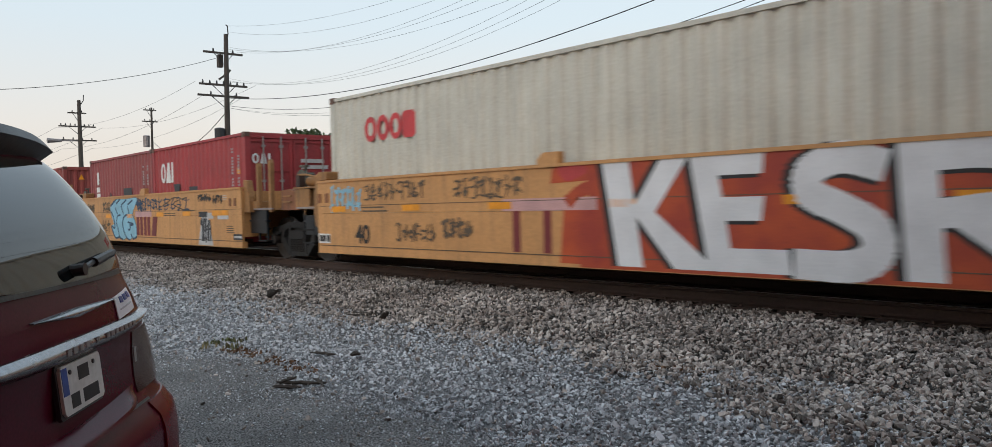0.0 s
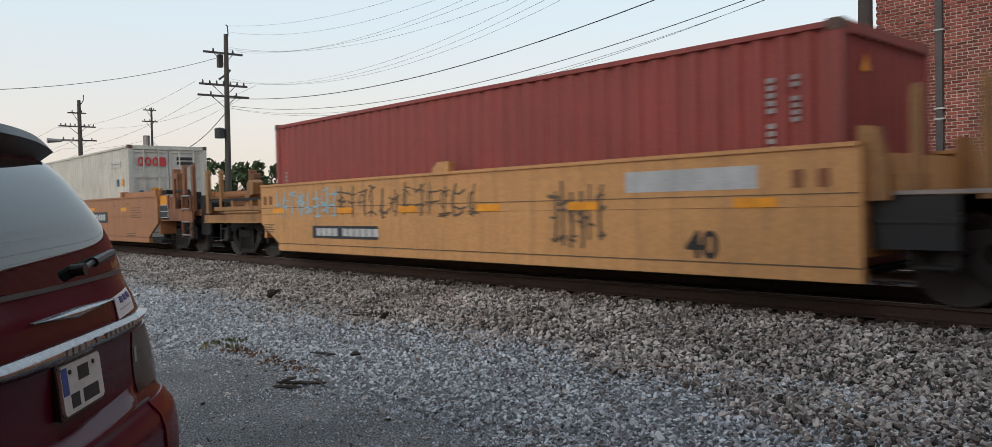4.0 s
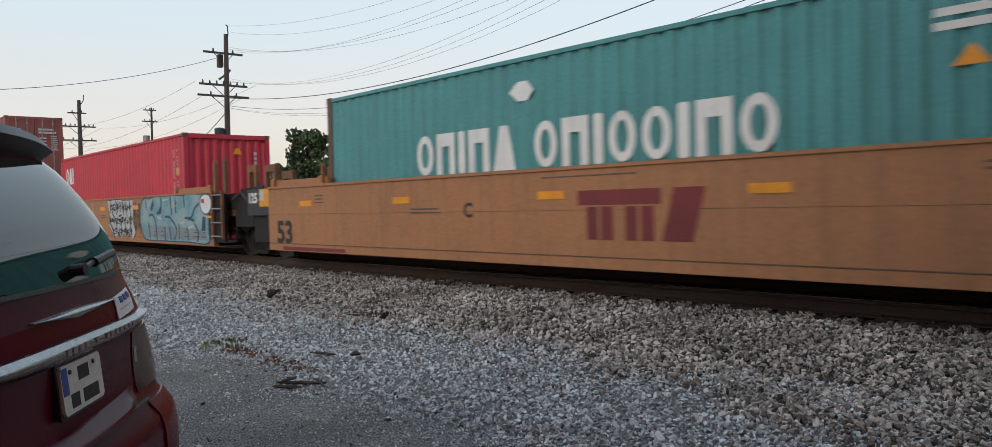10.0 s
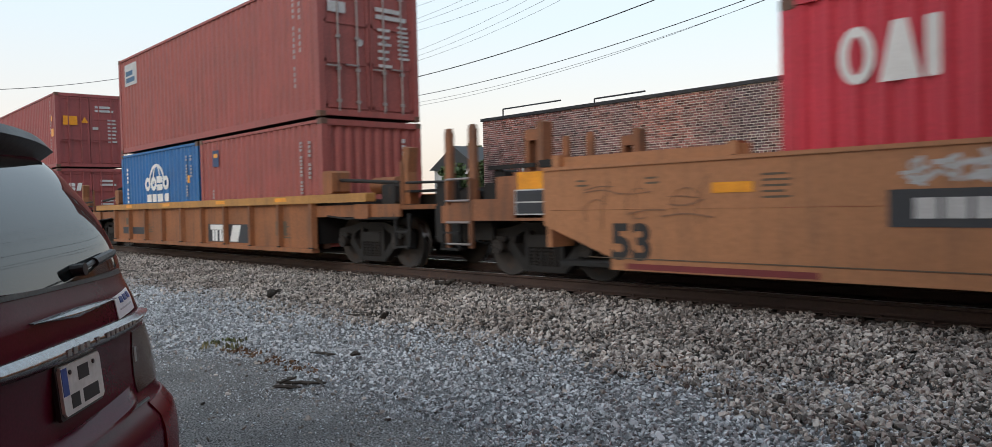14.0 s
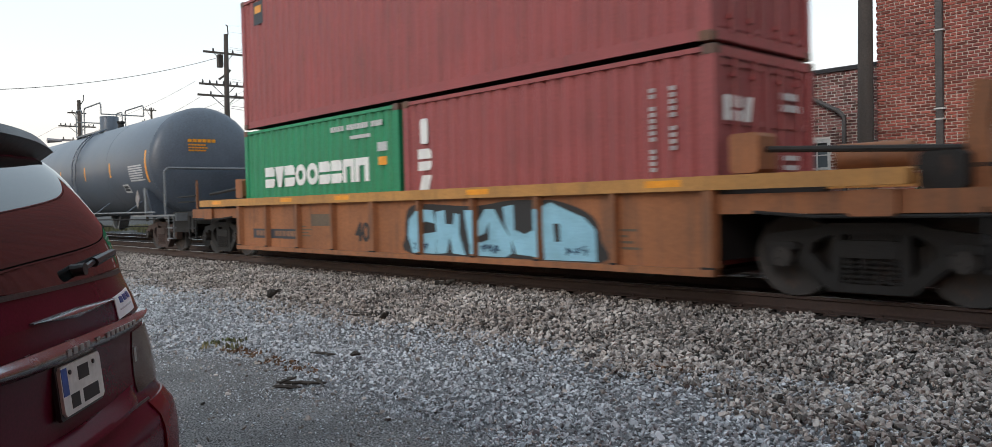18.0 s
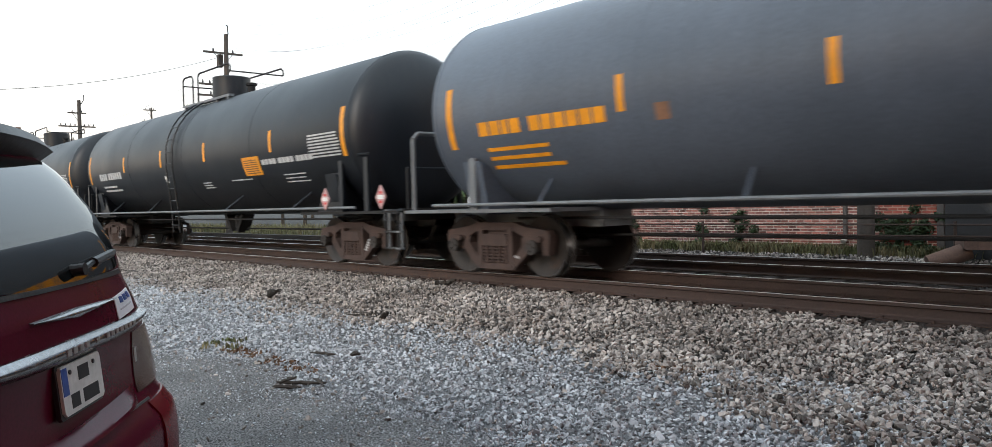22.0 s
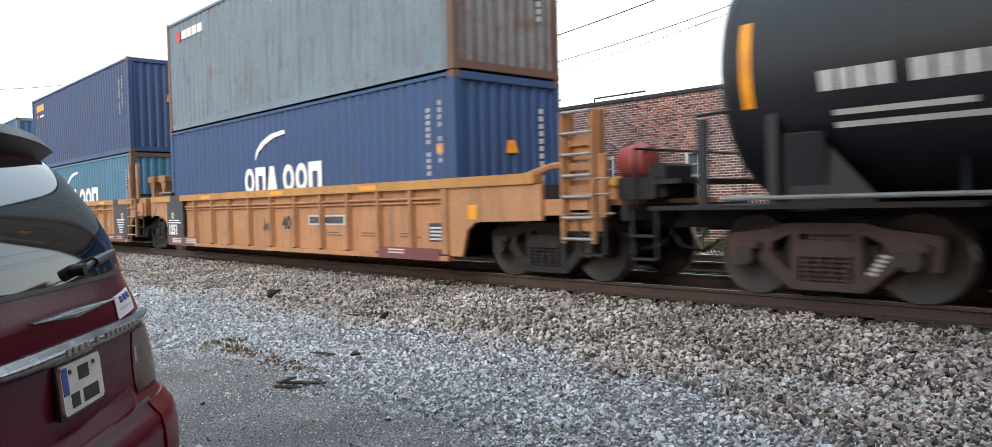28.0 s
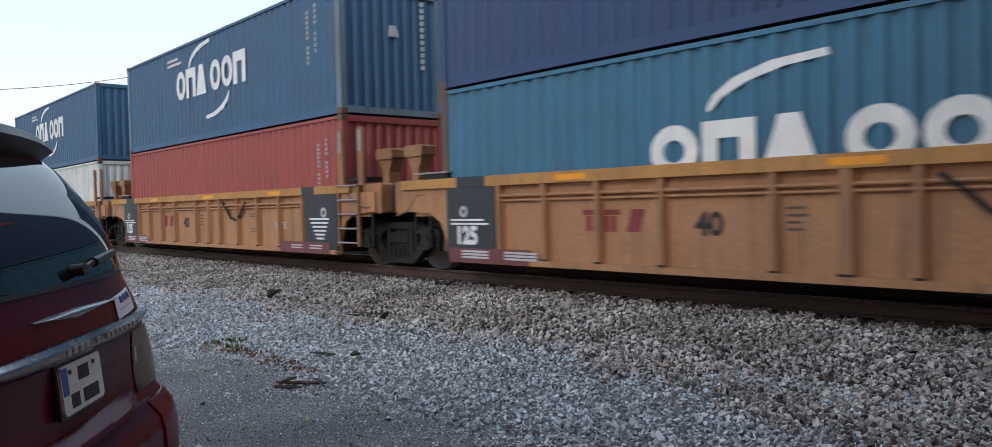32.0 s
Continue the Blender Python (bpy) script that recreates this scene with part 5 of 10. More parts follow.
# the two free ends of the yellow set and the long cars
# low deck with two stacked sills, a hand rail, one guide post and a pedestal
posts(third, [-9.37], 1.04, 2.1, 0.15, M["yellow_end"], 1.38)
for k in (-1, 1):
    part("low_sill", Shape().box(-9.43, -6.3, k * 1.44 - 0.03, k * 1.44 + 0.03, 0.83, 1.0), M["yellow_end"], third)
    part("high_sill", Shape().box(-8.8, -6.3, k * 1.44 - 0.05, k * 1.44 + 0.05, 1.1, 1.19), M["yellow_end"], third)
    part("sill_edge", Shape().box(-9.43, -6.3, k * 1.48 - 0.02, k * 1.48 + 0.02, 0.815, 0.84), M["chord"], third)
    part("hand_rail", Shape().box(-9.3, -6.3, k * 1.36 - 0.03, k * 1.36 + 0.03, 1.31, 1.38), M["dark"], third)
    part("pedestal", Shape().slab([(-7.50, 1.19), (-7.26, 1.19), (-7.24, 1.42), (-7.06, 1.46), (-7.04, 1.72), (-7.12, 1.78), (-7.28, 1.78), (-7.36, 1.7), (-7.36, 1.5), (-7.48, 1.44)], k * 1.2 - 0.12, k * 1.2 + 0.12), M["yellow_end"], third)
    for x in (-8.6, -8.0, -7.0, -6.6):
        part("rail_bracket", Shape().box(x - 0.05, x + 0.05, k * 1.36 - 0.04, k * 1.36 + 0.04, 1.12, 1.33), M["yellow_end"], third)
part("side_pipe", Shape().tube((-8.3, -1.48, 1.05), (-6.4, -1.48, 1.06), 0.022), M["yellow_end"], third)
part("end_gear", Shape().box(-9.2, -7.9, -1.0, 1.0, 1.0, 1.22, 0.04), M["dark"], third)
posts(third, [-8.6], 1.04, 2.08, 0.1, M["yellow_end"], 1.38)

# long ochre cars
numerals(car_a, "53", -68.55, 0.41, 0.64, "blackmark", bold=0.02, wide=1.1)
FAT = {"first": [(-65.89, 1.44), (-65.53, 1.52), (-65.06, 1.54), (-65.01, 1.37), (-65.13, 1.24), (-65.06, 0.92), (-64.81, 0.92), (-64.72, 0.61), (-64.51, 0.36), (-66.1, 0.3), (-66.12, 0.57), (-65.81, 0.63), (-65.88, 1.07)],
       "second": [(-64.63, 1.4), (-64.26, 1.52), (-63.98, 1.54), (-63.97, 1.34), (-64.12, 1.18), (-63.92, 1.19), (-63.73, 1.11), (-63.77, 0.88), (-63.68, 0.63), (-63.47, 0.64), (-63.29, 0.51), (-63.21, 0.3), (-64.48, 0.31), (-64.71, 0.75)],
       "third": [(-63.51, 1.36), (-63.08, 1.47), (-62.57, 1.54), (-62.54, 1.33), (-62.63, 1.18), (-62.48, 0.76), (-62.2, 0.5), (-62.15, 0.31), (-63.18, 0.3), (-63.4, 0.66), (-63.53, 0.95)],
       "fourth": [(-62.35, 1.4), (-62.0, 1.52), (-61.42, 1.54), (-61.34, 1.3), (-61.5, 1.12), (-61.38, 0.9), (-61.1, 0.72), (-60.7, 0.5), (-60.52, 0.31), (-62.0, 0.3), (-62.2, 0.6), (-62.12, 0.9), (-62.35, 1.1)]}
FAT = {k: flowing(v, True, 3) for k, v in FAT.items()}
for pts in FAT.values():
    cu, cz = sum(p[0] for p in pts) / len(pts), sum(p[1] for p in pts) / len(pts)
    grown = [(p[0] + 0.085 * (1 if p[0] > cu else -1), min(1.56, p[1] + 0.04 * (1 if p[1] > cz else -1))) for p in pts]
    paintwork(car_a, "graffiti_outline", [grown], "blackmark", 1, "black sprayed outline")
    paintwork(car_a, "graffiti_letter", [pts], "silver", 2, "fat silver sprayed letter")
FAT_LINES = [[(-65.47, 1.12), (-65.48, 0.98)], [(-65.41, 0.76), (-65.3, 0.56)], [(-64.18, 0.92), (-64.07, 0.6)], [(-63.04, 0.88), (-62.94, 0.62)], [(-61.9, 1.3), (-61.75, 1.3), (-61.75, 1.12)], [(-61.75, 0.86), (-61.6, 0.5)],
             [(-61.2, 0.52), (-60.95, 0.5), (-61.15, 0.4), (-60.85, 0.36)]]
paintwork(car_a, "graffiti_line", [q for ln in FAT_LINES for q in stroke_polys(ln, 0.075)], "blackmark", 3)
tag(car_a, -65.8, -60.9, 0.36, 0.62, "marking", 62, 12, 0.02)
paintwork(car_a, "number_panel", [rect(-59.0, 0.8, 3.18, 0.34)], "charcoal", 0, "dark panel with the car number")
paintwork(car_a, "number_print", blocks(-58.8, 0.88, [0.2, 0.2, 0.2, 0.22, -0.3] + [0.2] * 6, 0.19, 0.045), "marking", 1)
numerals(car_a, "A", -59.55, 0.95, 0.32, "blackmark", bold=0.008)
tapes(car_a, [(-60.95, 1.18), (-57.67, 1.18), (-54.5, 1.15), (-64.3, 1.17), (-67.3, 1.17)], 0.5, 0.115)
fine_print(car_a, -53.6, 0.95, 0.9, 0.35, 5, "faint", 8)
fine_print(car_a, -60.2, 0.95, 0.28, 0.24, 4, "faint", 9)
fine_print(car_a, -68.4, 1.2, 0.3, 0.25, 3, "faint", 10)
fine_print(car_a, -54.0, 0.42, 0.9, 0.12, 2, "dim", 11)
tag(car_a, -67.9, -67.0, 1.05, 1.2, "dim", 61, 5, 0.035)
for c, u, w in ((car_a, -54.0, 0), (car_a, -55.2, 0), (car_c, -73.5, 0), (car_c, -75.0, 0), (car_b, -107.5, 0), (car_b, -108.6, 0), (car_a, -66.8, 0)):
    fine_print(c, u, 1.3, 0.22, 0.12, 2, "dim", int(-u))
paintwork(car_c, "old_mark", [rect(-79.65, 1.06, 1.3, 0.19)] + glyphs(-79.5, 0.62, [0.42, 0.42], 0.42, 0.2, "22") + glyphs(-78.35, 0.62, [0.6], 0.63, 0.1, "3"), "ttx", 0, "brick-red owner's mark")
numerals(car_c, "53", -88.0, 0.42, 0.62, "blackmark", bold=0.02, wide=1.1)
numerals(car_c, "C", -81.95, 0.92, 0.3, "blackmark", bold=0.008)
tapes(car_c, [(-80.37, 1.15), (-77.22, 1.15), (-74.01, 1.14), (-83.8, 1.15), (-87.0, 1.15)], 0.48, 0.11)
fine_print(car_c, -83.3, 0.98, 1.0, 0.12, 2, "dim", 12)
fine_print(car_c, -73.4, 0.85, 1.1, 0.42, 6, "faint", 13)
fine_print(car_c, -73.2, 0.42, 1.0, 0.1, 2, "dim", 14)
fine_print(car_c, -80.3, 1.43, 2.6, 0.05, 1, "dim", 15)
fine_print(car_c, -86.4, 1.2, 0.35, 0.2, 3, "dim", 16)
paintwork(car_b, "number_panel", [rect(-104.73, 0.80, 3.07, 0.35)], "charcoal", 0, "dark panel with the car number")
paintwork(car_b, "number_print", blocks(-104.5, 0.88, [0.2, 0.2, 0.2, 0.22, -0.3] + [0.2] * 6, 0.19, 0.045), "marking", 1)
numerals(car_b, "B", -101.32, 0.94, 0.31, "blackmark", bold=0.008)
numerals(car_b, "53", -108.05, 0.4, 0.6, "blackmark", bold=0.02, wide=1.05)
tag(car_b, -108.6, -106.6, 0.75, 1.4, "faint", 66, 3, 0.014)
sprayed(car_b, [(-99.35, 1.49), (-98.32, 1.51), (-97.53, 1.45), (-96.98, 1.48), (-96.96, 1.05), (-97.05, 0.91), (-96.8, 0.53), (-97.05, 0.33), (-97.31, 0.51), (-97.55, 0.36), (-97.85, 0.5), (-98.07, 0.33), (-98.28, 0.5), (-98.68, 0.32), (-99.29, 0.73), (-99.04, 0.86)],
        [[(-99.0, 1.49), (-99.08, 1.12)], [(-98.78, 1.36), (-98.85, 1.07), (-98.7, 0.98)], [(-98.54, 1.46), (-98.33, 1.32), (-98.46, 1.07)], [(-98.24, 1.01), (-98.02, 1.04)], [(-97.89, 1.46), (-97.81, 1.06)], [(-97.62, 1.42), (-97.5, 1.01)],
         [(-97.22, 1.44), (-97.16, 0.96)], [(-99.16, 0.83), (-98.83, 0.55), (-98.68, 0.34)], [(-98.53, 0.86), (-98.49, 0.55), (-98.18, 0.38)], [(-98.04, 0.81), (-98.07, 0.41)], [(-97.72, 0.86), (-97.59, 0.42), (-97.44, 0.49)], [(-97.26, 0.86), (-97.14, 0.47)]],
        "silver", "blackmark", "silver jagged sprayed letters with black edges", width=0.055, grow=0.03, smooth=False)
sprayed(car_b, [(-96.32, 1.05), (-96.18, 1.36), (-95.92, 1.5), (-95.62, 1.46), (-95.32, 1.5), (-94.93, 1.52), (-94.51, 1.52), (-93.82, 1.52), (-93.12, 1.5), (-92.83, 1.53), (-92.41, 1.53), (-92.09, 1.51), (-91.68, 1.5), (-91.52, 1.4),
                (-91.53, 0.69), (-91.6, 0.33), (-92.86, 0.34), (-94.86, 0.34), (-95.66, 0.34), (-96.03, 0.42), (-96.27, 0.75)],
        [[(-95.86, 1.5), (-95.81, 1.2)], [(-95.58, 1.02), (-95.34, 1.03), (-95.12, 0.84), (-95.03, 0.36)], [(-95.67, 0.79), (-95.54, 0.36)], [(-94.37, 0.97), (-94.03, 0.95), (-93.58, 0.66), (-93.72, 0.38)], [(-94.43, 0.69), (-94.39, 0.36)],
         [(-94.66, 1.52), (-94.68, 1.12), (-95.0, 1.07)], [(-94.09, 0.69), (-94.0, 0.38)], [(-93.97, 1.5), (-93.89, 1.02)], [(-93.6, 1.4), (-93.61, 1.08)], [(-93.4, 0.77), (-93.41, 0.42)], [(-92.97, 0.94), (-92.58, 0.95), (-92.35, 1.16), (-92.06, 1.29)],
         [(-92.89, 0.94), (-92.39, 0.87)], [(-92.86, 0.67), (-92.78, 0.38)], [(-92.35, 0.78), (-92.14, 0.56), (-92.22, 0.37)], [(-93.04, 1.5), (-93.0, 1.21)]],
        "ice", "bluespray", "pale blue sprayed letters with dark edges", width=0.06, grow=0.06)
tag(car_b, -99.2, -97.1, 0.78, 0.98, "blackmark", 69, 9, 0.035, CAR_FACE - 0.009)
tag(car_b, -99.1, -97.1, 1.15, 1.4, "blackmark", 70, 7, 0.028, CAR_FACE - 0.009)
tag(car_b, -98.9, -97.1, 0.45, 0.66, "blackmark", 71, 7, 0.03, CAR_FACE - 0.009)
paintwork(car_b, "graffiti_wedge", [[(-95.02, 1.07), (-94.67, 1.27), (-94.7, 1.08)], [(-91.95, 0.62), (-91.7, 0.62), (-91.68, 0.95), (-91.85, 0.98)], [(-95.3, 1.46), (-95.5, 1.2), (-95.38, 1.12), (-95.2, 1.3)]], "bluespray", 3, "dark blue gaps between the letters")
paintwork(car_b, "graffiti_gleam", [q for ln in ([(-94.95, 0.97), (-94.63, 0.91)], [(-93.27, 0.8), (-93.06, 0.84)], [(-92.78, 0.67), (-92.47, 0.74)], [(-96.0, 1.3), (-95.9, 1.0)], [(-94.5, 1.42), (-94.1, 1.44)]) for q in stroke_polys(ln, 0.05)], "silver", 3.2, "white gleams on the letters")
paintwork(car_b, "graffiti_shade", [[(-96.0, 0.42), (-95.7, 0.75), (-93.2, 0.7), (-91.7, 0.62), (-91.65, 0.4), (-93.5, 0.36)]], "iceshade", 2.4, "greyer foot of the pale blue letters")
HEAD = flowing([(-91.98, 1.33), (-91.85, 1.46), (-91.6, 1.5), (-91.38, 1.42), (-91.32, 1.25), (-91.45, 1.1), (-91.65, 1.04), (-91.88, 1.12)], True)
paintwork(car_b, "graffiti_rim", [[(-91.64 + (u + 91.64) * 1.14, 1.27 + (z - 1.27) * 1.16) for u, z in HEAD]], "bluespray", 2.7, "dark rim of the white head shape")
paintwork(car_b, "spray_patch", [HEAD], "spraywhite", 3.5, "white sprayed head shape")
paintwork(car_b, "spray_patch", [rect(-91.92, 1.3, 0.2, 0.1)], "flame", 4, "rust-red patch in the white head")
for u, w in ((-95.3, 0.3), (-94.75, 0.25), (-93.1, 0.3), (-92.5, 0.4), (-91.95, 0.25)):
    paintwork(car_b, "worn_patch", [rect(u, 0.45, w, 0.035), rect(u + 0.05, 0.56, w * 0.8, 0.03)], "faint", 3, "worn paint showing rust orange")
paintwork(car_b, "drip", [rect(-100.75, 0.45, 0.07, 1.0, -0.3)], "pink", 0, "thin pale paint drip")
tag(car_b, -104.6, -103.0, 1.2, 1.48, "silver", 67, 6, 0.045)
tag(car_b, -96.9, -96.3, 0.5, 1.45, "dim", 68, 5, 0.04)
tapes(car_b, [(-103.4, 1.19), (-100.14, 1.19), (-106.6, 1.17), (-97.0, 1.2), (-94.0, 1.19)], 0.5, 0.115)
fine_print(car_b, -100.1, 0.95, 0.7, 0.14, 2, "dim", 17)
fine_print(car_b, -106.0, 1.1, 0.35, 0.3, 5, "dim", 18)
for c, lo, hi in ((car_a, -8.75, 8.0), (car_c, -8.2, 8.2), (car_b, -8.2, 8.95)):
    u = at(c)
    paintwork(c, "seam_line", [rect(u + lo, 0.395, hi - lo, 0.012)], "dim", 1)
    paintwork(c, "sill_stripe", [rect(u + lo + 0.6, 0.27, 2.4, 0.07)], "ttx", 1, "dull red sill stripe")
for c, x in ((car_c, 8.2), (car_b, 8.95)):
    # black end plate, ladder and tall guides
    u = at(c) + x
    part("end_plate", Shape().box(x - 0.02, x + (0.62 if c is car_b else 0.9), -1.50, -1.44, 0.36, 1.52), M["dark"], c, "black end plate")
    if c is car_b:
        paintwork(c, "black_patch", [[(u - 0.26, 0.42), (u - 0.01, 0.42), (u - 0.01, 1.5), (u - 0.1, 1.5), (u - 0.08, 1.1), (u - 0.3, 0.95)]], "blackmark", 2, "black sprayed end of the side")
        paintwork(c, "reflector", [rect(u - 0.36, 0.93, 0.29, 0.06)], "reflect", 3, "thin orange reflector")
    else:
        paintwork(c, "reflector", [rect(u - 0.2, 1.25, 0.26, 0.22), rect(u - 0.2, 0.9, 0.26, 0.22)], "reflect", 2, "square orange reflector")
    part("end_gear", Shape().box(x + 0.1, x + 0.9, -1.3, 1.2, 1.12, 1.5, 0.04), M["dark"], c)
    lx = x + (0.06 if c is car_b else 0.31)
    ladder(c, lx, lx + 0.56, -1.56, 0.5, 1.47, 4, M["ochre_end"], top_post=0.1)
    posts(c, [lx], 1.5, 2.3, 0.12, M["ochre_end"], 1.45)
    posts(c, [lx + 0.56], 1.5, 2.33, 0.12, M["ochre_end"], 1.45)
for c, x in ((car_a, -8.75), (car_c, -8.2)):
    u = at(c) + x
    part("end_plate", Shape().box(x - 1.1, x + 0.05, -1.48, -1.42, 0.98, 1.55), M["charcoal"], c, "black end plate")
    part("end_gear", Shape().box(x - 1.0, x, -1.35, 1.2, 0.75, 1.12, 0.04), M["dark"], c)
    numerals(c, "125", u - 1.05, 1.26, 0.30, "white", -1.484, bold=0.012)
    paintwork(c, "reflector", [rect(u - 0.5, 1.17, 0.5, 0.38)], "reflect", 0, "large orange reflector", -1.485)
    paintwork(c, "label_patch", [rect(u - 0.48, 1.30, 0.18, 0.22)], "marking", 1, "", -1.485)
    for xx, zt, w in ((-0.75, 2.1, 0.26), (-1.65, 2.14, 0.22), (0.05, 1.92, 0.24)):
        for k in (-1, 1):
            b = Shape().box(x + xx - w, x + xx - w + 0.1, k * 1.05 - 0.05, k * 1.05 + 0.05, 1.15, zt, 0.01)
            b.box(x + xx + w - 0.1, x + xx + w, k * 1.05 - 0.05, k * 1.05 + 0.05, 1.15, zt, 0.01)
            b.box(x + xx - w + 0.1, x + xx + w - 0.1, k * 1.05 - 0.05, k * 1.05 + 0.05, zt - 0.16, zt)
            part("guide_frame", b, M["ochre_end"], c)
    brake_gear(c, x - 1.25, 1.3)
    part("brake_rigging", Shape().box(x - 2.1, x - 1.15, -1.3, -0.6, 1.1, 1.42, 0.05).box(x - 1.95, x - 1.5, -1.25, -0.8, 1.42, 1.6, 0.04), M["grime"], c, "dark greasy brake rigging")
    part("brake_cylinder", Shape().lathe([(-0.3, 0.05), (-0.28, 0.15), (0.25, 0.15), (0.3, 0.06)], (x - 1.35, -1.0, 1.52), "x", 16), M["grime"], c, smooth=True)
    part("rigging_pipe", Shape().pipe([(x - 2.1, -1.38, 1.35), (x - 1.6, -1.4, 1.5), (x - 1.2, -1.4, 1.28), (x - 0.6, -1.42, 1.3)], 0.025), M["truck_rust"], c)
    part("end_skirt", Shape().box(x - 2.0, x - 1.1, -1.34, -1.28, 0.72, 1.12).box(x - 0.95, x - 0.05, -1.4, -1.34, 0.4, 0.98), M["grime"], c, "black end skirt plate")
# free end of the first long car and of the last
def span(a, b):
    return min(a, b), max(a, b)


for c, x, d in ((car_a, 8.75, 1), (car_b, -9.0, -1)):
    u = at(c) + x
    part("end_plate", Shape().box(*span(x - d * 0.02, x + d * 0.64), -1.45, -1.40, 0.9, 1.55), M["ochre_end"], c)
    paintwork(c, "reflector", [rect(span(u + d * 0.05, u + d * 0.56)[0], 1.30, 0.5, 0.24)], "reflect", 1, "orange reflector", -1.455)
    paintwork(c, "notice_frame", [rect(span(u, u + d * 0.62)[0], 0.94, 0.62, 0.36)], "marking", 1, "", -1.455)
    paintwork(c, "notice", [rect(span(u + d * 0.02, u + d * 0.60)[0], 0.96, 0.58, 0.15), rect(span(u + d * 0.02, u + d * 0.60)[0], 1.13, 0.58, 0.15)], "charcoal", 2, "dark notice panel", -1.455)
    for k in (-1, 1):
        part("guide_frame", Shape().box(*span(x + d * 0.30, x + d * 0.42), k * 1.1 - 0.1, k * 1.1 + 0.1, 1.16, 2.27, 0.02).box(*span(x + d * 0.42, x + d * 0.66), k * 1.1 - 0.1, k * 1.1 + 0.1, 2.0, 2.16, 0.02)
             .box(*span(x + d * 0.58, x + d * 0.66), k * 1.1 - 0.1, k * 1.1 + 0.1, 1.16, 2.0, 0.02), M["ochre_end"], c)
        part("corner_post", Shape().box(*span(x + d * 0.65, x + d * 0.8), k * 1.38 - 0.05, k * 1.38 + 0.05, 0.92, 1.5, 0.02), M["ochre_end"], c)
    posts(c, [x + d * 1.61], 1.1, 2.32, 0.14, M["ochre_end"], 1.36)
    posts(c, [x + d * 2.18], 1.1, 2.30, 0.14, M["ochre_end"], 1.36)
    part("control_box", Shape().box(*span(x + d * 1.16, x + d * 1.4), -1.15, -0.85, 1.2, 1.62, 0.03), M["dark"], c, "dark brake control box")
    part("hand_rail", Shape().box(*span(x + d * 0.46, x + d * 1.45), -1.22, -1.16, 1.62, 1.68), M["dark"], c)
    part("walk_board", Shape().box(*span(x - d * 0.65, x + d * 0.25), -1.35, -0.7, 1.60, 1.70), M["dark"], c)
    part("brake_box", Shape().box(*span(x + d * 0.88, x + d * 1.52), -1.25, -0.3, 1.14, 1.42, 0.03), M["dark"], c)
    part("brake_box", Shape().box(*span(x + d * 1.7, x + d * 2.1), -1.25, -0.3, 1.14, 1.34, 0.03), M["dark"], c)
    part("low_sill", Shape().box(*span(x + d * 1.62, x + d * 2.3), -1.46, -1.40, 0.82, 1.10), M["ochre_end"], c)
    ladder(c, *span(x + d * 1.61, x + d * 2.16), -1.44, 0.5, 1.5, 4, M["ochre_end"])
    part("end_skirt", Shape().box(*span(x + d * 0.7, x + d * 1.58), -1.41, -1.36, 0.92, 1.12).box(*span(x + d * 0.75, x + d * 1.05), -1.42, -1.36, 1.12, 1.5, 0.02), M["ochre_end"], c)
    part("end_skirt", Shape().box(*span(x + d * 2.2, x + d * 2.75), -1.2, -1.14, 0.5, 1.5, 0.03), M["grime"], c, "black end plate")
    part("walk_rail", Shape().tube((x + d * 0.9, 1.1, 1.42), (x + d * 2.5, 1.1, 1.42), 0.03), M["dark"], c)

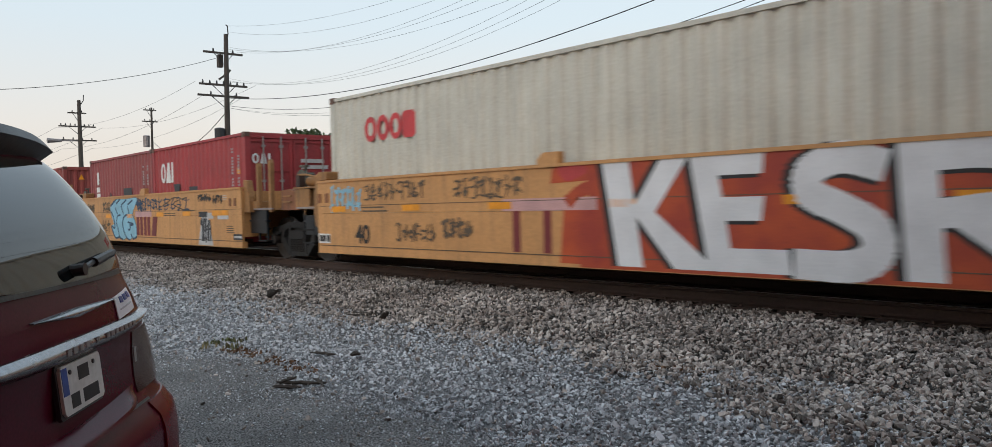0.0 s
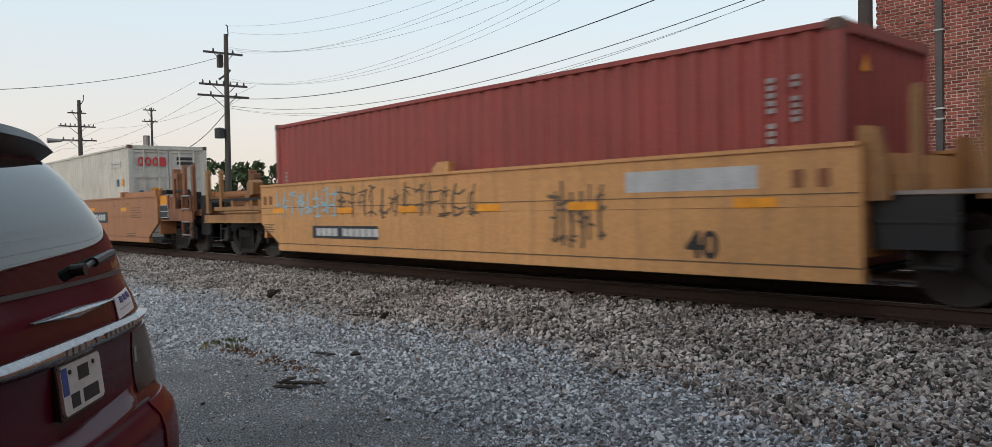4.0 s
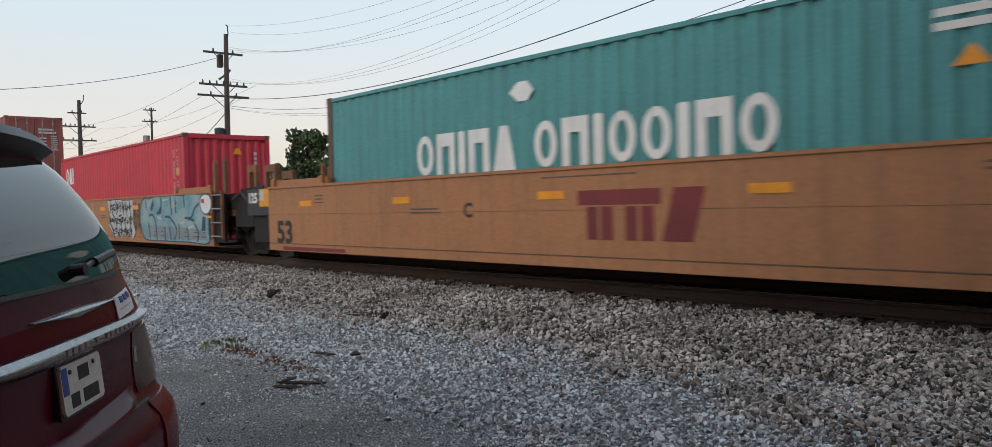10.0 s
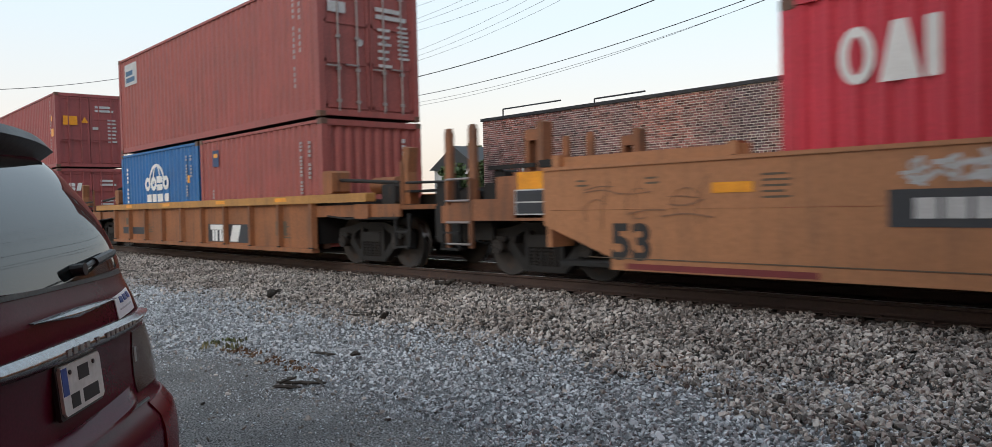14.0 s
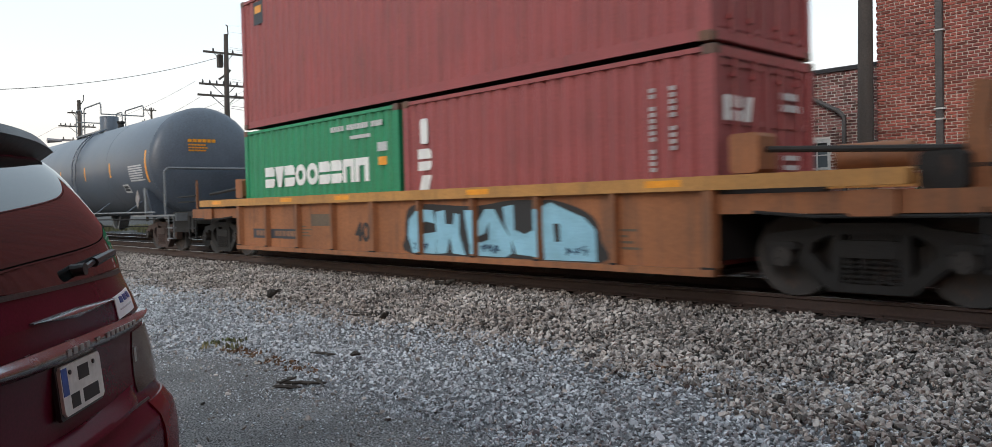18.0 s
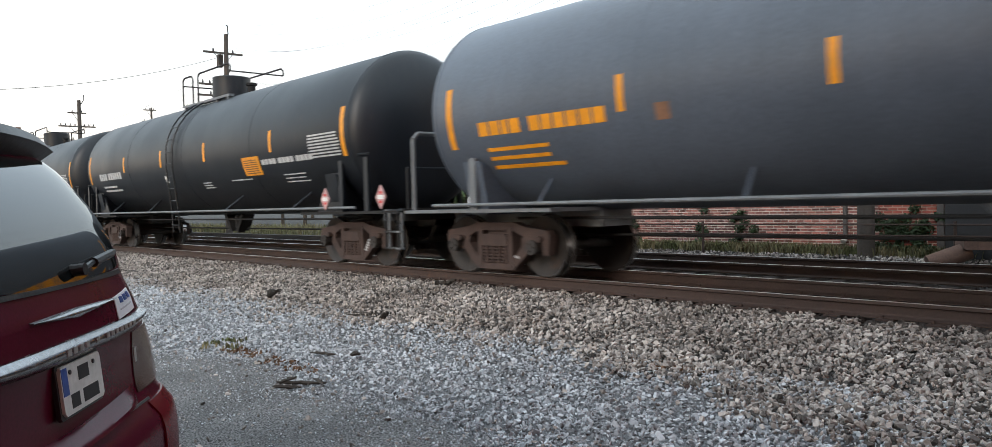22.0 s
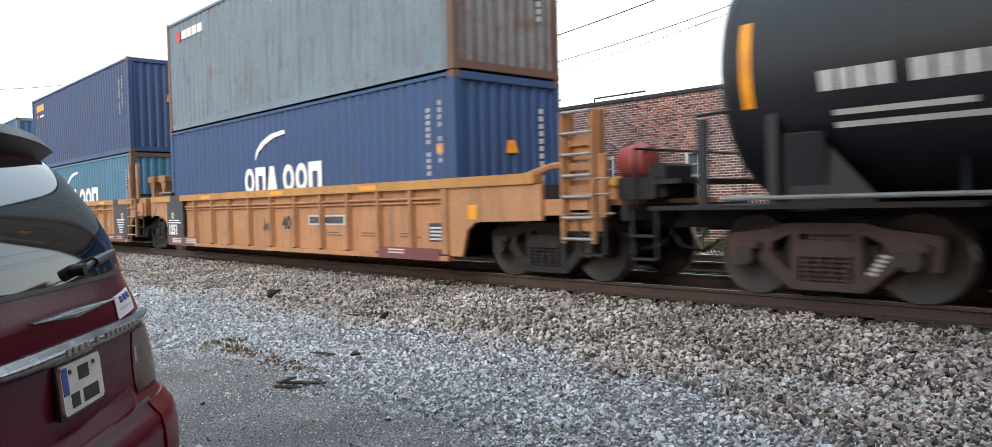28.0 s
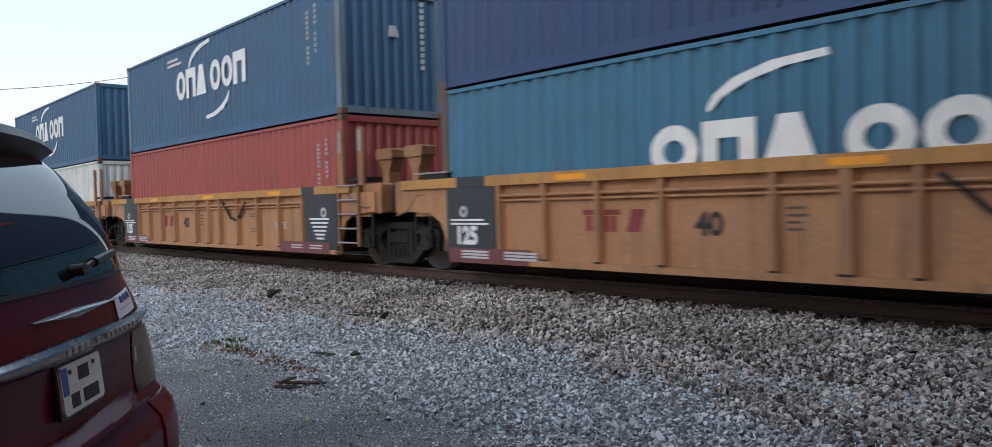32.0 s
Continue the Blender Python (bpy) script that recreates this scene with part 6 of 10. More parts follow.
# ribbed single cars
for c in (stack_a, stack_b):
    for d in (-1, 1):
        posts(c, [d * 8.9], 1.1, 1.9, 0.05, M["rust_car"], 1.3, 0.05)
        part("end_foot", Shape().box(*span(d * 7.62, d * 8.08), -1.47, -1.2, 0.9, 1.16, 0.03), M["rust_car"], c)
        part("walk_board", Shape().box(*span(d * 8.1, d * 10.9), -1.05, -0.75, 1.34, 1.38), M["dark"], c)
        part("walk_board", Shape().box(*span(d * 8.1, d * 10.9), 0.75, 1.05, 1.34, 1.38), M["dark"], c)
        part("hand_rail", Shape().tube((d * 6.5, -1.1, 1.64), (d * 8.55, -1.1, 1.52), 0.035), M["grime"], c)
        part("end_block", Shape().box(*span(d * 6.25, d * 6.6), -1.3, -0.9, 1.38, 1.82, 0.04), M["rust_car"], c, "rusty cast end block")
        if d > 0:
            part("gear_post", Shape().slab([(8.5, 1.14), (8.78, 1.14), (8.72, 1.7), (8.78, 2.12), (8.6, 2.15), (8.54, 1.7)], -1.05, -0.85), M["rust_car"], c, "bent rusty gear bracket")
            part("valve_box", Shape().box(8.2, 8.6, -1.25, -0.9, 1.14, 1.5, 0.04), M["grime"], c)
        part("end_skirt", Shape().box(*span(d * 9.6, d * 11.0), -1.15, -1.1, 0.55, 1.1), M["grime"], c, "black end plate")
        part("hand_rail", Shape().tube((d * 9.0, -1.3, 1.5), (d * 10.2, -1.3, 1.48), 0.022), M["dark"], c)
        part("brake_cylinder", Shape().lathe([(-0.4, 0.05), (-0.38, 0.16), (0.38, 0.16), (0.4, 0.05)], (d * 7.6, -0.7, 1.5), "x", 14), M["rust_car" if d > 0 else "dark"], c, "rusty brake cylinder", smooth=True) if d > 0 or c is stack_a else None
        part("end_gear", Shape().box(*span(d * 8.6, d * 9.5), -0.7, 0.7, 1.1, 1.3, 0.04), M["dark"], c)
        brake_gear(c, d * 7.5 - 0.1, 1.69) if d < 0 and c is stack_a else None
        part("side_pipe", Shape().pipe([(d * 6.6, -1.42, 0.95), (d * 7.3, -1.45, 0.9), (d * 8.9, -1.40, 0.9)], 0.02), M["dark"], c)
RF = SIDE + 0.11 - 0.004
uA, uB = at(stack_a), at(stack_b)
paintwork(stack_a, "old_mark", [rect(-120.75, 0.36, 2.2, 0.42)], "charcoal", 0, "", RF)
paintwork(stack_a, "old_mark", [rect(-120.6, 0.65, 0.95, 0.12)] + glyphs(-120.5, 0.38, [0.3, 0.3], 0.26, 0.12, "22") + glyphs(-119.5, 0.38, [0.6], 0.38, 0.1, "3"), "white", 1, "white owner's mark", RF)
paintwork(stack_a, "number_panel", [rect(-127.2, 0.48, 2.0, 0.2)], "charcoal", 0, "", RF)
paintwork(stack_a, "number_panel", [rect(-126.9, 0.75, 0.5, 0.2), rect(-117.2, 0.55, 0.5, 0.3)], "dim", 0, "", RF)
numerals(stack_a, "40", -124.0, 0.5, 0.4, "dim", RF)
paintwork(stack_b, "number_panel", [rect(-146.95, 0.49, 2.1, 0.2)], "charcoal", 0, "dark number panel", RF)
paintwork(stack_b, "number_print", blocks(-146.8, 0.54, [0.14] * 4 + [-0.2] + [0.14] * 6, 0.11, 0.03), "faint", 1, "", RF)
paintwork(stack_b, "number_panel", [rect(-144.4, 0.76, 0.95, 0.23)], "dim", 0, "", RF)
numerals(stack_b, "40", -142.78, 0.5, 0.46, "blackmark", RF)
paintwork(stack_b, "graffiti_rim", [flowing([(-141.14, 1.04), (-140.7, 1.13), (-139.49, 1.08), (-138.66, 1.15), (-138.07, 1.14), (-137.75, 1.13), (-137.28, 1.0), (-137.05, 0.84), (-136.98, 0.6), (-136.98, 0.32), (-138.68, 0.32), (-141.09, 0.315), (-141.22, 0.63)], True)], "blackmark", 1, "black sprayed rim", RF)
for outline in ([(-141.11, 0.88), (-140.88, 1.05), (-140.46, 1.03), (-140.41, 0.81), (-140.66, 0.85), (-140.8, 0.81), (-140.79, 0.64), (-140.39, 0.68), (-140.4, 0.33), (-141.03, 0.33), (-141.16, 0.63)],
                [(-140.4, 1.0), (-140.16, 1.03), (-140.14, 0.81), (-139.96, 0.8), (-139.93, 0.98), (-139.8, 0.96), (-139.81, 0.65), (-139.67, 0.33), (-139.98, 0.35), (-140.04, 0.61), (-140.13, 0.35), (-140.38, 0.33)],
                [(-139.69, 1.02), (-139.45, 1.02), (-139.36, 0.85), (-139.21, 1.03), (-139.0, 1.03), (-138.85, 0.82), (-138.65, 0.6), (-138.64, 0.39), (-138.77, 0.33), (-139.52, 0.33), (-139.59, 0.56), (-139.65, 0.78)],
                [(-138.81, 1.06), (-138.59, 1.09), (-138.58, 0.73), (-138.37, 0.67), (-138.08, 0.77), (-138.05, 0.35), (-138.55, 0.38), (-138.65, 0.6), (-138.78, 0.82)],
                [(-138.13, 1.02), (-137.86, 1.11), (-137.56, 1.0), (-137.26, 0.9), (-137.07, 0.74), (-137.05, 0.33), (-137.99, 0.32), (-138.03, 0.79), (-138.13, 0.88)]):
    paintwork(stack_b, "graffiti_letter", [outline], "aqua", 2, "light blue sprayed letter", RF)
paintwork(stack_b, "graffiti_line", [[(-137.81, 0.82), (-137.7, 0.82), (-137.69, 0.58), (-137.78, 0.57)], [(-139.51, 0.57), (-139.32, 0.53), (-139.13, 0.58), (-139.12, 0.85), (-139.2, 0.68)]], "blackmark", 3, "dark gaps in the letters", RF)
for a in (-141.0, -139.3, -137.6):
    tag(stack_b, a, a + 0.4, 0.4, 0.5, "bluespray", int(-a), 3, 0.018, RF - 0.008)
for i in range(10):
    x = -6.15 + 0.07 + (12.3 - 0.14) * i / 9
    if -141.1 < uB + x < -136.8:
        paintwork(stack_b, "graffiti_on_rib", [rect(uB + x - 0.035, 0.36, 0.07, 0.66)], "aqua", 0, "", SIDE + 0.005)
for c, us in ((stack_a, (-126.5, -123.5, -120.0, -117.0)), (stack_b, (-148.9, -145.45, -143.3, -139.5, -136.2))):
    for u in us:
        paintwork(c, "reflector", [rect(u, 1.25, 0.5, 0.08)], "reflect", 0, "worn yellow strip", SIDE - 0.002)
for c in (stack_a, stack_b):
    u = at(c)
    fine_print(c, u - 3.5, 0.55, 0.6, 0.25, 4, "dim", 71, RF)
    fine_print(c, u + 4.6, 0.5, 0.5, 0.3, 4, "dim", 72, RF)

# articulated ribbed set at the rear
for i, c in enumerate(five):
    x0, x1 = -5.65, (6.2 if i == 0 else 6.4)
    u = at(c)
    for k in (-1, 1):
        f = k * (abs(SIDE) - 0.004)
        part("end_panel", Shape().box(x0 - 0.05, x0 + 1.05, min(f, f - k * 0.06), max(f, f - k * 0.06), 0.31, 1.368), M["charcoal"], c, "charcoal end panel")
        part("chord_band", Shape().box(x0 + 0.2, x0 + 0.85, min(k * 1.523, k * 1.5), max(k * 1.523, k * 1.5), 1.368, 1.523), M["charcoal"], c)
        part("sill_band", Shape().box(x0, x0 + 1.75, min(k * 1.528, k * 1.5), max(k * 1.528, k * 1.5), 0.235, 0.45), M["plum"], c, "plum-coloured sill band")
        if i:
            part("end_panel", Shape().box(x1 - 1.15, x1 + 0.05, min(f, f - k * 0.06), max(f, f - k * 0.06), 0.31, 1.368), M["charcoal"], c, "charcoal end panel")
            part("chord_band", Shape().box(x1 - 1.25, x1 - 0.75, min(k * 1.523, k * 1.5), max(k * 1.523, k * 1.5), 1.368, 1.523), M["charcoal"], c)
            part("sill_band", Shape().box(x1 - 2.2, x1 - 0.2, min(k * 1.528, k * 1.5), max(k * 1.528, k * 1.5), 0.235, 0.45), M["plum"], c, "plum-coloured sill band")
        else:
            part("sill_band", Shape().box(4.3, 6.0, min(k * 1.528, k * 1.5), max(k * 1.528, k * 1.5), 0.235, 0.42), M["plum"], c, "plum-coloured sill band")
        for a, b in ((x0, x1),):
            part("side_pipe", Shape().tube((a + 1.1, k * 1.46, 1.22), (b - (1.2 if i else 0.2), k * 1.46, 1.22), 0.024), M["tan_car"], c)
            part("side_pipe", Shape().tube((a + 1.1, k * 1.45, 1.15), (b - (1.2 if i else 0.2), k * 1.45, 1.15), 0.018), M["tan_car"], c)
        # curved gussets over the trucks
        for x, d in ((x0, -1),) + (((x1, 1),)):
            reach = 1.25 if (i or d < 0) else 1.0
            pts = [(0.0, 0.26), (0.0, 1.37), (reach, 1.37), (reach, 1.02), (0.55, 0.98), (0.28, 0.84), (0.12, 0.55), (0.05, 0.26)]
            if i == 0 and d > 0:
                pts = [(0.0, 0.31), (0.0, 1.37), (2.0, 1.37), (2.0, 0.86), (0.62, 0.84), (0.42, 0.72), (0.3, 0.36), (0.28, 0.31)]
            part("end_gusset", Shape().slab([(x + d * a, b) for a, b in pts], k * 1.44 - 0.03, k * 1.44 + 0.03), M["tan_car"], c)
    FP = SIDE + 0.004 - 0.003
    numerals(c, "125" if i else "1251", u - 5.62 if i == 0 else u - 5.5, 0.52, 0.36 if i else 0.34, "white", FP, bold=0.016, wide=0.95)
    paintwork(c, "white_stencil", [rect(u - 5.6, 0.86, 0.75, 0.03), rect(u - 5.6, 0.80, 0.85, 0.03)], "white", 0, "", FP)
    paintwork(c, "round_mark", ring(u - 5.3, 1.0, 0.09, 0.09, 0.05, 12), "marking", 0, "", FP)
    if i:
        paintwork(c, "white_stencil", [rect(u + x1 - 0.95 + 0.05 * j, 0.88 - 0.075 * j, 0.72 - 0.09 * j, 0.035) for j in range(6)], "white", 0, "", FP)
        paintwork(c, "round_mark", ring(u + x1 - 0.42, 1.02, 0.1, 0.1, 0.05, 12), "marking", 0, "", FP)
    SB = -1.528
    paintwork(c, "sill_print", [rect(u - 5.35, z, 0.6, 0.03) for z in (0.3, 0.345, 0.39)] + [rect(u - 4.4, z, 0.65, 0.03) for z in (0.3, 0.345, 0.39)] +
              ([rect(u + x1 - 0.95, z, 0.45, 0.025) for z in (0.32, 0.37)] + [rect(u + x1 - 1.7, z, 0.45, 0.025) for z in (0.32, 0.37)] if i else [rect(u + 4.6, z, 0.45, 0.025) for z in (0.32, 0.37)]), "marking", 1, "", SB)
    numerals(c, "40", u + 0.60 if i == 0 else u - 1.30, 0.70, 0.36, "blackmark", RF, bold=0.014)
    a = u + 1.9 if i == 0 else u - 3.0
    if i:
        paintwork(c, "old_mark", [rect(a, 0.93, 0.62, 0.07)] + glyphs(a + 0.05, 0.72, [0.2, 0.2], 0.2, 0.1, "22") + glyphs(a + 0.7, 0.72, [0.3], 0.28, 0.1, "3"), "ttx", 0, "faded red owner's mark", RF)
        part("brake_rod", Shape().pipe([(1.28, -1.47, 1.29), (1.48, -1.47, 1.14), (1.69, -1.47, 0.94), (1.95, -1.47, 0.88), (2.2, -1.47, 0.98), (2.5, -1.47, 1.27)], 0.03), M["dark"], c)
        fine_print(c, u + 2.6, 0.95, 0.6, 0.1, 2, "dim", 81, RF)
        fine_print(c, u + 2.6, 0.62, 0.6, 0.12, 2, "dim", 82, RF)
        paintwork(c, "small_print", bars(u + 3.8, 0.70, 0.5, 0.16, 4, 0.5, 0.1), "marking", 0, "", RF)
        fine_print(c, u - 0.2, 0.75, 0.25, 0.3, 4, "dim", 83, RF)
    else:
        paintwork(c, "number_panel", [rect(u + 1.70, 0.78, 1.45, 0.19)], "silver", 0, "number panel", RF)
        paintwork(c, "number_print", blocks(u + 1.75, 0.81, [0.1] * 4 + [-0.1] + [0.1] * 6, 0.13, 0.015), "charcoal", 1, "", RF)
        paintwork(c, "notice", [rect(u + 5.6, 0.52, 0.4, 0.3)], "charcoal", 0, "dark notice", RF)
        paintwork(c, "notice_print", bars(u + 5.63, 0.55, 0.34, 0.24, 4, 0.5, 0.1), "marking", 1, "", RF)
        paintwork(c, "label_patch", [rect(u + 6.65, 0.88, 0.2, 0.22)], "reflect", 0, "", -1.474)
        for uu in (2.4, 3.6, 4.8):
            fine_print(c, u + uu, 0.58, 0.6, 0.1, 2, "dim", int(uu * 9), RF)
        tag(c, u - 0.3, u + 0.2, 0.6, 0.95, "dim", 85, 3, 0.03, RF)
    for uu in (-3.4, 0.3, 3.7):
        paintwork(c, "reflector", [rect(u + uu, 1.40, 0.55, 0.08)], "reflect", 0, "worn yellow strip", SIDE - 0.002)
    # over the joints
    stanchion(c, x0 - 1.38, 1.1, 2.14, M["tan_end"], -1.0)
    part("end_block", Shape().box(x0 - 0.55, x0 - 0.1, -1.1, -0.6, 1.5, 1.72, 0.03), M["tan_end"], c)
    part("end_block", Shape().box(x0 - 1.54, x0 - 1.16, -1.42, -1.12, 0.99, 1.52, 0.03), M["tan_end"], c)
    wb = part("walk_box", Shape().box(x0 - 0.95, x0 - 0.3, -1.3, -0.9, 1.5, 1.62, 0.02), M["dark"], c)
    part("tread", Shape().box(x0 - 1.15, x0 - 0.28, -1.32, -0.88, 1.62, 1.645), M["rodgrey"], wb, "pale worn tread plate")
    part("end_pipe", Shape().pipe([(x0 - 0.3, -1.44, 1.3), (x0 - 0.9, -1.46, 1.28), (x0 - 1.1, -1.46, 1.05), (x0 - 1.5, -1.42, 0.95)], 0.022), M["tan_end"], c)
    if i:
        stanchion(c, x1 + 1.12, 1.1, 2.14, M["tan_end"], -1.0)
        ladder(c, x1 + 0.12, x1 + 0.78, -1.50, 0.46, 1.5, 5, M["tan_end"])
        posts(c, [x1 + 0.12, x1 + 0.80], 1.5, 2.55, 0.17, M["tan_end"], 1.42, 0.06)
        for q in (x1 + 0.12, x1 + 0.80):
            part("wear_plate", Shape().box(q - 0.05, q + 0.05, -1.462, -1.45, 2.12, 2.5), M["rodgrey"], c, "pale rubbed wear plate")
        part("bolster_column", Shape().box(x1 + 1.42, x1 + 1.75, -1.2, 1.2, 1.0, 1.5, 0.05), M["grime"], c, "black column over the truck")
        part("cross_plate", Shape().box(x1 + 0.16, x1 + 0.78, -1.46, -1.42, 1.36, 1.5).box(x1 + 0.2, x1 + 0.75, -1.45, -1.42, 1.08, 1.2), M["tan_end"], c)
        part("end_block", Shape().box(x1 + 0.82, x1 + 1.4, -1.42, -1.1, 0.99, 1.52, 0.03), M["tan_end"], c)
        part("end_block", Shape().box(x1 + 0.9, x1 + 1.2, -1.46, -1.40, 1.2, 1.3), M["dark"], c)
        part("walk_plate", Shape().box(x1 + 0.2, x1 + 0.85, -1.4, -0.8, 1.58, 1.65), M["dark"], c)
        part("end_pipe", Shape().pipe([(x1 + 0.3, -1.47, 1.4), (x1 + 0.6, -1.49, 1.2), (x1 + 1.0, -1.48, 1.1), (x1 + 1.3, -1.4, 1.12)], 0.022), M["tan_end"], c)
    else:
        # tall ladder at the near corner, with the brake gear behind it
        ladder(c, 8.6, 9.12, -1.46, 0.62, 2.28, 7, M["tan_end"], r=0.022)
        for xx in (8.6, 9.12):
            part("guide_post", Shape().box(xx - 0.08, xx + 0.08, -1.42, -1.3, 0.8, 2.3, 0.02), M["tan_end"], c)
        for z0, z1 in ((1.84, 1.93), (1.52, 1.62), (1.14, 1.32)):
            part("cross_plate", Shape().box(8.68, 9.04, -1.40, -1.34, z0, z1), M["tan_end"], c)
        part("back_plate", Shape().box(8.66, 9.06, -1.335, -1.30, 1.0, 1.5), M["tan_end"], c)
        part("back_plate", Shape().box(8.66, 9.06, -1.335, -1.30, 1.66, 1.98), M["tan_end"], c)
        part("corner_plate", Shape().box(8.5, 9.2, -1.41, -1.37, 0.72, 1.0), M["tan_end"], c)
        part("stub_post", Shape().box(9.22, 9.3, -1.44, -1.36, 0.9, 1.72, 0.015), M["tan_end"], c)
        part("brake_cylinder", Shape().lathe([(-0.26, 0.05), (-0.24, 0.21), (-0.05, 0.23), (0.0, 0.26), (0.05, 0.23), (0.16, 0.2), (0.2, 0.08)], (9.5, -0.95, 1.6), "x", 20), M["brake_red"], c, "faded red brake cylinder", smooth=True)
        part("brake_box", Shape().box(9.72, 9.98, -1.1, -0.5, 1.14, 1.56, 0.03), M["dark"], c, "dark brake valve box")
        part("brake_box", Shape().box(9.3, 9.9, -1.2, -0.3, 1.12, 1.4, 0.03), M["dark"], c)
        part("cross_over", Shape().box(9.9, 10.25, -1.2, 1.2, 1.3, 1.36), M["dark"], c, "dark cross-over board")
        for z in (1.4, 1.2):
            grab(c, 8.75, 9.35, z, -1.44, M["rodgrey"])
        part("air_pipe", Shape().pipe([(7.2, -1.3, 1.3), (7.5, -1.35, 1.42), (8.3, -1.35, 1.6), (8.7, -1.3, 1.62)], 0.05), M["tan_end"], c)
        grab(c, 8.6, 9.4, 0.95, -1.43, M["rodgrey"])

# ---------------------------------------------------------------- marks on containers
H40, H20 = L40 / 2, L20 / 2


def on(box, u):
    return u - at(box)


def put(box, polys, mat, name="marking", label="", zb=0.0):
    """Polygons in train metres and height over the rail."""
    u, z = at(box), box.matrix_basis.translation.z - RAIL
    if name == "brand_mark" and len(polys) < 30:
        for p in polys[1:]:
            mark(box, [[(a - u, b - z) for a, b in p]], mat, name)
        polys = polys[:1]
    return mark(box, [[(a - u, b - z) for a, b in p] for p in polys], mat, name, label)


def col(box, u, z0, z1, n, mat="code", w=0.1):
    zb = box.matrix_basis.translation.z - RAIL
    column(box, u - at(box), z0 - zb, z1 - zb, n, mat, w)


def rings(u, z, w, h, t, gap, kinds):
    out = []
    for k in kinds:
        if k == "o":
            out += ring(u + w / 2, z + h / 2, w / 2, h / 2, t, 14)
        elif k == "c":
            out += ring(u + w / 2, z + h / 2, w / 2, h / 2, t, 12, 50, 310)
        else:
            out += [rect(u, z, t, h), rect(u, z, w * 0.8, t)]
        u += w + gap
    return out


put(oocl_1, glyphs(-12.2, 2.28, [0.38] * 4, 0.46, 0.01, "ooo0"), "redmark", "brand_mark", "bright red brand mark")
put(oocl_2, glyphs(-65.65, 2.30, [0.38] * 4, 0.5, 0.01, "ooo0"), "redmark", "brand_mark", "bright red brand mark")
put(oocl_2, bars(-56.4, 2.55, 1.0, 0.22, 2, 0.4, 0.3, 4), "marking", "small_print")
put(oocl_2, [rect(-55.4, 1.95, 0.2, 0.22)], "reflect", "label_patch")
put(oocl_2, [rect(-55.85, 1.95, 0.2, 0.22)], "cma_blue", "label_patch")
endmark(oocl_2, glyphs(-0.95, 2.25, [0.2] * 4, 0.28, 0.02, "ooo0"), "redmark", H40 + 0.012, "brand_mark")
endmark(oocl_2, [rect(-0.55, 1.15, 0.32, 0.42)], "reflect", H40 + 0.012, "label_patch", "yellow notice")
endmark(oocl_2, ring(-0.85, 1.4, 0.1, 0.1, 0.1, 10), "cma_blue", H40 + 0.012, "round_mark")
endmark(oocl_2, bars(0.25, 2.3, 0.6, 0.3, 2, 0.4, 0.2) + bars(0.15, 1.15, 0.35, 0.4, 4, 0.5, 0.2) + bars(0.65, 1.15, 0.35, 0.3, 3, 0.5, 0.2), "charcoal", H40 + 0.012, "small_print")
put(cai_20, glyphs(-22.6, 1.9, [0.34, 0.36, 0.12], 0.56, 0.04, "ov0"), "white", "brand_mark", "white brand mark")
put(cai_20, [[(-21.7, 1.85), (-21.2, 1.85), (-21.3, 1.65), (-21.35, 1.35), (-21.6, 1.35), (-21.6, 1.65)], rect(-20.6, 1.55, 0.55, 0.2)], "charcoal", "spray_patch")
col(cai_20, -17.95, 1.6, 2.6, 14)
col(cai_20, -17.62, 1.6, 2.5, 12)
put(cai_20, [rect(-17.66, 1.95, 0.15, 0.15)], "reflect", "label_patch")
endmark(cai_20, glyphs(-1.05, 1.86, [0.17, 0.17, 0.06], 0.24, 0.03, "ov0"), "white", H20 + 0.012, "brand_mark")
endmark(cai_20, bars(0.2, 1.75, 0.75, 0.3, 2, 0.4, 0.2) + bars(0.2, 1.0, 0.7, 0.4, 3, 0.4, 0.3), "marking", H20 + 0.012, "small_print")
for bx, u, zt in ((tex_20, -28.7, 2.48), (q_tex, -141.1, 2.55)):
    put(bx, glyphs(u + 0.08, zt - 0.42, [0.2], 0.42, 0, "0") + glyphs(u, zt - 0.86, [0.36], 0.36, 0, "1") + glyphs(u, zt - 1.24, [0.36], 0.3, 0, "3"), "white", "brand_mark", "white upright brand mark")
col(tex_20, -24.1, 1.55, 2.5, 13)
col(tex_20, -23.75, 1.9, 2.5, 7)
put(tex_20, [rect(-25.9, 1.55, 0.75, 0.32), [(-27.4, 1.45), (-26.95, 1.45), (-27.2, 1.8)]], "charcoal", "spray_patch", "dark spray patch")
col(mar_40, -33.6, 1.6, 2.42, 10)
col(mar_40, -33.32, 1.9, 2.42, 7)
endmark(mar_40, [[(-0.7, 2.1), (-0.5, 2.1), (-0.6, 2.3)]], "reflect", H40, "label_patch", "yellow warning triangle")
col(mar_40, -44.6, 1.6, 2.0, 5)
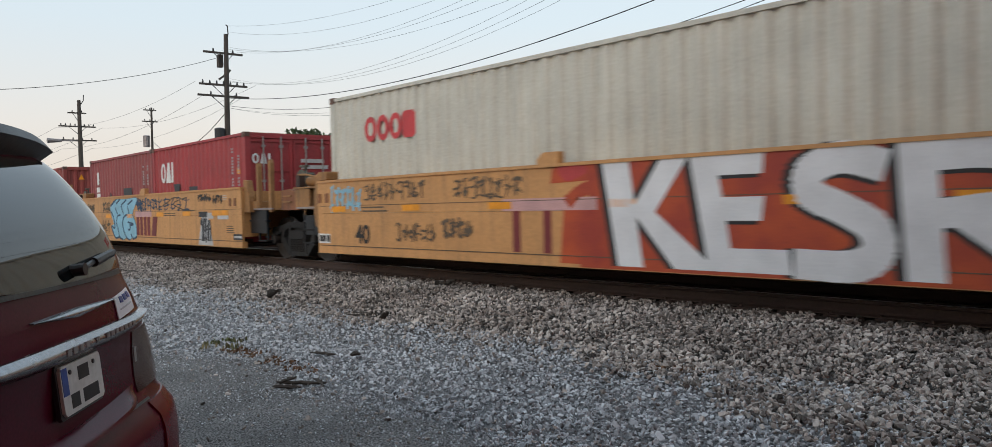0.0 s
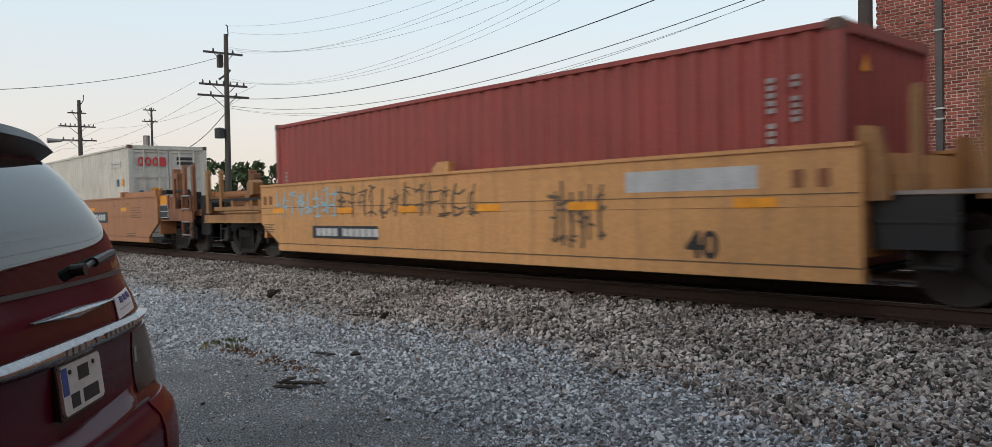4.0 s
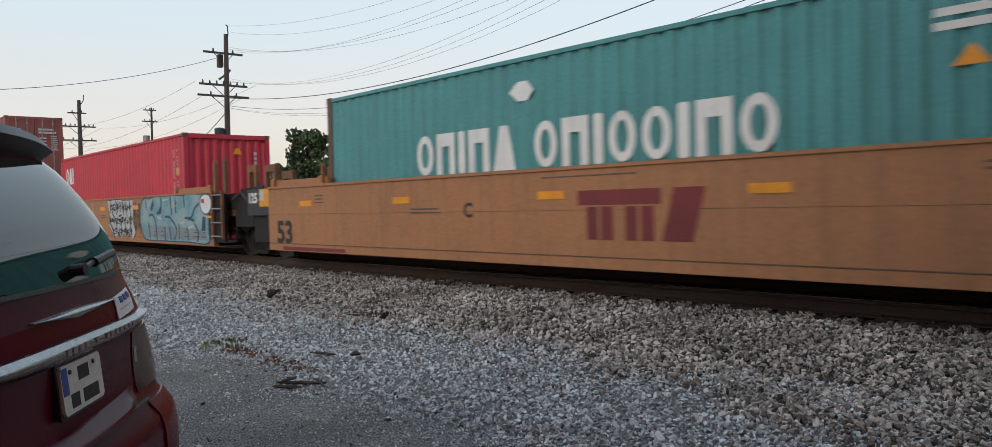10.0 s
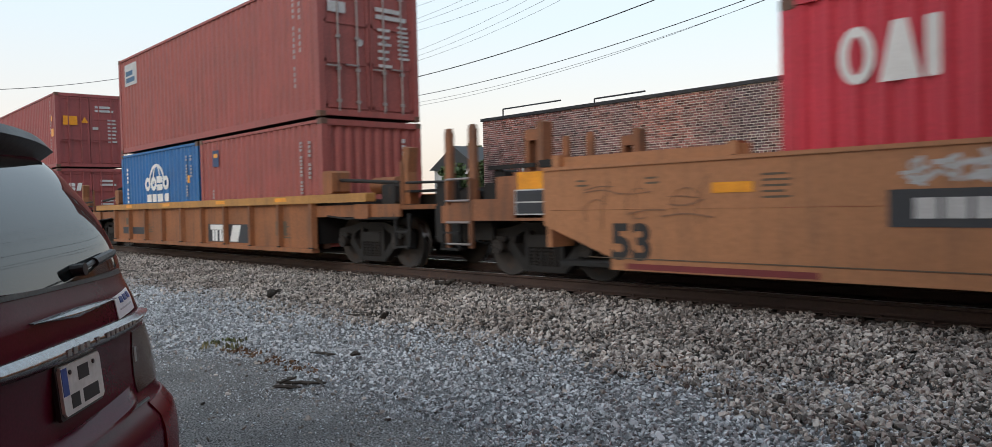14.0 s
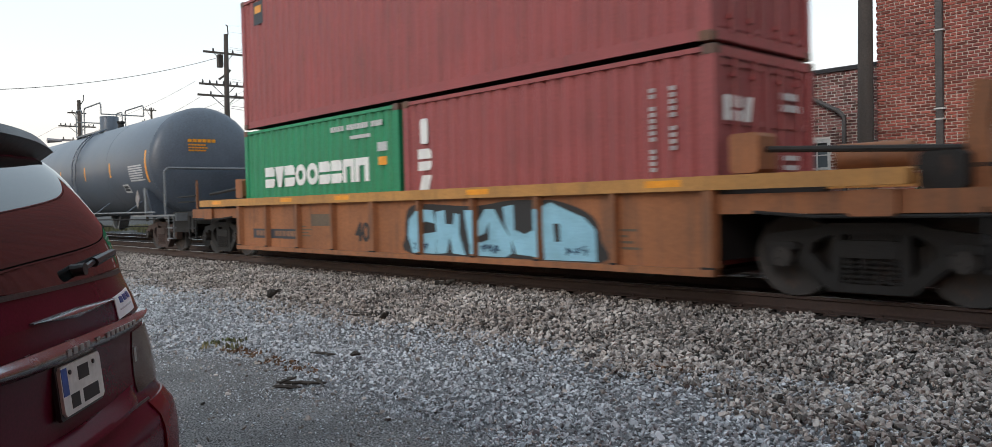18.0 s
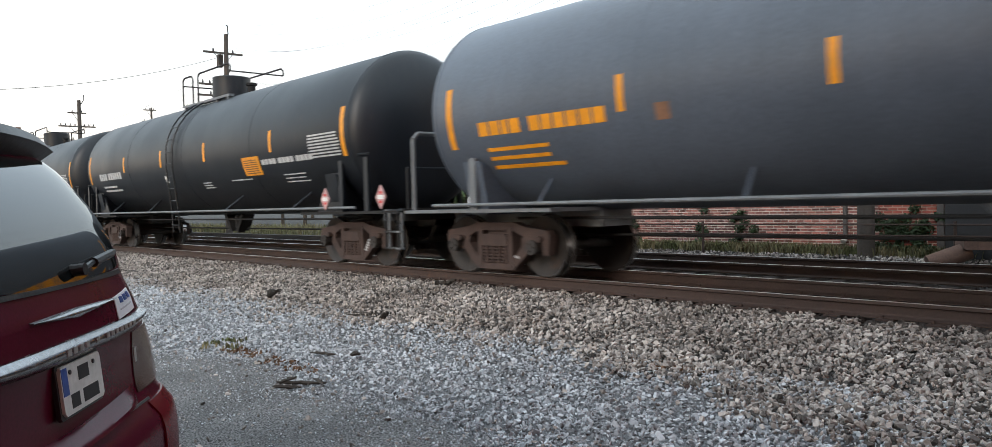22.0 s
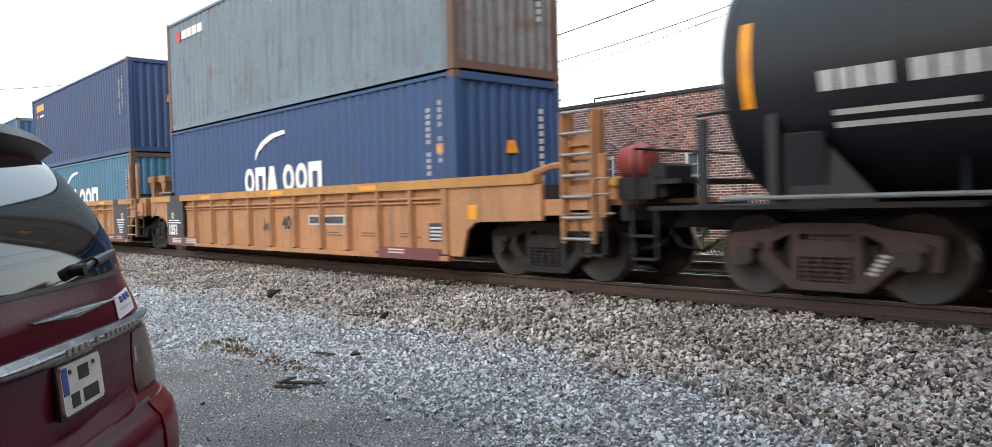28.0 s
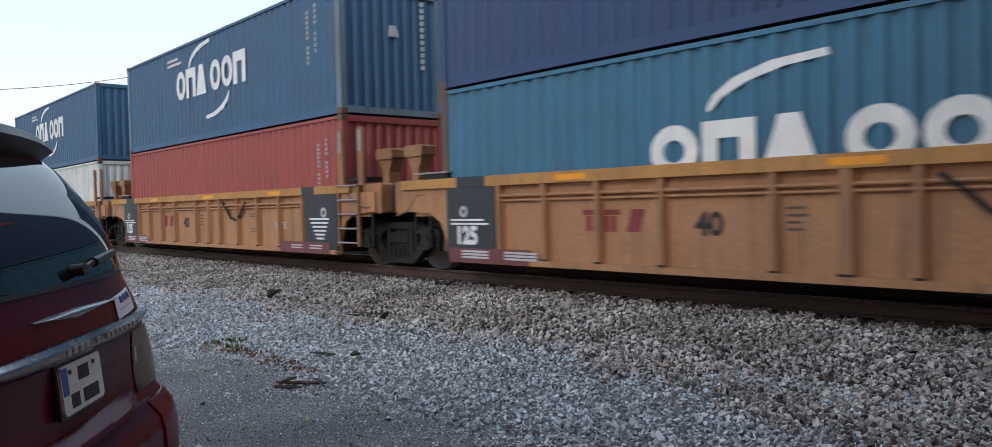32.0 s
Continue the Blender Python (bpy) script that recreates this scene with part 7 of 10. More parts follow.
# teal container: a row of white blocks
cw = 0.40
put(china, glyphs(-83.5, 1.60, [0.44, 0.46, 0.16, 0.48, 0.48, -0.30, 0.44, 0.48, 0.16, 0.44, 0.44, 0.16, 0.48, 0.46], 0.66, 0.09, "on0nvon0oo0no"), "white", "brand_mark", "large white brand mark blocks")
put(china, [[(-81.22, 2.72), (-81.05, 2.86), (-80.85, 2.86), (-80.72, 2.72), (-80.85, 2.58), (-81.05, 2.58)]], "white", "emblem", "white six-sided emblem")
put(china, bars(-75.5, 2.6, 1.0, 0.26, 2, 0.4, 0.4, 2), "white", "small_print")
put(china, [[(-75.35, 2.26), (-75.02, 2.26), (-75.18, 2.46)], rect(-74.66, 2.27, 0.15, 0.18)], "reflect", "label_patch", "yellow warning label")
endmark(china, [rect(-1.0, 2.1, 0.45, 0.3)], "white", H40 + 0.012, "label_patch")
endmark(china, [rect(-0.93, 2.15, 0.31, 0.06), rect(-0.93, 2.26, 0.31, 0.06)], "navy_b", H40 + 0.014, "label_print")
endmark(china, [[(-0.55, 1.42), (-0.4, 1.58), (-0.2, 1.58), (-0.05, 1.42), (-0.2, 1.26), (-0.4, 1.26)]], "white", H40 + 0.012, "emblem")
endmark(china, [rect(-1.0, 1.38, 0.3, 0.1)] + bars(0.25, 2.05, 0.55, 0.35, 2, 0.5, 0.3) + bars(0.2, 1.2, 0.7, 0.35, 3, 0.5, 0.4), "white", H40 + 0.012, "small_print")
put(cai_40, glyphs(-105.32, 2.2, [0.36, 0.38, 0.13], 0.58, 0.04, "ov0"), "white", "brand_mark", "white brand mark")
col(cai_40, -94.55, 1.6, 2.82, 15)
col(cai_40, -94.28, 1.6, 2.82, 13)
put(cai_40, [rect(-94.34, 2.1, 0.2, 0.18), rect(-94.34, 1.5, 0.2, 0.12)], "reflect", "label_patch")
endmark(cai_40, [[(0.15, 2.35), (0.4, 2.35), (0.32, 2.52), (0.22, 2.52)]], "reflect", H40, "label_patch", "yellow warning label")
endmark(cai_40, [rect(0.75, 0.9 + 0.13 * i, 0.08, 0.09) for i in range(12)], "marking", H40, "code_column")
put(p_top, [rect(-127.2, 4.95, 1.05, 0.65)], "marking", "label_patch", "pale rectangular label")
put(p_top, bars(-127.1, 5.05, 0.8, 0.4, 2, 0.3, 0.3), "cma_blue", "label_print").location.y = -0.004
col(p_top, -116.6, 3.6, 5.5, 16, w=0.08)
col(p_top, -116.35, 4.3, 5.5, 9, w=0.08)
endmark(p_top, [rect(-0.98, 2.1, 0.4, 0.22)], "marking", H40 + 0.012, "label_patch")
endmark(p_top, ring(-0.25, 1.55, 0.08, 0.08, 0.08, 10) + bars(0.15, 2.1, 0.8, 0.3, 2, 0.4, 0.2) + bars(0.2, 1.1, 0.35, 0.9, 6, 0.6, 0.3) + bars(0.7, 1.3, 0.3, 0.75, 8, 0.5, 0.2), "marking", H40 + 0.012, "small_print")
endmark(p_top, [rect(-0.78, 1.0, 0.24, 0.3)], "mortar", H40 + 0.012, "label_patch") if "mortar" in M else None
put(p_cosco, ring(-124.8, 1.92, 0.62, 0.56, 0.09, 20, 0, 180) + ring(-124.8, 1.92, 0.3, 0.56, 0.07, 14, 0, 180) + glyphs(-125.75, 1.72, [0.44] * 4, 0.4, 0.04, "oo1o") + [rect(-125.6, 1.40, 0.35, 0.22), rect(-125.15, 1.40, 0.3, 0.22), rect(-124.75, 1.40, 0.4, 0.22), rect(-124.2, 1.40, 0.3, 0.22)], "white", "brand_mark", "white globe-shaped brand mark")
col(p_cosco, -127.35, 1.4, 2.5, 9, "white", 0.14)
col(p_cosco, -122.6, 1.5, 2.6, 14)
col(p_cosco, -122.3, 2.0, 2.6, 7)
put(p_cosco, [rect(-122.5, 1.85, 0.15, 0.2)], "reflect", "label_patch")
put(p_mar, [rect(-120.85, 2.18, 0.36, 0.4)], "navy", "label_patch")
put(p_mar, [rect(-120.78, 2.4, 0.22, 0.1)], "reflect", "label_print").location.y = -0.004
col(p_mar, -116.45, 1.4, 2.5, 15)
col(p_mar, -116.1, 1.7, 2.5, 9)
col(p_mar, -120.9, 1.4, 1.65, 3)
endmark(p_mar, [rect(0.72, 0.85 + 0.13 * i, 0.08, 0.09) for i in range(11)], "marking", H20, "code_column")
put(q_top, [rect(-147.05, 5.2, 0.45, 0.5)], "charcoal", "label_patch")
put(q_top, [rect(-146.98, 5.45, 0.3, 0.16)], "reflect", "label_print").location.y = -0.004
put(q_top, [rect(-136.2, 4.15, 0.34, 0.3), rect(-136.15, 4.75, 0.15, 0.2)], "reflect", "label_patch", "yellow label")
col(q_top, -136.3, 3.6, 5.6, 15, w=0.07)
endmark(q_top, [rect(-0.95, 1.65, 0.5, 0.35), [(-0.32, 1.75), (-0.05, 1.75), (-0.18, 1.98)]], "reflect", H40 + 0.012, "label_patch", "yellow notice")
endmark(q_top, bars(0.2, 2.2, 0.7, 0.3, 2, 0.4, 0.2) + bars(0.65, 1.0, 0.35, 1.0, 7, 0.55, 0.2) + [rect(0.1, 1.5, 0.2, 0.1)], "marking", H40 + 0.012, "small_print")
put(q_green, glyphs(-146.72, 1.58, [0.44, 0.40, 0.44, 0.44, 0.46, 0.44, 0.40, 0.40, 0.46], 0.44, 0.03, "1u1oo11nn"), "white", "brand_mark", "white brand mark blocks")
put(q_green, blocks(-143.9, 2.56, [0.1] * 4 + [-0.08] + [0.1] * 6 + [-0.08] + [0.1] * 3, 0.1, 0.025) + bars(-143.2, 2.38, 0.7, 0.12, 1), "marking", "small_print")
put(q_green, [rect(-142.3, 2.1, 0.3, 0.16)], "marking", "label_patch")
put(q_green, [rect(-142.28, 1.85, 0.26, 0.15)], "reflect", "label_patch")
endmark(q_tex, glyphs(-1.02, 1.72, [0.14, 0.22, 0.22], 0.3, 0.04, "013"), "white", H20 + 0.012, "brand_mark")
endmark(q_tex, bars(0.3, 1.9, 0.6, 0.3, 2, 0.4, 0.2) + bars(0.3, 0.9, 0.6, 0.5, 4, 0.5, 0.3), "marking", H20 + 0.012, "small_print")
col(q_tex, -136.35, 1.45, 2.5, 14)
col(q_tex, -136.05, 1.7, 2.5, 10)


def swoosh(u, z, w, h):
    pts = [(0.0, 0.0), (0.14, 0.32), (0.34, 0.58), (0.6, 0.76), (1.0, 0.86), (1.0, 1.0), (0.8, 1.0), (0.5, 0.9), (0.28, 0.74), (0.1, 0.45)]
    top = [(0.02, 0.0), (0.14, 0.30), (0.36, 0.58), (0.66, 0.78), (1.0, 0.86)]
    bot = [(0.0, 0.08), (0.06, 0.38), (0.24, 0.70), (0.55, 0.94), (0.98, 1.02)]
    return [[(u + w * a[0], z + h * a[1]), (u + w * b[0], z + h * b[1]), (u + w * d[0], z + h * d[1]), (u + w * c[0], z + h * c[1])] for a, b, c, d in zip(top, top[1:], bot, bot[1:])]


def cma(u, z, h, w=0.52, gap=0.05):
    """White blocks for the carrier's mark."""
    return glyphs(u, z, [w, w, w, -gap * 4, w, w, w * 1.05], h, gap, "onvoon")


put(s1_low, cma(-218.1, 1.45, 0.60, 0.5), "white", "brand_mark", "white brand mark")
put(s1_low, swoosh(-217.55, 2.22, 1.45, 0.56), "white", "brand_mark", "white swoosh")
put(s2_low, cma(-234.0, 1.36, 0.64, 0.68), "white", "brand_mark", "white brand mark")
put(s2_low, swoosh(-233.2, 2.1, 1.45, 0.52), "white", "brand_mark", "white swoosh")
for bx, u in ((s3_top, -249.4), (s4_top, -265.0)):
    put(bx, cma(u, 4.05, 0.75, 0.62), "white", "brand_mark", "white brand mark")
    put(bx, swoosh(u + 0.85, 4.8, 1.4, 0.55), "white", "brand_mark", "white swoosh")
    put(bx, [[(2 * (u + 2.6) - a, 2 * 3.68 - b) for a, b in q] for q in swoosh(u + 1.9, 3.4, 1.4, 0.55)], "white", "brand_mark", "white swoosh")
    put(bx, bars(u - 0.6, 5.0, 1.0, 0.25, 2, 0.4, 0.3), "marking", "small_print")
put(s4_low, blocks(-267.0, 1.7, [0.5, 0.5, 0.5, 0.5], 0.6, 0.15), "charcoal", "brand_mark")
put(s1_top, blocks(-222.0, 5.60, [0.28], 0.26, 0.1), "redmark", "brand_mark", "small red and white brand mark")
put(s1_top, blocks(-221.6, 5.62, [0.3, 0.28, 0.3, 0.3], 0.22, 0.05), "white", "brand_mark")
put(s2_top, blocks(-237.4, 5.3, [0.26, 0.26, 0.26, 0.26], 0.26, 0.03), "reflect", "brand_mark", "small yellow brand mark")
put(s2_top, [rect(-237.4, 5.05, 0.4, 0.1)], "redmark", "brand_mark")
put(s2_top, [rect(-236.9, 5.05, 0.6, 0.09)], "white", "brand_mark")
for bx, u, z0, z1 in ((s1_low, -211.2, 1.6, 2.85), (s2_low, -226.5, 1.5, 2.55), (s3_low, -242.1, 1.5, 2.5), (s3_top, -242.4, 4.0, 5.2), (s2_top, -226.9, 4.2, 5.4)):
    col(bx, u, z0, z1, 12, w=0.12)
    col(bx, u + 0.32, z0 + 0.2, z1, 9, w=0.1)
put(s1_low, [rect(-210.92, 1.95, 0.15, 0.16)], "reflect", "label_patch")
for bx in (s1_low, s1_top, s2_top, s3_top):
    endmark(bx, [[(-0.1, 1.6), (0.18, 1.6), (0.1, 1.82), (-0.06, 1.82)]], "reflect" if bx is not s3_top else "marking", H40, "label_patch", "yellow warning label")
    endmark(bx, [rect(0.7, 1.0 + 0.13 * i, 0.1, 0.09) for i in range(11)], "marking", H40, "code_column")

# ---------------------------------------------------------------- marks on the tank cars


def tank_mark(car, name, spots, mat, label="", lift=0.004):
    s = Shape()
    u = at(car)
    for u0, u1, z0, z1 in spots:
        q = tank_patch(u0 - u, u1 - u, z0, z1, lift, max(1, int((z1 - z0) / 0.12)))
        s.add(q.v, q.f)
    ob = part(name, s, M[mat], car, label)
    return tagged(ob, kind="stuff") if name in PRINT and len(spots) > 1 else ob


def print_rows(u0, u1, z0, z1, n, fill=0.55, rag=0.2, seed=1):
    rnd = random.Random(seed)
    st = (z1 - z0) / n
    return [(u0, u1 - (u1 - u0) * rag * rnd.random(), z0 + i * st, z0 + (i + fill) * st) for i in range(n)]


def row_blocks(u0, z, widths, h, gap):
    out = []
    for w in widths:
        if w > 0:
            out.append((u0, u0 + w, z, z + h))
            u0 += w + gap
        else:
            u0 -= w
    return out


for u in (-168.25, -153.4):
    tank_mark(tank_grey, "stripe", [(u, u + 0.13, 1.95, 2.86)], "reflect", "tall yellow stripe")
for u in (-164.95, -162.32, -159.3, -156.62):
    tank_mark(tank_grey, "stripe", [(u, u + 0.11, 2.2, 2.65)], "reflect", "short yellow stripe")
tank_mark(tank_grey, "number_print", row_blocks(-167.55, 2.1, [0.2, 0.2, 0.14, 0.2, -0.15] + [0.19] * 6, 0.2, 0.04), "reflect", "yellow number blocks")
tank_mark(tank_grey, "small_print", print_rows(-167.45, -166.0, 1.62, 2.0, 3, 0.4), "reflect")
tank_mark(tank_grey, "notice", print_rows(-154.82, -153.6, 2.02, 2.5, 7, 0.6, 0.12), "marking", "grey block of small print")
tank_mark(tank_grey, "notice", [(-155.72, -155.2, 1.71, 1.96)], "marking", "white bordered notice")
tank_mark(tank_grey, "notice_face", [(-155.66, -155.26, 1.76, 1.91)], "charcoal", lift=0.006)
tank_mark(tank_grey, "notice", [(-164.4, -164.2, 2.05, 2.25)], "faint")
part("placard", Shape().slab([(6.45, 1.5), (6.62, 1.75), (6.79, 1.5), (6.62, 1.2)], -1.53, -1.51), M["rodgrey"], tank_grey, "grey diamond placard")
for car, u0 in ((tank_one, 0.0), (tank_two, -18.2)):
    for u in (-187.05, -171.35):
        tank_mark(car, "stripe", [(u + u0, u + u0 + 0.13, 2.05, 2.95)], "reflect", "tall yellow stripe")
    u0 -= 0.2 if car is tank_two else 0.0
    for u in (-183.62, -180.58, -177.66, -174.2):
        tank_mark(car, "stripe", [(u + u0, u + u0 + 0.11, 2.3, 2.75)], "reflect", "short yellow stripe")
    tank_mark(car, "number_print", row_blocks(-186.0 + u0, 2.14, [0.15, 0.1, 0.15, 0.17, -0.12] + [0.17] * 6, 0.2, 0.04), "marking", "white number blocks")
    tank_mark(car, "small_print", print_rows(-185.9 + u0, -184.2 + u0, 1.78, 2.02, 2, 0.45, 0.3), "marking")
    tank_mark(car, "notice", [(-175.57 + u0, -174.75 + u0, 1.86, 2.26)], "reflect", "yellow notice with dark print")
    tank_mark(car, "notice_print", print_rows(-175.5 + u0, -174.82 + u0, 1.9, 2.22, 7, 0.4, 0.1), "faint", lift=0.006)
    tank_mark(car, "number_print", row_blocks(-174.65 + u0, 2.06, [0.14] * 4 + [-0.08] + [0.14] * 4 + [-0.08] + [0.14] * 4, 0.11, 0.03), "marking")
    tank_mark(car, "small_print", print_rows(-173.87 + u0, -172.85 + u0, 1.66, 1.88, 3, 0.3, 0.3, 3) + print_rows(-176.43 + u0, -175.35 + u0, 1.78, 1.82, 1, 0.6) + print_rows(-178.12 + u0, -177.53 + u0, 1.66, 1.84, 3, 0.4), "marking")
    tank_mark(car, "notice", print_rows(-172.56 + u0, -171.4 + u0, 2.08, 2.55, 8, 0.5, 0.1, 4), "marking", "block of white small print")
    tank_mark(car, "label_patch", [(-180.45 + u0, -180.25 + u0, 1.88, 2.06)], "white", "white label")
    for uu in (-171.95, -170.1):
        k = uu + u0 - at(car)
        pl = part("placard", Shape().slab([(k - 0.15, 1.27), (k, 1.48), (k + 0.15, 1.27), (k, 1.06)], -1.55, -1.53), M["pink"], car, "faded red and white diamond hazard placard")
        part("placard_print", Shape().box(k - 0.1, k + 0.1, -1.554, -1.55, 1.235, 1.305), M["white"], pl)
        for a, b in ((1.33, 1.37), (1.17, 1.21)):
            part("placard_print", Shape().box(k - 0.05, k + 0.05, -1.554, -1.55, a, b), M["redmark"], pl)
# marks on the right-hand heads
for car, mat in ((tank_grey, "reflect"), (tank_one, "marking"), (tank_two, "marking")):
    xh = (7.75 if car is tank_grey else 8.0)
    s = Shape()
    for j, (w, z) in enumerate(((0.8, 3.1), (0.5, 2.98), (0.55, 2.9), (0.5, 2.82))):
        for q in range(6):
            y0, y1 = -0.62 + w * q / 6, -0.62 + w * (q + 0.8) / 6
            ym, zm = (y0 + y1) / 2, z - TANK_C
            rho = min(0.98, math.hypot(ym, zm) / TANK_R)
            x = xh + DISH * math.cos(math.asin(rho ** (1 / 0.92))) + 0.012
            s.box(x - 0.03, x, y0, y1, z - (0.045 if j == 0 else 0.02), z + (0.045 if j == 0 else 0.02))
    tagged(part("head_print", s, M[mat], car), kind="stuff")
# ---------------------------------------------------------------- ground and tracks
# near-black base puts the shade between the stones into the bed's colour
M["gravel_bed"] = surface("crushed_stone_bed_with_gap_shade", (0.05, 0.047, 0.045), second=(0.02, 0.019, 0.018), rough=0.95, size=1.3, fine=45, bump=0.8, vary=0.4, grain=0.9)
M["stone"] = surface("crushed_limestone", (0.36, 0.325, 0.298), second=(0.2, 0.172, 0.153), rough=0.9, size=1.1, fine=60, bump=0.0, per_piece=0.85)
M["chips"] = surface("pale_stone_chips", (0.43, 0.445, 0.465), second=(0.32, 0.33, 0.345), rough=0.9, size=0.7, fine=60, bump=0.0, per_piece=0.55)
M["stone_dark"] = surface("dark_brown_ballast", (0.075, 0.058, 0.05), second=(0.035, 0.028, 0.025), rough=0.9, size=1.1, fine=30, bump=0.3, per_piece=0.6)
M["asphalt"] = surface("worn_asphalt", (0.145, 0.142, 0.141), second=(0.092, 0.09, 0.089), rough=0.92, size=1.6, fine=70, bump=1.0, vary=0.3, grain=1.0)
M["tie"] = surface("creosoted_tie_wood", (0.04, 0.031, 0.026), rough=0.9, size=3, fine=25, streak=0.2, bump=0.5, per_piece=0.3)
M["rail_side"] = surface("rusty_rail_steel", (0.06, 0.036, 0.028), rough=0.8, size=2, fine=40, rust=0.5, bump=0.2)
# polished steel; the pale, half-metallic base carries the sky's gleam in its colour
M["rail_top"] = surface("polished_rail_head_with_sky_gleam", (0.82, 0.81, 0.80), rough=0.3, metal=0.45, size=3, bump=0.02)
M["weed"] = surface("weed_leaf", (0.075, 0.085, 0.03), second=(0.15, 0.12, 0.06), rough=0.8, size=2, bump=0.05, per_piece=0.4)
M["leaf"] = surface("tree_leaf", (0.035, 0.06, 0.018), second=(0.05, 0.075, 0.022), rough=0.7, size=0.8, bump=0.05, per_piece=0.45)
M["ivy"] = surface("ivy_leaf", (0.025, 0.05, 0.015), rough=0.6, size=2, bump=0.05, per_piece=0.4)
M["bark"] = surface("bark", (0.07, 0.055, 0.04), rough=0.95, size=3, fine=30, bump=0.6)
M["pole_wood"] = surface("weathered_pole_wood", (0.085, 0.07, 0.06), rough=0.9, size=1.5, fine=30, streak=0.5, bump=0.4)
M["wire"] = surface("black_wire", (0.03, 0.03, 0.032), rough=0.6, size=3, bump=0)
M["old_brick"] = surface("old_purple_brick", (0.30, 0.115, 0.088), second=(0.13, 0.08, 0.085), rough=0.9, size=0.5, fine=25, bump=0.3, per_piece=0.65)
M["red_brick"] = surface("red_brick", (0.35, 0.092, 0.062), second=(0.22, 0.062, 0.05), rough=0.9, size=0.6, fine=25, bump=0.3, per_piece=0.45)
M["mortar"] = surface("pale_lime_mortar", (0.85, 0.80, 0.74), second=(0.62, 0.56, 0.51), rough=0.95, size=0.7, fine=30, bump=0.3)
M["mortar_red"] = surface("tan_mortar", (0.74, 0.64, 0.56), second=(0.5, 0.4, 0.34), rough=0.95, size=0.7, fine=30, bump=0.3)
M["coping"] = surface("black_metal_coping", (0.03, 0.03, 0.032), rough=0.6, size=3, bump=0.05)
M["sash"] = surface("white_window_paint", (0.68, 0.67, 0.63), rough=0.6, size=4, streak=0.2, bump=0.05)
M["clay"] = surface("brown_clay", (0.17, 0.10, 0.075), rough=0.85, size=4, fine=40, streak=0.3, bump=0.2)
M["pipe"] = surface("grey_brown_downspout", (0.10, 0.09, 0.085), rough=0.6, size=3, streak=0.3, bump=0.05)


def pane_glass(name, tint=(0.02, 0.025, 0.03), rough=0.06):
    m, n, l, b = shader(name, rough)
    tc = n.new("ShaderNodeTexCoord")
    no = n.new("ShaderNodeTexNoise")
    no.inputs["Scale"].default_value = 1.5
    l.new(tc.outputs["Object"], no.inputs["Vector"])
    mr = n.new("ShaderNodeMapRange")
    mr.inputs["To Min"].default_value, mr.inputs["To Max"].default_value = rough, rough + 0.05
    l.new(no.outputs["Fac"], mr.inputs["Value"])
    l.new(mr.outputs["Result"], b.inputs["Roughness"])
    b.inputs["Base Color"].default_value = rgb(tint)
    b.inputs["IOR"].default_value = 1.52
    return m


# pale stone dust trodden into the bed beside the lot
bed = M["gravel_bed"].node_tree
b_ = bed.nodes["Principled BSDF"].inputs["Base Color"]
was = b_.links[0].from_socket
wander = bed.nodes.new("ShaderNodeTexNoise")
wander.inputs["Scale"].default_value = 0.8
pos = bed.nodes.new("ShaderNodeTexCoord")
cut = bed.nodes.new("ShaderNodeSeparateXYZ")
bed.links.new(pos.outputs["Object"], wander.inputs["Vector"])
bed.links.new(pos.outputs["Object"], cut.inputs["Vector"])
away = bed.nodes.new("ShaderNodeMath")
away.operation = "ADD"
bed.links.new(cut.outputs["Y"], away.inputs[0])
bed.links.new(wander.outputs["Fac"], away.inputs[1])
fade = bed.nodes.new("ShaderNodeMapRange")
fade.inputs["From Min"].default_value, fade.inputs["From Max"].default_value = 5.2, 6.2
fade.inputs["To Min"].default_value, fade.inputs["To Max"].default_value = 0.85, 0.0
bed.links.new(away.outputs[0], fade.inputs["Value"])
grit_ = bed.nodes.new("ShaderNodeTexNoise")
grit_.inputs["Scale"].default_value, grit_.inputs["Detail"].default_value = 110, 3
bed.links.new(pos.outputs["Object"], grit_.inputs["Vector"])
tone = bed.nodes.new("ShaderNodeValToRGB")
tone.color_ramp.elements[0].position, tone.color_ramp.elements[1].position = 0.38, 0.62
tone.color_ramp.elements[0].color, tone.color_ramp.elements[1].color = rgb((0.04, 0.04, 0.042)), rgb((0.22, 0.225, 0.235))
bed.links.new(grit_.outputs["Fac"], tone.inputs["Fac"])
dusty = bed.nodes.new("ShaderNodeMix")
dusty.data_type = "RGBA"
bed.links.new(fade.outputs["Result"], dusty.inputs["Factor"])
bed.links.new(was, dusty.inputs["A"])
bed.links.new(tone.outputs["Color"], dusty.inputs["B"])
bed.links.new(dusty.outputs["Result"], b_)

M["pane"] = pane_glass("window_glass", (0.10, 0.12, 0.13))


def level(y):
    """Height of the ground across the tracks."""
    return float(np.interp(y, [4.4, 5.6, 7.3, 7.85, 8.35, 8.6, 14.4, 15.6, 16.6], [0.0, 0.03, 0.18, 0.205, 0.195, 0.14, 0.13, 0.25, 0.33]))


def sheet(name, xs, ys, z, material, label, category, kind="structure"):
    nx, ny = len(xs), len(ys)
    vs = [(x, y, z(x, y)) for y in ys for x in xs]
    fs = [(j * nx + i, j * nx + i + 1, (j + 1) * nx + i + 1, (j + 1) * nx + i) for j in range(ny - 1) for i in range(nx - 1)]
    me = bpy.data.meshes.new(name)
    me.from_pydata(vs, [], fs)
    me.materials.append(material)
    return tagged(new(name, me), label, category, kind=kind)


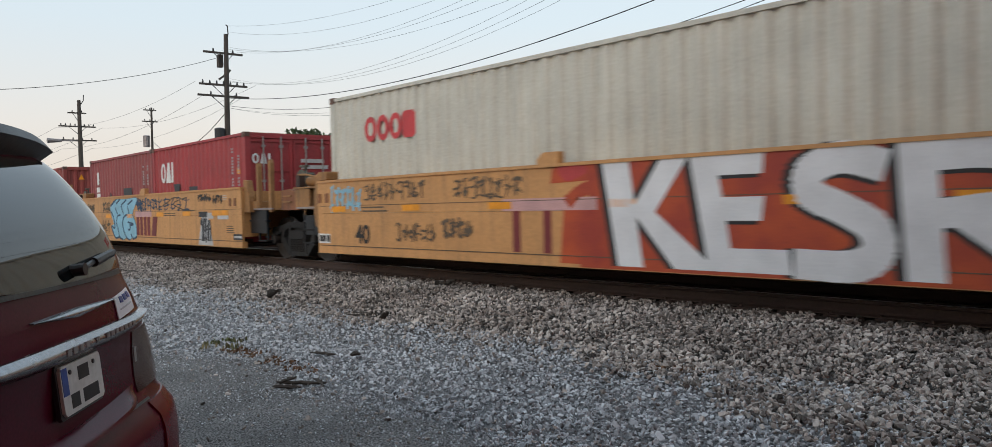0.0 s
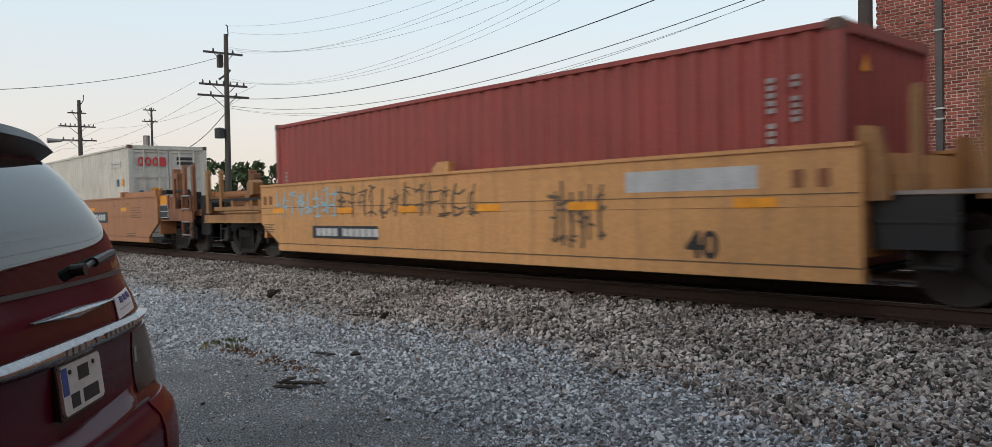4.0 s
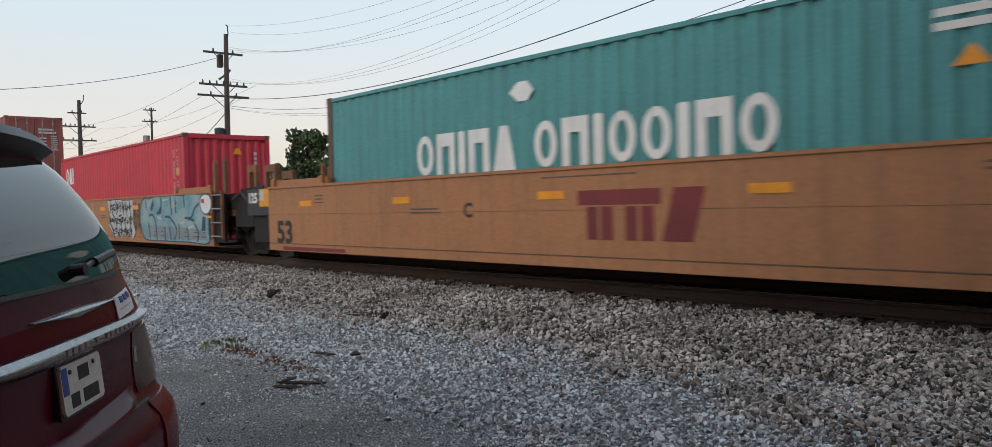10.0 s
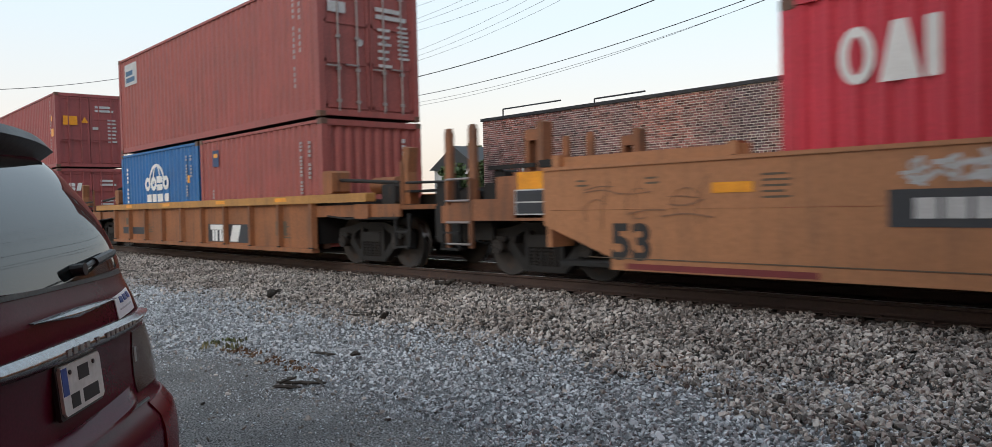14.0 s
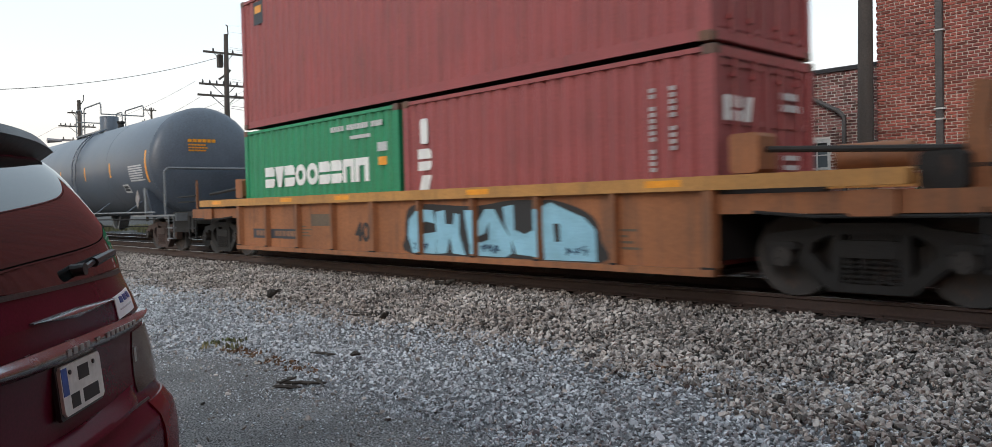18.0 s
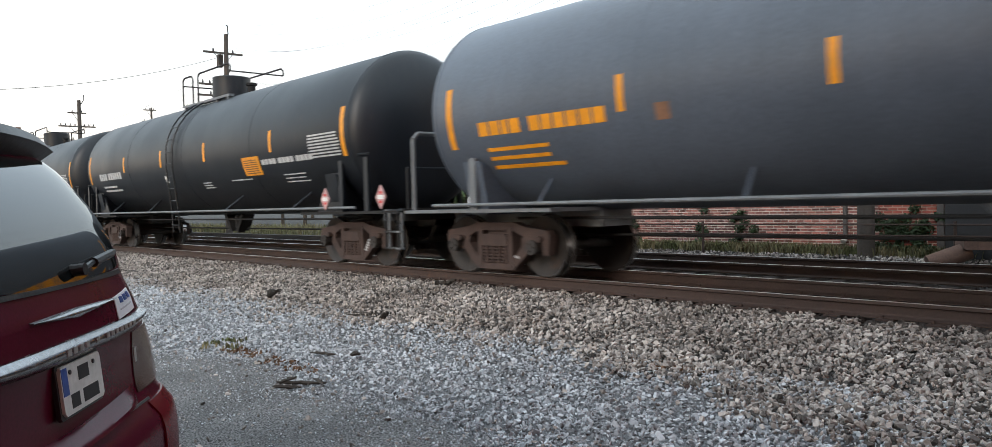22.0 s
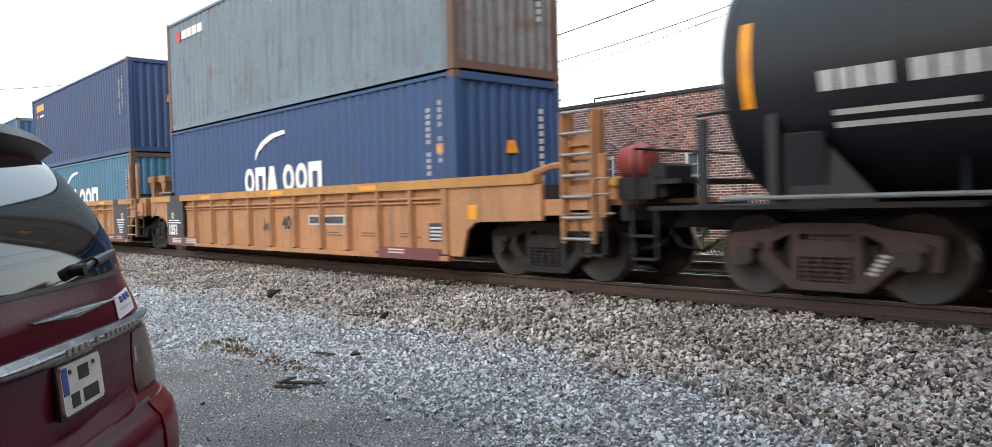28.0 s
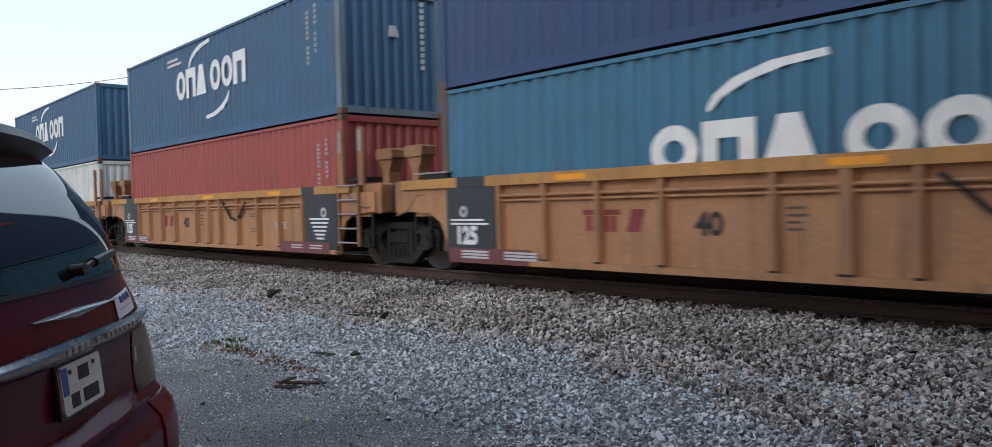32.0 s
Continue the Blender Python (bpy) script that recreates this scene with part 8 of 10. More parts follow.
def spread(a, b, n):
    return [a + (b - a) * i / (n - 1) for i in range(n)]


gx = [-2500, -900, -400, -200, -120] + spread(-80, 20, 101) + [60, 200, 600, 2500]
gy = [-2500, -600, -150, -40, -12] + spread(0, 20, 61) + [30, 60, 150, 500, 2500]
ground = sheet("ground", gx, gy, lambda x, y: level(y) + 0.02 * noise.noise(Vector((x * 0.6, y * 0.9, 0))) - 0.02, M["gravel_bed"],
               "grey crushed stone ground beside the tracks, darkened as shade between the stones", "ground")


def lot_edge(x):
    e = float(np.interp(x, [-12, -8.6, -7.1, -6.2, -5.7, -4.9, -4.2, -3.2, 0], [2.6, 2.85, 3.4, 3.2, 3.0, 3.15, 3.2, 3.1, 2.9]))
    return e + 0.10 * noise.noise(Vector((x * 1.3, 3.1, 0))) + 0.07 * noise.noise(Vector((x * 4.1, 7.7, 0)))


s = Shape()
axs = spread(-40, 0, 641)+[5, 12, 25]
vs = [(x, -25, 0.012) for x in axs] + [(x, lot_edge(x), 0.012) for x in axs] + [(x, lot_edge(x) + 0.05, -0.03) for x in axs]
n = len(axs)
s.add(vs, [(i, i + 1, n + i + 1, n + i) for i in range(n - 1)] + [(n + i, n + i + 1, 2 * n + i + 1, 2 * n + i) for i in range(n - 1)])
pav = tagged(part("pavement", s, M["asphalt"], None), "worn grey asphalt parking lot with a crumbled edge", "pavement", kind="structure")

rng = np.random.default_rng(5)
TURN = [(math.cos(a), math.sin(a)) for a in (0.0, 1.571, 3.142, 4.712)]
ROCK = np.array([(1.25 * c, 1.25 * d, -0.8) for c, d in TURN] + [(0.85 * (c - d), 0.85 * (c + d), 0.8) for c, d in TURN], float)
ROCK_F = np.array([q for i in range(4) for q in ((i, (i + 1) % 4, 4 + i), ((i + 1) % 4, 4 + (i + 1) % 4, 4 + i))] + [(3, 2, 1), (3, 1, 0), (4, 5, 6), (4, 6, 7)])


def stones(name, pos, size, material, label, flat=1.0):
    """Angular broken stones as one mesh; flat below one lays them down."""
    n = len(pos)
    k = ROCK[None] * rng.uniform(0.55, 1.0, (n, 8, 3))
    k = k * rng.uniform(0.6, 1.2, (n, 1, 3)) * np.array([1.3, 1.0, 0.75 * flat ** 0.5])
    a = rng.normal(size=(n, 4))
    a[:, 1:3] *= flat
    a /= np.linalg.norm(a, axis=1)[:, None]
    w, x, y, z = a.T
    R = np.stack([1 - 2 * (y * y + z * z), 2 * (x * y - z * w), 2 * (x * z + y * w), 2 * (x * y + z * w), 1 - 2 * (x * x + z * z), 2 * (y * z - x * w),
                  2 * (x * z - y * w), 2 * (y * z + x * w), 1 - 2 * (x * x + y * y)], 1).reshape(n, 3, 3)
    v = np.einsum("nij,nkj->nki", R, k) * (size[:, None, None] * 0.5) + pos[:, None, :]
    f = (ROCK_F[None] + (np.arange(n) * 8)[:, None, None]).reshape(-1)
    me = bpy.data.meshes.new(name)
    me.vertices.add(n * 8)
    me.vertices.foreach_set("co", v.reshape(-1))
    me.loops.add(n * 36)
    me.loops.foreach_set("vertex_index", f)
    me.polygons.add(n * 12)
    me.polygons.foreach_set("loop_start", np.arange(n * 12) * 3)
    me.update(calc_edges=True)
    me.shade_flat()
    me.materials.append(material)
    return tagged(new(name, me), label, "gravel", kind="stuff")


def strewn(n, x0, x1, y0, y1, near=0.0):
    """Places on the ground, denser towards x1 where near is above nought."""
    t = rng.random(n)
    t = 1 - (1 - t) ** (1 + near) if near else t
    x = x0 + (x1 - x0) * t
    y = rng.uniform(y0, y1, n)
    z = np.interp(y, [4.4, 5.6, 7.3, 7.85, 8.35, 8.6, 14.4, 15.6, 16.6], [0.0, 0.03, 0.18, 0.205, 0.195, 0.14, 0.13, 0.25, 0.33]) - 0.012
    return np.stack([x, y, z + rng.uniform(-0.012, 0.012, n)], 1)


p = strewn(92000, -34, 1.6, 4.5, 8.45, 0.6)
edge = np.interp(p[:, 0], [-17, -12.3, -9.5, -7.3, -5.3, -4.2, -3.2, -2], [5.4, 5.6, 5.35, 5.65, 5.7, 5.4, 5.1, 4.75]) + 0.12 * np.sin(p[:, 0] * 3.1)
keep = rng.random(len(p)) < np.clip((p[:, 1] - edge) / 0.5 + 0.5, 0.05, 1)
shoulder = 8.12 - 0.22 * np.cos((p[:, 0] - 3) * 2 * np.pi / 0.52) + 0.05 * np.sin(p[:, 0] * 2.3)
keep &= p[:, 1] < shoulder
p = p[keep]
p[:, 2] += 0.012 + 0.012 * np.sin(p[:, 0] * 1.7) * np.sin(p[:, 1] * 3) * (p[:, 1] < 7.4) + rng.uniform(-0.015, 0.02, len(p))
stones("ballast", p, rng.uniform(0.022, 0.058, len(p)), M["stone"], "grey and buff broken stone ballast beside the rails", 0.8)
p = strewn(84000, -26, 1.6, 2.6, 5.9, 0.5)
soil = np.array([lot_edge(x) for x in p[:, 0]]) - 0.12
p = p[rng.random(len(p)) < np.clip((p[:, 1] - soil) / 0.6, 0.03, 1)]
p[:, 2] += rng.uniform(-0.012, 0.014, len(p))
stones("gravel", p, rng.uniform(0.015, 0.042, len(p)) * np.where(rng.random(len(p)) < 0.05, 1.6, 1.0), M["chips"], "pale bluish grey stone chips trodden into the lot", 0.45)
p = strewn(17000, -18, 1.6, 2.5, 4.3, 0.6)
p[:, 1] = np.array([lot_edge(x) for x in p[:, 0]]) + 0.25 - rng.gamma(1.5, 0.28, len(p))
p[:, 2] = 0.014
stones("grit", p, rng.uniform(0.006, 0.02, len(p)), M["chips"], "fine stone grit strewn over the asphalt edge", 0.6)
p = strewn(2900, -16, 1.4, 1.2, 3.7, 0.4)
p[:, 2] += 0.028
stones("loose_stones", p, rng.uniform(0.008, 0.03, len(p)) * np.where(rng.random(len(p)) < 0.06, 2.0, 1.0), M["stone"], "scattered small stones on the asphalt", 0.6)
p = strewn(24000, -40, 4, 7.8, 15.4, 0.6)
stones("track_ballast", p, rng.uniform(0.045, 0.085, len(p)), M["stone_dark"], "dark brown ballast between and behind the rails")


def rail_line(y, name):
    s = Shape()
    r = RAIL
    prof = [(-0.076, 0.0), (0.076, 0.0), (0.076, 0.012), (0.02, 0.03), (0.012, 0.045), (0.012, 0.125), (0.036, 0.138), (0.036, 0.166), (0.03, 0.172),
            (-0.03, 0.172), (-0.036, 0.166), (-0.036, 0.138), (-0.012, 0.125), (-0.012, 0.045), (-0.02, 0.03), (-0.076, 0.012)]
    s.slab([(y + a, r - 0.172 + b) for a, b in prof], -700, 250, "x")
    me = s.mesh(name)
    me.materials.append(M["rail_side"])
    me.materials.append(M["rail_top"])
    for q in me.polygons:
        if q.center.z > r - 0.002:
            q.material_index = 1
    return me


tie_mesh = Shape().box(-0.115, 0.115, -1.3, 1.3, -0.17, 0.0, 0.012).mesh("tie")
tie_mesh.materials.append(M["tie"])
plate_mesh = Shape().box(-0.09, 0.09, -0.19, 0.19, 0, 0.016).box(-0.06, -0.03, -0.12, -0.09, 0.016, 0.045).box(0.03, 0.06, 0.09, 0.12, 0.016, 0.045).mesh("tie_plate")
plate_mesh.materials.append(M["rail_side"])
rnd = random.Random(3)
for line, yc in (("near", TRACK_Y), ("far", 12.72)):
    track = thing("railway_track", Matrix(), "rusty steel rails on dark wooden ties, the " + line + " of two lines", "railway track", "parallel tracks", "structure")
    for k in (-1, 1):
        part("rail", rail_line(yc + k * 0.7525, "rail"), None, track)
    for i in range(150):
        x = 3 - i * 0.52
        t = new("tie", tie_mesh)
        t.parent = track
        t.matrix_basis = pose(x + rnd.uniform(-0.03, 0.03), yc + rnd.uniform(-0.05, 0.05), RAIL - 0.186 + rnd.uniform(-0.006, 0.004), 0, 0, rnd.uniform(-1.5, 1.5))
        if yc < 10 and i < 60:
            for k in (-1, 1):
                o = new("tie_plate", plate_mesh)
                o.parent = t
                o.matrix_basis = pose(0, k * 0.7525, 0.0)
    far = Shape()
    for i in range(150, 420):
        x = 3 - i * 0.52
        far.box(x - 0.115, x + 0.115, yc - 1.3, yc + 1.3, RAIL - 0.35, RAIL - 0.186)
    tagged(part("ties_far_off", far, M["tie"], track), kind="stuff")

# ---------------------------------------------------------------- brick buildings


def wall_pieces(x0, x1, z0, z1, holes):
    """Rectangles of a wall round its openings (x0, x1, z0, z1)."""
    xs = sorted({x0, x1, *[h[0] for h in holes], *[h[1] for h in holes]})
    out = []
    for a, b in zip(xs, xs[1:]):
        inside = sorted([(h[2], h[3]) for h in holes if h[0] < b - 1e-6 and h[1] > a + 1e-6])
        z = z0
        for lo, hi in inside:
            if lo > z:
                out.append((a, b, z, lo))
            z = hi
        if z < z1:
            out.append((a, b, z, z1))
    return out


def lay_bricks(parent, x0, x1, z0, z1, y, holes, material, few, seed, length=0.162, course=0.065):
    """Bricks proud of the mortar; those inside few are parts, the rest one piece of stuff."""
    rnd = random.Random(seed)
    one = Shape().box(-length / 2, length / 2, -0.02, 0.02, -0.0215, 0.0215, 0.004).mesh("brick")
    one.materials.append(material)
    rest = Shape()
    rows = int((z1 - z0) / course)
    for j in range(rows):
        z = z0 + course * (j + 0.5)
        head = j % 6 == 5
        ln = 0.08 if head else length
        st = ln + 0.021
        x = x0 + (0 if j % 2 else st / 2)
        while x < x1 + st / 2:
            a, b = max(x - ln / 2, x0 + 0.006), min(x + ln / 2, x1 - 0.006)
            for h in holes:
                if h[2] - 0.02 < z < h[3] + 0.02 and a < h[1] and b > h[0]:
                    if x < (h[0] + h[1]) / 2:
                        b = min(b, h[0] - 0.008)
                    else:
                        a = max(a, h[1] + 0.008)
            yy = y + 0.002 + rnd.uniform(-0.005, 0.004)
            if b - a > ln - 0.001 and not head and few[0] < x < few[1] and few[2] < z < few[3]:
                o = new("brick", one)
                o.parent = parent
                o.location = (x, yy, z)
            elif b - a > 0.02:
                rest.box(a, b, yy - 0.02, yy + 0.02, z - 0.0215, z + 0.0215)
            x += st
    me = bpy.data.meshes.new("brickwork")
    me.from_pydata(rest.v, [], rest.f)
    me.materials.append(material)
    o = new("brickwork", me)
    o.parent = parent
    return tagged(o, kind="stuff")


def sash_window(parent, x0, x1, z0, z1, y):
    win = part("window", Shape().box(x0, x0 + 0.075, y - 0.03, y + 0.1, z0, z1).box(x1 - 0.075, x1, y - 0.03, y + 0.1, z0, z1)
               .box(x0 + 0.075, x1 - 0.075, y - 0.03, y + 0.1, z1 - 0.08, z1).box(x0 + 0.075, x1 - 0.075, y - 0.03, y + 0.1, z0, z0 + 0.06), M["sash"], parent, "white-painted wooden sash window")
    zm, xm = (z0 + z1) / 2, (x0 + x1) / 2
    part("meeting_rail", Shape().box(x0 + 0.075, x1 - 0.075, y, y + 0.06, zm - 0.025, zm + 0.025), M["sash"], win)
    part("muntin", Shape().box(xm - 0.014, xm + 0.014, y + 0.005, y + 0.05, z0 + 0.06, z1 - 0.08), M["sash"], win)
    for a, b in ((z0 + 0.06, zm - 0.025), (zm + 0.025, z1 - 0.08)):
        c = (a + b) / 2
        for p0, p1 in ((x0 + 0.075, xm - 0.014), (xm + 0.014, x1 - 0.075)):
            part("muntin", Shape().box(p0, p1, y + 0.005, y + 0.05, c - 0.012, c + 0.012), M["sash"], win)
            for q0, q1 in ((a, c - 0.012), (c + 0.012, b)):
                part("pane", Shape().box(p0, p1, y + 0.03, y + 0.036, q0, q1), M["pane"], win)
    part("window_sill", Shape().box(x0 - 0.05, x1 + 0.05, y - 0.07, y + 0.1, z0 - 0.07, z0), M["sash"], win)


WALL_Y = 17.0
low = thing("brick_building", Matrix(), "low old brick building with a dark coping and white sash windows", "building", "", "")
wins = [(-8.36, -7.70, 1.45, 2.74), (-11.42, -10.78, 1.45, 2.72), (-14.41, -13.74, 1.45, 2.72), (-17.35, -16.68, 1.45, 2.68)]
LX0, LX1, LZ1 = -19.12, -6.5, 4.17
w = Shape()
for a, b, c, d in wall_pieces(LX0, LX1, -0.2, LZ1, wins):
    w.box(a, b, WALL_Y, WALL_Y + 0.35, c, d)
part("wall", w, M["mortar"], low)
part("wall", Shape().box(LX0, LX0 + 0.35, WALL_Y + 0.35, WALL_Y + 14, -0.2, LZ1), M["mortar"], low)
part("wall", Shape().box(LX0, LX1 + 0.5, WALL_Y + 14, WALL_Y + 14.3, -0.2, LZ1), M["mortar"], low)
part("roof", Shape().box(LX0 + 0.36, LX1 + 0.2, WALL_Y + 0.36, WALL_Y + 13.9, LZ1 - 0.5, LZ1 - 0.35), M["coping"], low)
part("coping", Shape().box(LX0 - 0.05, LX1, WALL_Y - 0.06, WALL_Y + 0.4, LZ1, LZ1 + 0.09), M["coping"], low, "black metal coping")
for q in wins:
    sash_window(low, *q, WALL_Y + 0.04)
    part("room_blind", Shape().box(q[0] + 0.01, q[1] - 0.01, WALL_Y + 0.3, WALL_Y + 0.34, q[2], q[3]), M["sash"], low)
part("roof_frame", Shape().pipe([(-14.8, WALL_Y + 0.5, 4.2), (-14.8, WALL_Y + 0.5, 4.46), (-13.0, WALL_Y + 0.5, 4.46)], 0.024), M["coping"], low, "dark pipe frame on the roof")
part("roof_frame", Shape().pipe([(-19.0, WALL_Y + 0.8, 4.3), (-19.0, WALL_Y + 0.8, 4.62), (-16.4, WALL_Y + 0.8, 4.62)], 0.024), M["coping"], low, "dark pipe frame on the roof")
part("rain_head", Shape().slab([(-8.34, 3.78), (-8.05, 3.70), (-8.05, 4.07), (-8.34, 4.07)], WALL_Y - 0.28, WALL_Y - 0.03), M["pipe"], low, "dark metal rain head")
part("downspout", Shape().pipe([(-8.15, WALL_Y - 0.14, 3.8), (-8.1, WALL_Y - 0.1, 3.66), (-7.5, WALL_Y - 0.09, 3.32), (-7.36, WALL_Y - 0.09, 3.18), (-7.36, WALL_Y - 0.09, 0.62)], 0.05, 8), M["pipe"], low)
part("spout_end", Shape().tube((-7.36, WALL_Y - 0.09, 0.62), (-7.36, WALL_Y - 0.2, 0.5), 0.06), M["sash"], low)
lay_bricks(low, LX0, LX1, 0.25, LZ1, WALL_Y, wins, M["old_brick"], (-8.9, -6.6, 2.9, 4.1), 1)

TALL_Y, TX0, TX1, TZ1 = 16.6, -6.52, 6.0, 9.5
tall = thing("brick_building", Matrix(), "tall red brick building with a grey downspout", "building")
part("wall", Shape().box(TX0, TX1, TALL_Y, TALL_Y + 0.4, -0.2, TZ1), M["mortar_red"], tall)
part("wall", Shape().box(TX0, TX0 + 0.4, TALL_Y + 0.4, TALL_Y + 14, -0.2, TZ1), M["mortar_red"], tall)
part("wall", Shape().box(TX1 - 0.4, TX1, TALL_Y + 0.4, TALL_Y + 14, -0.2, TZ1), M["mortar_red"], tall)
part("roof", Shape().box(TX0 + 0.4, TX1 - 0.4, TALL_Y + 0.4, TALL_Y + 14, TZ1 - 0.3, TZ1), M["coping"], tall)
part("coping", Shape().box(TX0 - 0.04, TX1, TALL_Y - 0.05, TALL_Y + 0.45, TZ1, TZ1 + 0.1), M["coping"], tall)
lay_bricks(tall, TX0 - 0.02, -3.6, 0.25, 6.2, TALL_Y, [], M["red_brick"], (-6.6, -5.0, 2.6, 4.6), 2)
part("downspout", Shape().box(-5.41, -5.29, TALL_Y - 0.13, TALL_Y - 0.03, 0.4, TZ1), M["pipe"], tall, "grey square downspout")
teeth = Shape()
for j in range(80):
    if j % 2:
        teeth.box(TX0 - 0.03, TX0 + 0.1, TALL_Y + 0.01, TALL_Y + 0.2, 0.25 + j * 0.0725, 0.31 + j * 0.0725)
tagged(part("quoin_bricks", teeth, M["red_brick"], tall), kind="stuff")
for z in (2.9, 3.1, 4.6):
    part("spout_strap", Shape().box(-5.44, -5.26, TALL_Y - 0.14, TALL_Y - 0.02, z, z + 0.03), M["sash"], tall)

# ---------------------------------------------------------------- poles and wires
POLE_Y = 16.0


def power_pole(x, y, top, lean, arms, label, r=0.17, base=0.2, dx=(1, 0)):
    """arms: (height, half length, insulators)."""
    po = thing("utility_pole", pose(x, y, base), label, "utility pole", "utility poles along the railway")
    h = top - base
    s = Shape()
    s.tube((lean, 0, 0), (0, 0, h), r, 14, r * 0.58)
    part("shaft", s, M["pole_wood"], po, smooth=True)
    ax = Vector((dx[0], dx[1], 0)).normalized()
    for z, half, n in arms:
        z -= base
        c = Vector((lean * (1 - z / h), 0, z))
        a, b = c - ax * half, c + ax * half
        arm = part("crossarm", Shape().tube(a + Vector((0, -0.15, 0)), b + Vector((0, -0.15, 0)), 0.065, 4), M["pole_wood"], po)
        for i in range(n):
            p = a.lerp(b, (i + 0.5) / n) + Vector((0, -0.15, 0.06))
            part("insulator", Shape().tube(p, p + Vector((0, 0, 0.14)), 0.05, 8, 0.03), M["coping"], arm)
        br = Shape()
        for k in (-1, 1):
            br.tube(c + ax * half * 0.5 * k + Vector((0, -0.15, 0)), c + Vector((0, -0.1, -0.55)), 0.018, 5)
        part("brace", br, M["coping"], po)
    return po


ARM = (0.03, 1.0)
p1 = power_pole(-36.3, POLE_Y, 9.9, -0.35, [(8.98, 0.95, 2), (7.47, 1.16, 7), (6.95, 1.24, 2)], "dark weathered wooden utility pole with three crossarms and a transformer", 0.17, dx=ARM)
part("transformer", Shape().lathe([(0, 0.24), (0.45, 0.24), (0.5, 0.1)], (-0.25, -0.35, 4.75), "z", 14), M["coping"], p1, "dark transformer can")
part("fuse_box", Shape().box(-0.45, -0.2, -0.3, -0.08, 8.15, 8.75), M["pole_wood"], p1)
part("top_pin", Shape().pipe([(-0.3, 0.05, 9.35), (-0.2, 0.2, 9.75), (-0.2, 0.18, 10.15), (-0.22, 0.1, 10.2)], 0.028), M["coping"], p1)
part("brace_wood", Shape().tube((-0.2, -0.32, 7.55), (-0.2, 0.02, 7.8), 0.05, 5).tube((-0.2, 0.0, 7.7), (-0.2, 0.25, 8.05), 0.05, 5), M["pole_wood"], p1)
p2 = power_pole(-61.3, POLE_Y, 9.6, 0.0, [(8.68, 0.6, 2), (7.72, 1.2, 8), (6.74, 1.22, 4)], "dark wooden utility pole with crossarms and a street light", 0.2, dx=ARM)
part("street_light", Shape().pipe([(0, 0, 6.5), (0, -1.2, 6.5)], 0.05).tube((0, -1.2, 6.48), (0, -2.1, 6.46), 0.1, 8, 0.18), M["rodgrey"], p2, "grey street light on an arm")
part("top_pin", Shape().pipe([(0, 0.05, 9.0), (0, 0.3, 9.4), (0, 0.32, 9.8)], 0.035), M["coping"], p2)
p3 = power_pole(-73.0, 25.0, 10.9, -0.2, [(10.66, 0.55, 3), (9.65, 0.68, 3)], "distant wooden utility pole with two crossarms", 0.14, dx=ARM)
part("transformer", Shape().lathe([(0, 0.3), (1.0, 0.3), (1.05, 0.1)], (-0.6, -0.3, 7.2), "z", 12), M["rodgrey"], p3)
pr = power_pole(-6.42, POLE_Y - 0.1, 10.8, -0.10, [(9.4, 1.2, 4)], "dark tarred wooden utility pole beside the brick buildings", 0.165, dx=(1, -0.3))


def hang(p, q, sag, r, name, label, parent=None, n=24, group="overhead wires"):
    p, q = Vector(p), Vector(q)
    c = bpy.data.curves.new(name, "CURVE")
    c.dimensions, c.bevel_depth, c.bevel_resolution = "3D", r, 1
    sp = c.splines.new("POLY")
    sp.points.add(n - 1)
    for i in range(n):
        t = i / (n - 1)
        v = p.lerp(q, t) - Vector((0, 0, sag * 4 * t * (1 - t)))
        sp.points[i].co = (*v, 1)
    c.materials.append(M["wire"])
    return tagged(new(name, c), label, "wire", group)


for z0, rise, sg, y0 in ((10.3, -0.58, 1.37, 0.0), (10.02, 0.0, 1.82, -0.2), (9.3, -0.5, 1.7, 0.2), (9.2, 0.3, 1.8, 0.5), (9.1, 0.9, 1.9, 0.8), (7.8, 1.28, 2.05, -0.3), (7.7, 1.6, 2.0, 0.1), (7.65, 1.9, 1.95, 0.4)):
    hang((-36.3, POLE_Y - y0 * 0.3, z0), (-6.3, POLE_Y - y0 * 0.3, z0 + rise), sg, 0.0042, "overhead_wire", "thin black overhead wire between utility poles")
hang((-36.3, POLE_Y, 6.86), (-6.3, POLE_Y, 7.10), 1.15, 0.014, "lashed_cable", "thick black lashed telephone cable between utility poles", n=40)
for z0, rise, sg, r in ((6.49, -0.22, 1.18, 0.010), (6.40, -0.2, 1.44, 0.005), (6.40, -0.26, 1.30, 0.005)):
    hang((-36.3, POLE_Y, z0), (-6.3, POLE_Y, z0 + rise), sg, r, "telephone_cable", "black telephone cable sagging between utility poles", n=40)
for z0, z1, y0 in ((7.6, 7.7, -1.5), (7.55, 7.6, 1.5), (6.95, 6.2, -0.8), (6.9, 6.1, 1.2)):
    hang((-36.4, POLE_Y - y0, z0), (-61.3, POLE_Y - y0, z1), 0.6, 0.006, "overhead_wire", "thin black overhead wire between utility poles")
    hang((-61.3, POLE_Y - y0, z1), (-110, POLE_Y - y0 - 2, z1), 1.0, 0.008, "overhead_wire", "thin black overhead wire between utility poles")
hang((-36.4, POLE_Y - 0.4, 8.75), (-30.5, 1.0, 5.4), 0.6, 0.012, "service_wire", "black service wire crossing over the tracks")
hang((-36.3, POLE_Y - 0.1, 6.2), (-73.0, 25.0, 7.9), 1.4, 0.02, "service_wire", "black service wire to a distant pole")

# ---------------------------------------------------------------- trees and plants


